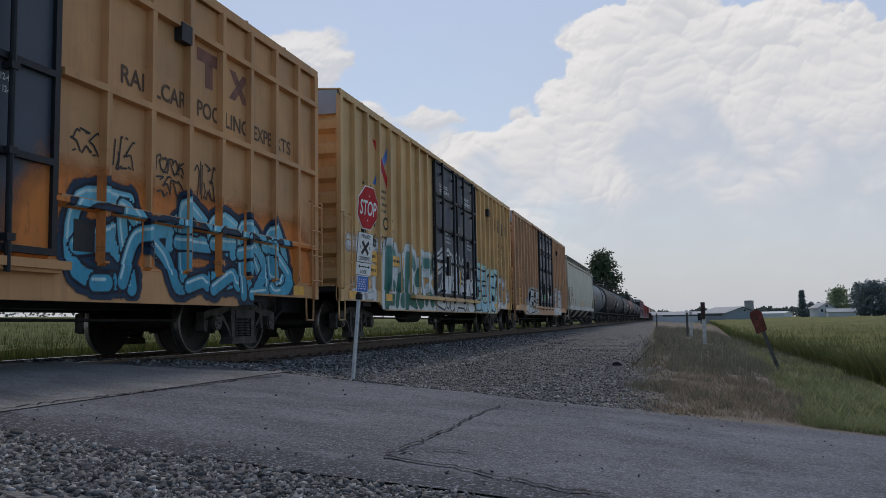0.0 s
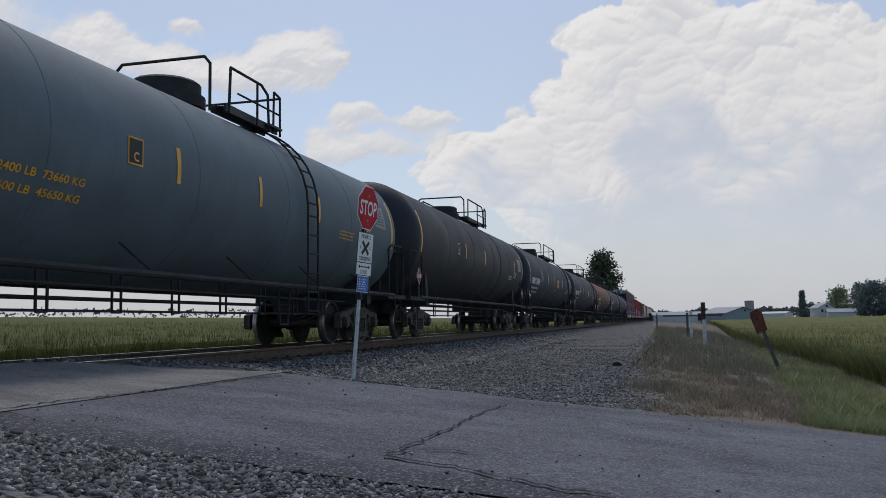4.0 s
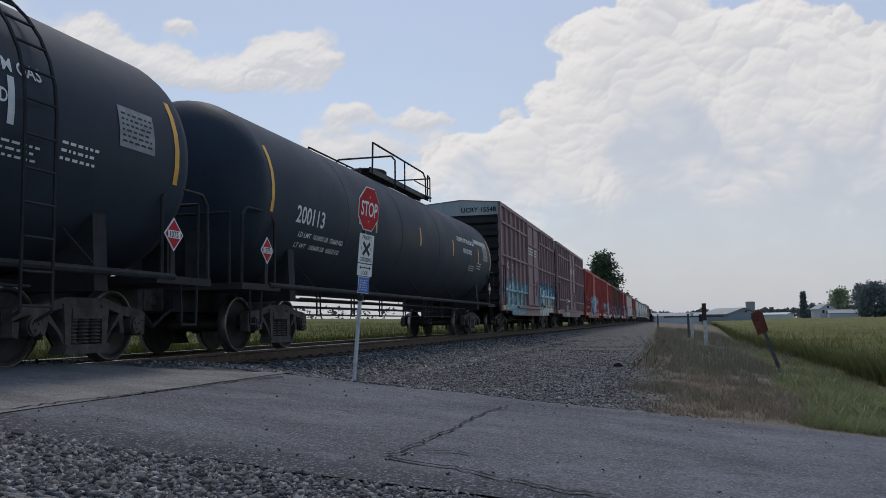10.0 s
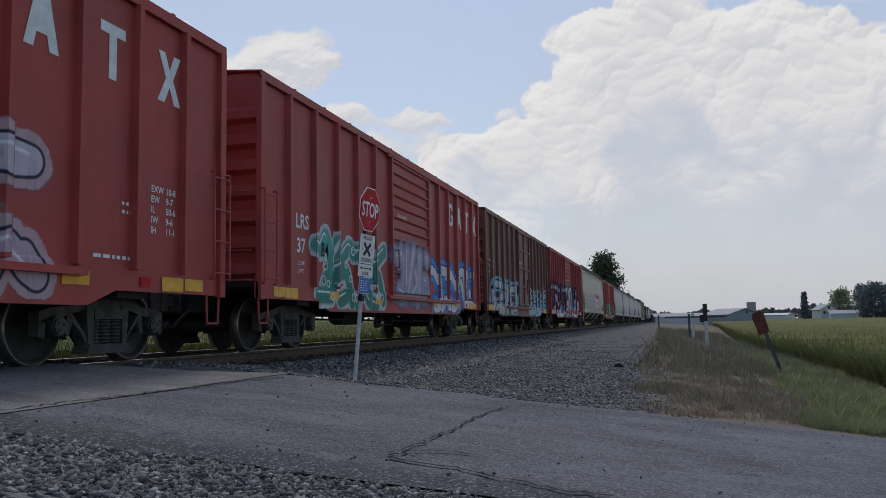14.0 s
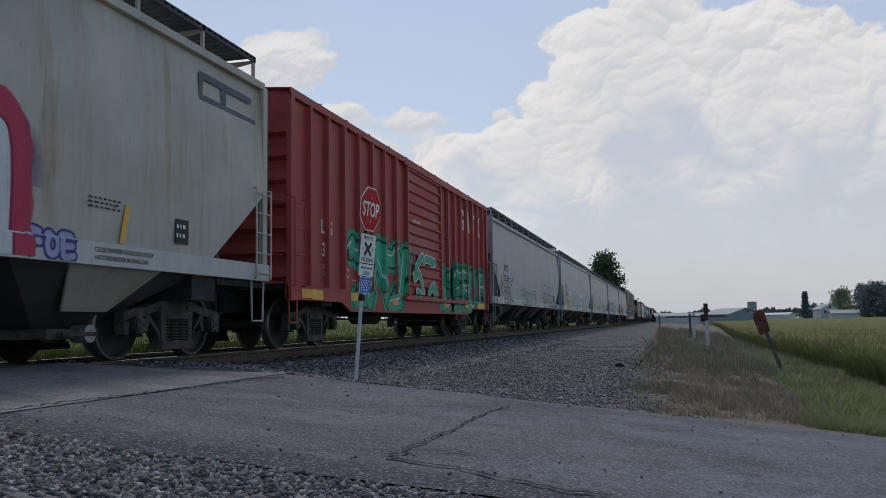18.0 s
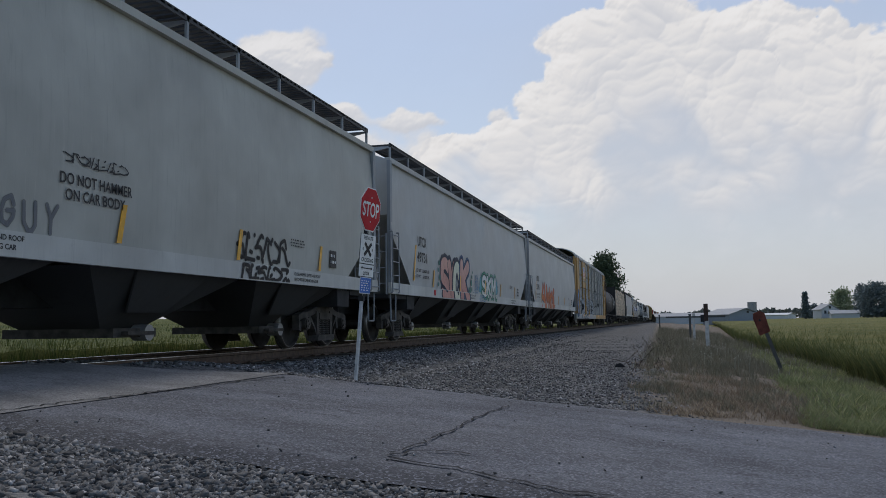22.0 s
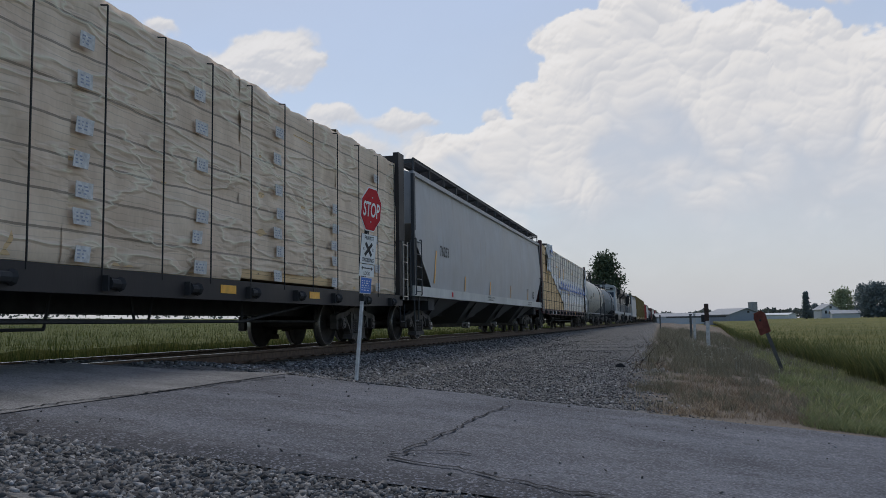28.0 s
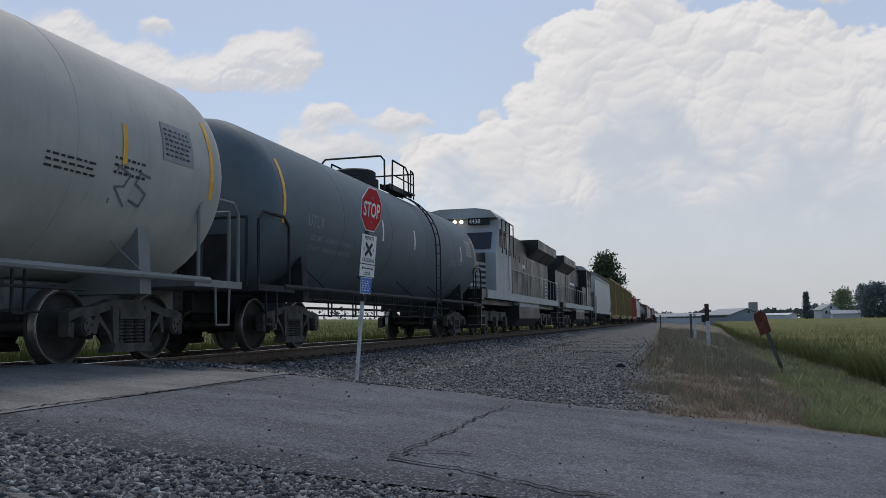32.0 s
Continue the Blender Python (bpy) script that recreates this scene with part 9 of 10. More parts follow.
# ---- lumber cars ----
def lumber_car(left, right, mat, label, text=None):
    car, L = new_car("centerbeam_flatcar", left, right, label, "flatcar", "cars of the freight train")
    h = L / 2
    part("deck", M().box(-1.5, 1.5, -h + 0.3, h - 0.3, 0.98, 1.1), mat, car)
    for s in (1, -1):
        part("side_sill", M().prism([(-h + 0.3, 1.1), (h - 0.3, 1.1), (h - 0.3, 0.86), (h - 3.2, 0.8), (-h + 3.2, 0.8), (-h + 0.3, 0.86)], "x", s * 1.48 - 0.04, s * 1.48 + 0.04), mat, car)
        n = 14
        for i in range(n):
            y = -h + 1.2 + (L - 2.4) * i / (n - 1)
            if s > 0:
                part("winch", M().lathe([(-0.12, 0.02), (-0.12, 0.09), (-0.08, 0.06), (0.08, 0.06), (0.12, 0.09), (0.12, 0.02)], "y", 8, (s * 1.55, y, 0.93)).box(1.48, 1.6, y - 0.16, y - 0.13, 0.84, 1.02), UNDER, car, "load-strap winch")
    part("centre_beam", M().box(-0.08, 0.08, -h + 0.4, h - 0.4, 1.1, 1.3).box(-0.1, 0.1, -h + 0.4, h - 0.4, 4.2, 4.4), mat, car)
    for s in (-1, 1):
        e = s * (h - 0.2)
        part("bulkhead", M().box(-1.48, 1.48, min(e, e - s * 0.18), max(e, e - s * 0.18), 1.0, 4.5), mat, car, "steel end bulkhead")
        for q in (-1.45, 1.45):
            part("bulkhead_post", M().box(q - 0.07, q + 0.07, min(e + s * 0.12, e - s * 0.3), max(e + s * 0.12, e - s * 0.3), 1.0, 4.55), mat, car)
        ladder(car, e - 0.18, e + 0.18, 1.0, 2.4, 4, STEEL, 1.52, 0.05)
        stirrup(car, e, UNDER, 1.48, 0.9, 0.35, 0.42)
        truck(car, s * (h - 2.3))
    part("underframe", M().box(-0.35, 0.35, -h, h, 0.62, 0.98), UNDER, car)
    part("truss", M().tube([(1.2, -h + 4.6, 0.85), (1.2, -4.5, 0.5), (1.2, 4.5, 0.5), (1.2, h - 4.6, 0.85)], 0.025, 5).tube([(1.2, -4.5, 0.5), (1.2, -4.5, 0.9)], 0.02, 5).tube([(1.2, 4.5, 0.5), (1.2, 4.5, 0.9)], 0.02, 5), UNDER, car)
    brake_gear(car, L)
    couplers(car, L, 0.6)
    if text:
        fit_write(car, text[0], -h + 2.6, -h + 3.5, 0.86, 0.24, WHITE, 1.522)
        fit_write(car, text[1], -h + 4.0, -h + 5.6, 0.86, 0.24, WHITE, 1.522)
    for y in (-h + 6.5, -1.5, 3.5, h - 5.5):
        patch(car, "reflector", y - 0.22, y + 0.22, 0.9, 1.02, YELLOW, 1.522)
    return car


def wood_mat():
    n = Nodes("fresh_sawn_lumber")
    c = n.coords()
    r = n.add("ObjectInfo").outputs["Random"]
    g = n.noise(n.coords((2, 0.6, 30)), 2.0, 4)
    col = n.ramp(g, [(0.3, (0.78, 0.5, 0.24)), (0.7, (0.93, 0.68, 0.38))])
    k = n.add("TexVoronoi", ("Vector", n.coords((1, 1.6, 3.2))), Scale=2.6)
    col = n.mix(n.ramp(k.outputs[0], [(0.1, 0.95), (0.14, 0.0)]), col, (0.15, 0.07, 0.03))
    z = n.add("SeparateXYZ", ("Vector", c)).outputs[2]
    z = n.math("ADD", n.math("ADD", z, r), n.math("MULTIPLY", n.noise(n.coords((0, 0.3, 0)), 1.0, 3), 0.03))
    one = n.math("FLOOR", n.math("DIVIDE", z, 0.0742))
    shade = n.add("TexWhiteNoise", ("Vector", n.add("CombineXYZ", ("X", one)).outputs[0])).outputs[0]
    col = n.mix(n.math("MULTIPLY", shade, 0.4), col, (0.5, 0.3, 0.13))
    col = n.mix(n.math("MULTIPLY", n.math("LESS_THAN", n.math("MODULO", z, 0.0742), 0.007), 0.75), col, (0.1, 0.055, 0.025))
    col = n.mix(n.math("MULTIPLY", r, 0.35), col, (0.6, 0.42, 0.22))
    return n.done(col, 0.75, 0, n.noise(n.coords((1, 0.5, 25)), 3, 3), 0.3, 0.01)


def wrap_mat(name, base, crease, lines=False, band=False):
    """Thin plastic film pulled tight over boards: long diagonal creases with highlights painted into the colour, board
    edges showing through.
    """
    n = Nodes(name)
    c = n.coords()
    sep = n.add("SeparateXYZ", ("Vector", c))
    z = sep.outputs[2]
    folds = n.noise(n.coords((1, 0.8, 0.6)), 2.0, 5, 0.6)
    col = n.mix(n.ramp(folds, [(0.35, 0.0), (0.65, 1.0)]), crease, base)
    if lines:
        wob = n.math("ADD", z, n.math("MULTIPLY", n.noise(n.coords((0, 0.6, 0.5)), 1.5, 4), 0.1))
        board = n.math("MODULO", wob, 0.082)
        show = n.ramp(n.noise(n.coords((0, 0.5, 3.0)), 2.0, 4), [(0.34, 0.0), (0.55, 0.75)])
        col = n.mix(n.math("MULTIPLY", n.math("LESS_THAN", board, 0.011), n.math("MULTIPLY", show, 0.45)), col, tuple(x * 0.5 for x in crease))
        tier = n.math("MODULO", n.math("ADD", z, n.math("MULTIPLY", n.noise(n.coords((0, 0.9, 0.4)), 1.0, 3), 0.05)), 0.4)
        col = n.mix(n.math("MULTIPLY", n.math("LESS_THAN", tier, 0.028), 0.75), col, tuple(x * 0.3 for x in crease))
    if band:
        zz = n.math("ADD", z, n.math("MULTIPLY", n.math("SUBTRACT", n.noise(c, 1.5, 2), 0.5), 0.12))
        inside = n.math("MULTIPLY", n.math("GREATER_THAN", zz, 0.55), n.math("LESS_THAN", zz, 2.0))
        col = n.mix(n.math("MULTIPLY", inside, 0.6), col, (0.85, 0.85, 0.86))
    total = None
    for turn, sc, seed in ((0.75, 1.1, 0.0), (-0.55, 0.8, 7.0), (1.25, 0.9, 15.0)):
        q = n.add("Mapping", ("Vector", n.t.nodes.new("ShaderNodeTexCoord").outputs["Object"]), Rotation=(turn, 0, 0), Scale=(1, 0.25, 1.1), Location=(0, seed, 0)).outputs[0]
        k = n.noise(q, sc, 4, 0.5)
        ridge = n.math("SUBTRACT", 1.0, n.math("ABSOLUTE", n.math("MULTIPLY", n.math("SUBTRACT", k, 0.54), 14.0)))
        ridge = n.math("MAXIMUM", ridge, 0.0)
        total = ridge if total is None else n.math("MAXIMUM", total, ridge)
    # highlights along the creases, put in as paler lines of colour
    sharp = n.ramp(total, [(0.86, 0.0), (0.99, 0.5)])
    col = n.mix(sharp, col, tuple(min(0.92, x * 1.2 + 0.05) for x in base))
    h = n.math("ADD", n.math("MULTIPLY", n.ramp(total, [(0.6, 0.0), (1.0, 1.0)]), 0.7), n.math("MULTIPLY", n.noise(n.coords((1, 1.4, 0.6)), 1.3, 4, 0.6), 0.9))
    return n.done(col, 0.5, 0, h, 0.45, 0.08, 0.25)


FILMLABEL = plain("label_under_film", (0.62, 0.6, 0.57), 0.5, 0, 0.25, 14)
WOOD = wood_mat()
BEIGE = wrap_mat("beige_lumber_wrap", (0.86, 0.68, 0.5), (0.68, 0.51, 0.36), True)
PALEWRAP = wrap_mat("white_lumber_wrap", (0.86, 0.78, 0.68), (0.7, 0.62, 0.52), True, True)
GREYPRINT = plain("grey_blue_print", (0.3, 0.33, 0.4), 0.6)
STRAP = plain("dark_strap", (0.03, 0.028, 0.026), 0.7)


def crumpled(y0, y1, z0, z1, x, seed, drop=None, depth=0.045):
    """A sheet of wrapping over the side of a stack, pulled into folds, with its top edge turned in."""
    ny, nz = max(8, int((y1 - y0) / 0.09)), 34
    Y, T = np.meshgrid(np.linspace(y0, y1, ny), np.linspace(0, 1, nz))
    low = z0 if drop is None else np.interp(Y, *drop)
    Z = low + (z1 - low) * T
    f = fbm(Y * 1.7 + seed, Z * 1.1 + Y * 0.8, 4, seed) - 0.5
    g = np.abs(fbm(Y * 2.6 - Z * 1.3 + seed, Z * 0.9, 3, seed + 3) - 0.5)
    stack = np.abs(((Z - z0) / 0.62) % 1 - 0.5)
    X = x + f * depth * 2 + (0.1 - g) * depth * 2.2 - ease(0.42, 0.5, stack) * 0.025
    Zt = Z + (f * 0.12) * ease(0.9, 1, T)
    P = np.stack([X, Y, Zt], -1)
    topin = np.stack([X[-1] - 0.75, Y[-1], Zt[-1] + 0.06], -1)[None]
    P = np.concatenate([P, topin]).reshape(-1, 3)
    i = (np.arange(nz)[:, None] * ny + np.arange(ny - 1)[None]).reshape(-1)
    me = bpy.data.meshes.new("wrapping")
    me.from_pydata(P.tolist(), [], np.stack([i, i + 1, i + ny + 1, i + ny], 1).tolist())
    me.shade_smooth()
    return me


def load(left, right, name, label, category):
    mid = (left + right) / 2
    ob = thing(name, (TRACK, mid, 1.1), label, category, "loads of lumber")
    CARS.append((ob, mid))
    return ob, right - left


def straps(ob, ys, z1, x=1.47):
    for y in ys:
        part("strap", M().tube([(x + 0.05, y, -0.08), (x + 0.055, y, z1), (x - 0.3, y, z1 + 0.05)], 0.011, 4), STRAP, ob)


rnd = random.Random(77)
lumber_car(497.2, 521.35, paint("black_flatcar_paint", (0.03, 0.026, 0.026), 0.3, 0.3), "dark centre-beam flatcar carrying wrapped lumber")
ld, L = load(497.8, 521.0, "wrapped_lumber_load", "stacks of lumber in beige plastic wrapping tied with dark straps", "lumber load")
h = L / 2
for i in range(6):
    a, b = -h + i * L / 6, -h + (i + 1) * L / 6 - 0.02
    for q in range(5):
        part("bundle", M().box(-1.38, 1.38, a + rnd.uniform(0, 0.08), b - rnd.uniform(0, 0.08), q * 0.62 + 0.06, q * 0.62 + 0.6), WOOD, ld)
    z1 = 3.1 + rnd.uniform(-0.03, 0.08)
    me = crumpled(a, b + 0.1, 0.02 if i != 4 else 0.2, z1, 1.42, i * 5 + 2)
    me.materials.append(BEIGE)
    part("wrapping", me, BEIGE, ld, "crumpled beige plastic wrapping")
part("wrapping_top", M().box(-1.4, 0.75, -h, h, 3.1, 3.16), BEIGE, ld)
straps(ld, -0.62 + 1.17 * np.arange(-9, 11), 3.06)
for i in range(9):
    y = 0.1 + 2.43 * (i - 4)
    for q, z in enumerate((0.05, 0.46, 0.76, 1.09, 1.48, 2.0, 2.46)):
        if rnd.random() < 0.85:
            dy = rnd.uniform(-0.06, 0.06)
            wd = rnd.uniform(0.24, 0.32)
            p = patch(ld, "label", y + dy, y + dy + wd, z, z + 0.18, FILMLABEL, 1.475, slant=rnd.uniform(-0.03, 0.03), label="pale printed label under the film")
            bars(p, y + dy + 0.04, y + dy + wd - 0.03, z + 0.03, z + 0.15, 3, GREYPRINT, 1.4835, seed=q)
W = hopper(521.85, 543.4, hop_grey, "grey covered hopper with plain sides", white_sill, post_mat=paint("dark_hopper_end", (0.06, 0.065, 0.07), 0.1, 0.2))
hopper_marks(W, 10.7, 260, None, None, stripes=(-5.4, -1.6, 2.4, 6.6))
write(W, "76253", -8.3, 2.3, 0.4, BLACK, 1.582)
flat_car = lumber_car(544.0, 567.25, paint("maroon_flatcar_paint", (0.07, 0.025, 0.025), 0.3, 0.3), "maroon centre-beam flatcar carrying half-wrapped lumber", ("CNIS", "623 43"))
fit_write(flat_car, "CROKE", 7.15, 8.2, 0.87, 0.24, WHITE, 1.524)
fit_write(flat_car, "CET", 10.1, 10.75, 0.9, 0.24, WHITE, 1.524)
ld, L = load(544.55, 567.0, "half_wrapped_lumber_load", "stacks of bare lumber and lumber in torn white wrapping", "lumber load")
h = L / 2
for i in range(9):
    a, b = -h + i * L / 9, -h + (i + 1) * L / 9 - 0.03
    for q in range(7):
        zz = q * 0.475 + 0.02
        part("bundle", M().box(-1.38, 1.4 + rnd.uniform(-0.015, 0.015), a + rnd.uniform(0, 0.03), b - rnd.uniform(0, 0.03), zz, zz + 0.445), WOOD, ld)
        part("bundle_strip", M().box(-1.3, 1.385, a + 0.1, b - 0.1, zz + 0.445, zz + 0.475), STRAP, ld)
drop = ([-h, -9.3, -8.4, -7.9, -6.7, -5.4, -4.3, -2.6, -2.0, -1.7, h], [3.2, 2.5, 2.2, 2.2, 1.72, 1.35, 1.05, 0.5, 0.3, 0.02, 0.02])
me = crumpled(-9.3, h, 0.02, 3.28, 1.44, 9, drop, 0.06)
me.materials.append(PALEWRAP)
part("wrapping", me, PALEWRAP, ld, "torn white plastic wrapping with blue marks")
part("wrapping_top", M().box(-1.4, 0.75, -9.2, h, 3.24, 3.3), PALEWRAP, ld)
hang = crumpled(-9.2, -7.6, 2.05, 3.5, 1.5, 4, None, 0.12)
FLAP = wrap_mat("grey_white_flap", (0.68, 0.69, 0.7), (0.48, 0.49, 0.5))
hang.materials.append(FLAP)
part("loose_flap", hang, FLAP, ld, "loose flap of white wrapping")
BLUEINK = plain("blue_print", (0.03, 0.13, 0.45), 0.5)
for k in range(14):
    y, z = 6.92 + 1.19 * (k - 9), 1.27
    if y > h - 0.4:
        continue
    part("blue_triangle", M().prism([(y - 0.52, z), (y - 0.1, z), (y, z - 0.08), (y + 0.1, z), (y + 0.52, z), (y, z + 0.5)], "x", 1.53, 1.535), BLUEINK, ld, "blue printed triangle")
    part("triangle_print", M().prism([(y - 0.24, z + 0.08), (y - 0.04, z + 0.08), (y - 0.04, z + 0.26), (y - 0.16, z + 0.26)], "x", 1.537, 1.539).prism([(y + 0.03, z + 0.05), (y + 0.09, z + 0.05), (y + 0.2, z + 0.14), (y + 0.14, z + 0.26), (y + 0.03, z + 0.26)], "x", 1.537, 1.539), SIGNWHITE, ld, "white printed form")
    bars(ld, y - 0.5, y + 0.45, z - 0.24, z - 0.12, 1, plain("grey_blue_line", (0.1, 0.15, 0.3), 0.6), 1.53, seed=k)
part("blue_triangle", M().prism([(-8.5, 3.1), (-7.75, 3.05), (-8.05, 3.4)], "x", 1.6, 1.605), BLUEINK, ld, "blue printed triangle")
bars(ld, -8.6, -7.7, 2.85, 2.98, 1, BLUEINK, 1.6, seed=3)
straps(ld, -10.33 + 1.05 * np.arange(0, 21), 3.2, 1.48)
for a, b, low, high, sd in ((h - 0.9, h + 0.36, 0.55, 2.5, 31), (h - 0.7, h + 0.2, 0.05, 1.1, 33), (h - 0.6, h + 0.12, 2.2, 3.2, 35)):
    me = crumpled(a, b, low, high, 1.56, sd, ([a, a + (b - a) * 0.5, a + (b - a) * 0.8, b], [low + 0.1, low - 0.05, low + 0.2, low + 0.5]), 0.07)
    me.materials.append(FLAP)
    part("loose_flap", me, FLAP, ld, "torn flap of white wrapping hanging over the bulkhead")
TA = tank_car(568.40, 584.85, t_grey, "pale grey tank car with dark lettering and scratched tags", R=1.56, zc=2.55, walk_to=(0.5, 2.6), ladder_at=2.6, sill_mat=paint("grey_tank_sill", (0.25, 0.25, 0.24), 0.2, 0.4))
tank_marks(TA, 8.05, 270, "ETCX 423916", 0.36, 1.56, 2.55, BLACK, placard=False)
ribbon(TA, "sprayed_tags", scrawl(-3.2, 3.0, 1.5, 2.3, 12, 41) + scrawl(5.2, 5.9, 1.9, 2.3, 2, 42), 0.03, INKS["grey"], wrap=(1.56, 2.55), label="faint sprayed tags")
TB = tank_car(585.40, 601.65, t_blue, "grey-blue tank car next to the locomotives", R=1.5, zc=2.5, walk_to=(0.6, 2.4), ladder_at=2.2, mark_mat=SIGNWHITE)
tank_marks(TB, 7.9, 280, "UTLX", 0.3, 1.5, 2.5, plain("faded_grey_lettering", (0.26, 0.29, 0.3), 0.7), placard=False)

# ---- locomotives ----
LBLACK = paint("black_locomotive_paint", (0.016, 0.016, 0.018), 0.08, 0.35, 0.4)
LWHITE = paint("white_locomotive_paint", (0.42, 0.43, 0.43), 0.15, 0.5, 0.5)
LGLASS = plain("dark_cab_glass", (0.015, 0.02, 0.025), 0.08, 0, 0.1, 2, 0.6)
LAMP = Nodes("headlight_glow")
em = LAMP.add("Emission", Color=(1.0, 0.93, 0.8, 1), Strength=1.6)
LAMP.t.links.new(em.outputs[0], LAMP.t.nodes["Material Output"].inputs[0])
LAMP = LAMP.mat


def three_axle_truck(car, y):
    t = part("truck", M().box(-1.0, 1.0, -2.2, 2.2, 0.55, 0.75).box(0.95, 1.15, -2.35, 2.35, 0.5, 0.85).box(-1.15, -0.95, -2.35, 2.35, 0.5, 0.85), TRUCK, car, "three-axle truck frame", (0, y, 0))
    for q in (-1.95, 0, 1.95):
        a = part("wheelset", AXLE, WHEEL, t, "", (0, q, WHEEL_R))
        AXLES.append((a, q))
        part("axle_box", M().box(1.1, 1.25, q - 0.2, q + 0.2, 0.28, 0.66), TRUCK, t)
    for q in (-1.0, 1.0):
        part("spring", M().lathe([(0.5 + i * 0.04, 0.08 + 0.03 * (i % 2)) for i in range(9)], "z", 10, (1.12, q, 0)), TRUCK, t)


def locomotive(left, right, label, cab_first=True, number="4438"):
    car, L = new_car("locomotive", left, right, label, "locomotive", "locomotives in the train")
    h = L / 2
    part("frame", M().box(-1.5, 1.5, -h + 0.4, h - 0.4, 1.3, 1.6).box(-1.2, 1.2, -h + 0.5, h - 0.5, 1.1, 1.3), LBLACK, car)
    part("walkway_edge", M().box(1.5, 1.53, -h + 1.2, h - 1.2, 1.3, 1.6), LWHITE, car, "white walkway edge")
    s = 1 if cab_first else -1
    Y = lambda y: s * (-h + y)
    span = lambda a, b: (min(Y(a), Y(b)), max(Y(a), Y(b)))
    # low nose
    nose = M().add([(-0.85, Y(1.3), 1.6), (0.85, Y(1.3), 1.6), (0.85, Y(1.3), 2.75), (-0.85, Y(1.3), 2.75), (-1.1, Y(2.9), 1.6), (1.1, Y(2.9), 1.6), (1.1, Y(2.9), 3.05), (-1.1, Y(2.9), 3.05)], [(0, 1, 2, 3), (4, 5, 6, 7), (0, 1, 5, 4), (1, 2, 6, 5), (2, 3, 7, 6), (3, 0, 4, 7)])
    part("nose", nose, LBLACK, car, "low black nose with white stripes")
    for z in (1.75, 1.95, 2.15, 2.35, 2.55):
        part("nose_stripe", M().box(-0.87, 0.87, min(Y(1.29), Y(1.27)), max(Y(1.29), Y(1.27)), z, z + 0.1), LWHITE, car)
        part("nose_stripe", M().prism([(0.862, Y(1.3)), (1.105, Y(2.9)), (1.115, Y(2.9)), (0.872, Y(1.3))], "z", z, z + 0.1), LWHITE, car)
    part("cab", M().prism([(Y(2.9), 1.6), (Y(2.9), 3.05), (Y(3.35), 3.9), (Y(3.5), 4.45), (Y(6.0), 4.45), (Y(6.0), 1.6)], "x", -1.5, 1.5), LWHITE if cab_first else LBLACK, car, "wide cab")
    part("cab_roof", M().prism([(-1.5, 4.4), (1.5, 4.4), (1.25, 4.68), (0.7, 4.78), (-0.7, 4.78), (-1.25, 4.68)], "y", *span(3.2, 6.1)), LWHITE, car, "pale cab roof")
    for x0, x1 in ((-1.3, -0.08), (0.08, 1.3)):
        m = M().add([(x0, Y(2.93), 3.2), (x1, Y(2.93), 3.2), (x1, Y(3.3), 3.85), (x0, Y(3.3), 3.85)], [(0, 1, 2, 3)])
        part("windshield", m, LGLASS, car, "dark windshield")
    for q in (-0.78, 0.78):
        part("number_board", M().box(q - 0.4, q + 0.4, min(Y(3.25), Y(3.42)), max(Y(3.25), Y(3.42)), 4.16, 4.4), BLACK, car, "lit number board")
    for x0 in (-1.15, 0.42):
        write_end(car, number, x0, 4.2, 0.22, WHITE, Y(3.24))
    for x in (-0.13, 0.13):
        part("headlight", M().cyl((x, Y(3.18), 4.27), (x, Y(3.24), 4.27), 0.075, 12), LAMP, car, "lit headlight")
    for y0, y1, z0, z1 in ((3.7, 4.35, 3.3, 4.0), (4.5, 5.3, 3.3, 4.0)):
        a, b = span(y0, y1)
        part("side_window", M().box(1.49, 1.515, a, b, z0, z1), LGLASS, car)
    a, b = span(5.45, 5.95)
    part("cab_door", M().box(1.49, 1.52, a, b, 1.7, 3.6), LWHITE, car)
    a, b = span(6.0, 15.2)
    part("hood", M().box(-0.95, 0.95, a, b, 1.6, 4.15).box(-0.85, 0.85, a, b, 4.15, 4.35), LBLACK, car, "long engine hood")
    n = 9
    for i in range(n):
        w = (b - a) / n
        part("hood_door", M().box(0.95, 0.975, a + i * w + 0.04, a + (i + 1) * w - 0.04, 1.75, 3.5), LBLACK if i > 2 or not cab_first else LWHITE, car)
    a, b = span(6.1, 9.0)
    part("equipment_cabinet", M().box(0.95, 1.45, a, b, 1.6, 3.0), LBLACK, car)
    a, b = span(15.2, L - 1.2)
    part("radiator_hood", M().box(-0.95, 0.95, a, b, 1.6, 3.7), LBLACK, car)
    part("radiator", M().prism([(-0.95, 3.6), (0.95, 3.6), (1.5, 4.05), (1.5, 4.5), (-1.5, 4.5), (-1.5, 4.05)], "y", *span(13.6, L - 1.3)), LBLACK, car, "flared radiator section")
    for z in (1.75, 1.95, 2.15, 2.35, 2.55, 2.75):
        aa, bb = span(L - 2.4, L - 1.3)
        part("hood_stripe", M().box(0.95, 0.958, aa, bb, z, z + 0.1), LWHITE, car)
    part("exhaust", M().box(-0.4, 0.4, *span(10.4, 11.2), 4.35, 4.6), LBLACK, car)
    part("blower_housing", M().box(-0.9, 0.9, *span(6.5, 8.6), 4.3, 4.6), LBLACK, car)
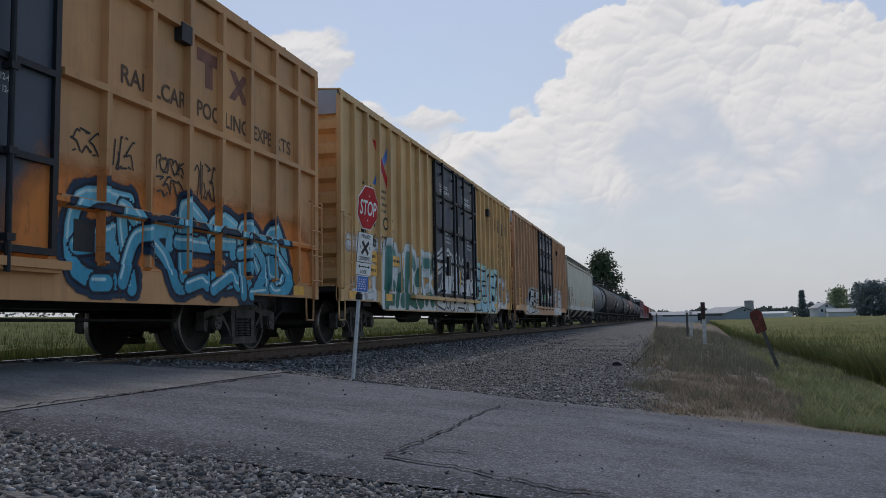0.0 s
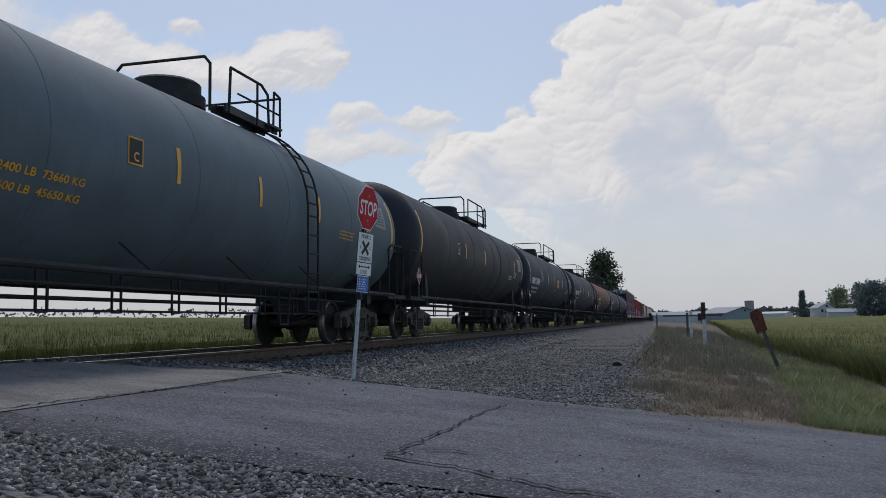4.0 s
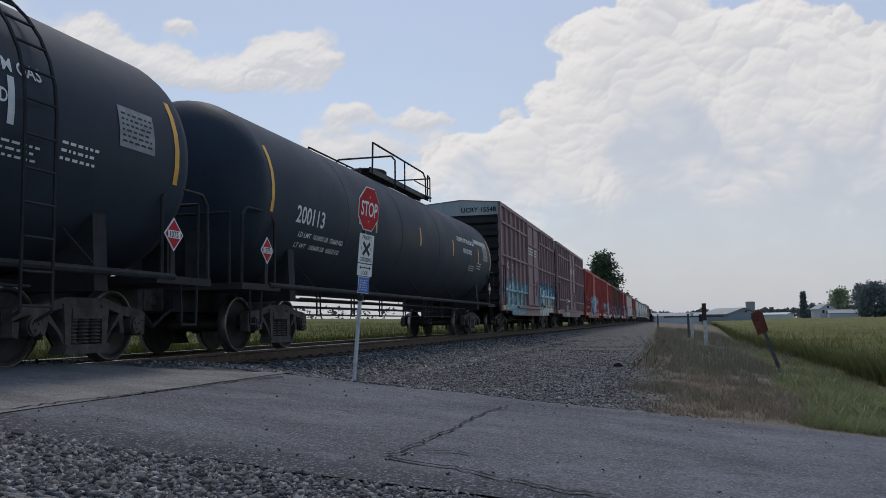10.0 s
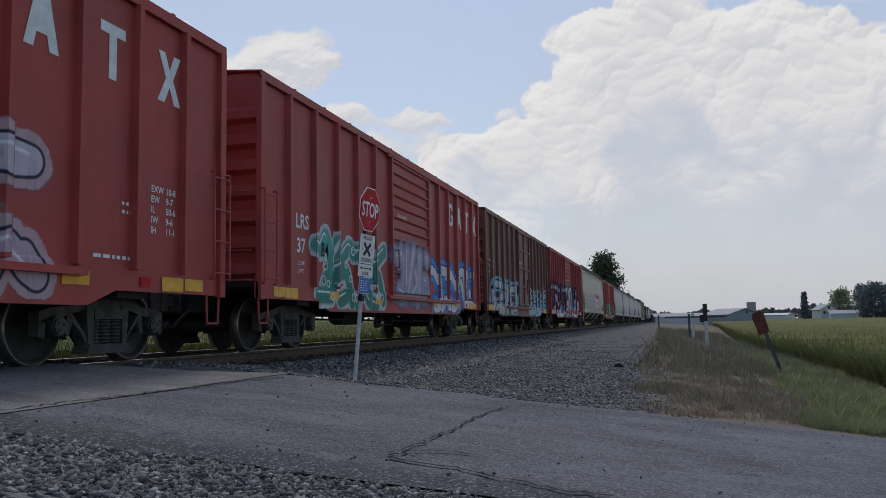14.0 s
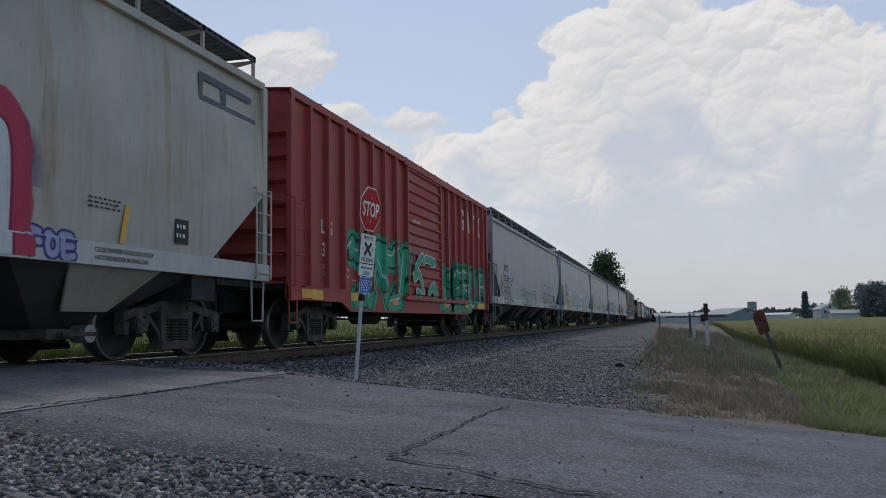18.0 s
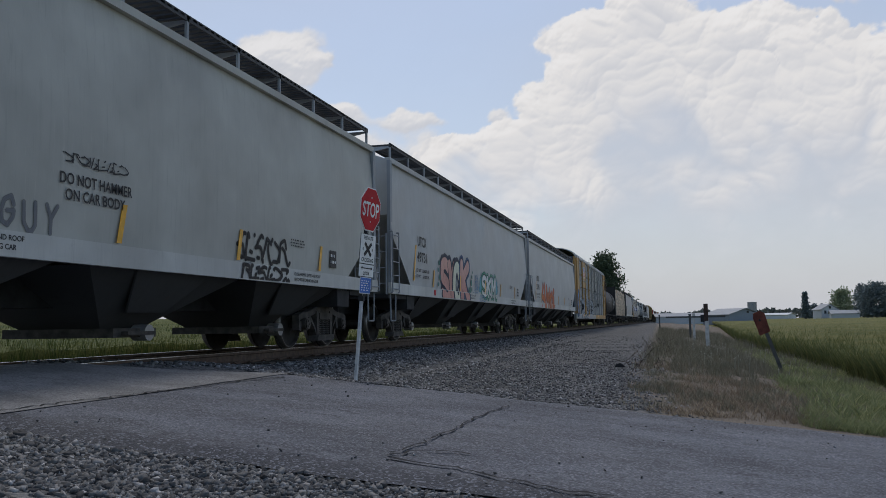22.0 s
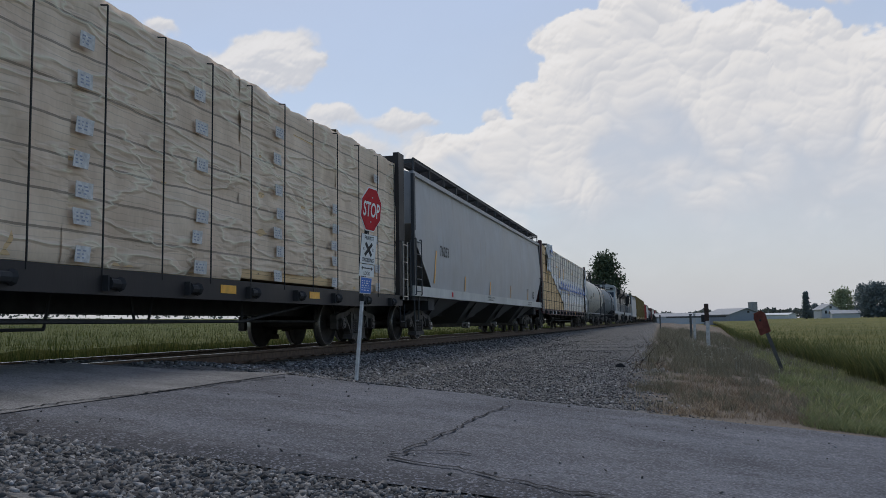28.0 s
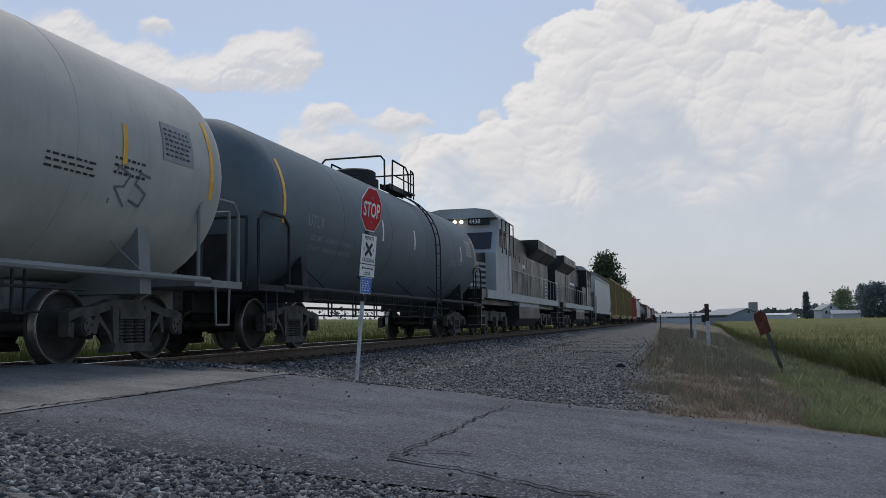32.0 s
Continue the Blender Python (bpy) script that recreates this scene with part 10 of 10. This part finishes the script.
    for q in (1, -1):
        m = M()
        ys = np.linspace(-h + 1.5 if not cab_first else -h + 6.4, h - 1.5 if cab_first else h - 6.4, 12)
        for y in ys:
            m.tube([(q * 1.48, y, 1.6), (q * 1.48, y, 2.6)], 0.018, 5)
        m.tube([(q * 1.48, ys[0], 2.6), (q * 1.48, ys[-1], 2.6)], 0.02, 5)
        part("handrail", m, LWHITE, car, "white handrail")
        r = M().tube([(q * 1.35, Y(0.55), 0.4), (q * 1.35, Y(0.55), 2.4), (q * 0.9, Y(1.0), 2.6)], 0.022, 5).tube([(q * 1.35, Y(L - 0.55), 0.4), (q * 1.35, Y(L - 0.55), 2.4)], 0.022, 5)
        part("step_rail", r, LWHITE, car)
    lat = M()
    a, b = span(3.6, 6.0)
    for y in np.linspace(a, b, 4):
        lat.tube([(1.62, y, 3.05), (1.62, y, 4.35)], 0.025, 5)
    lat.tube([(1.62, a, 4.35), (1.62, b, 4.35)], 0.025, 5).tube([(1.62, a, 3.9), (1.62, b, 3.9)], 0.02, 5)
    part("mirror_frame", lat, LBLACK, car)
    for e in (0.45, L - 0.45):
        part("pilot", M().box(-1.45, 1.45, min(Y(e) - 0.06, Y(e) + 0.06), max(Y(e) - 0.06, Y(e) + 0.06), 0.25, 1.3), LBLACK, car, "pilot plate with steps")
        for z in (0.35, 0.65, 0.95, 1.25):
            part("step", M().box(1.0, 1.5, min(Y(e) - 0.1, Y(e) + 0.25), max(Y(e) - 0.1, Y(e) + 0.25), z, z + 0.03), STEEL, car)
    part("fuel_tank", M().prism([(-1.45, 1.15), (-1.45, 0.6), (-1.15, 0.25), (1.15, 0.25), (1.45, 0.6), (1.45, 1.15)], "y", -2.9, 2.9), LBLACK, car, "fuel tank")
    part("air_tank", M().cyl((1.3, -2.8, 1.18), (1.3, 2.8, 1.18), 0.17, 10), LWHITE, car)
    bars(car, Y(9.5) if cab_first else Y(13), (Y(9.5) if cab_first else Y(13)) + 3.0, 2.9, 3.3, 1, WHITE, 0.98, seed=3)
    for y in (-h + 4.1, h - 4.1):
        three_axle_truck(car, y)
    couplers(car, L, 0.5)
    return car


locomotive(601.3, 623.1, "black and white locomotive with lit headlights, cab towards the viewer")
locomotive(624.1, 645.6, "second black locomotive, cab at its far end", False)

# ---- the rest of the train, far off ----
olive = paint("olive_tan_boxcar_paint", (0.27, 0.2, 0.075), 0.2, 0.3)
hopper(646.4, 665.4, hop_grey2, "grey covered hopper behind the locomotives", far=True)
y = 666.3
order = ["tan", "tan", "tan", "red", "hop", "tank", "tank", "brown", "hop", "hop", "tank", "red", "hop", "tan", "tank", "hop", "red", "hop", "hop", "brown", "tank", "hop"]
for i, k in enumerate(order):
    if k == "hop":
        hopper(y, y + 18.9, (hop_grey, hop_grey2, hop_warm)[i % 3], "grey covered hopper far down the train", far=True)
        y += 19.9
    elif k == "tank":
        tank_car(y, y + 17.5, (t_black, t_black2, t_blue)[i % 3], "dark tank car far down the train", far=True, stripe=False)
        y += 18.5
    else:
        boxcar(y, y + 16.6, {"tan": olive, "red": v1, "brown": v3}[k], {"tan": "olive-tan boxcar far down the train", "red": "red boxcar far down the train", "brown": "brown boxcar far down the train"}[k], H=5.05 if k == "tan" else 4.5, ribs=4, door=(-1.5, 1.5, "panel"), far=True)
        y += 17.7


# ---- motion of the train, its wheels and the clouds ----
def motions():
    for car, mid in CARS:
        z = car.location.z
        walk(car, [(0.0, pose(TRACK, mid, z)), (SECONDS, pose(TRACK, mid - SPEED * SECONDS, z))])
    # every wheel rolls: alike axles share one set of keys
    turn = math.degrees(SPEED / FPS / WHEEL_R)
    keys = {}
    for axle, q in AXLES:
        if q not in keys:
            walk(axle, [(i / FPS, pose(0, q, WHEEL_R, turn * i, 0, 0)) for i in range(frame(SECONDS))])
            keys[q] = axle
        else:
            first = keys[q].animation_data
            axle.rotation_mode = "QUATERNION"
            data = axle.animation_data_create()
            data.action = first.action
            data.action_slot = first.action_slot
    walk(clouds, [(0.0, pose(0, 0, 0, 0, 0, -1.2)), (SECONDS, pose(0, 0, 0, 0, 0, 1.2))])


motions()
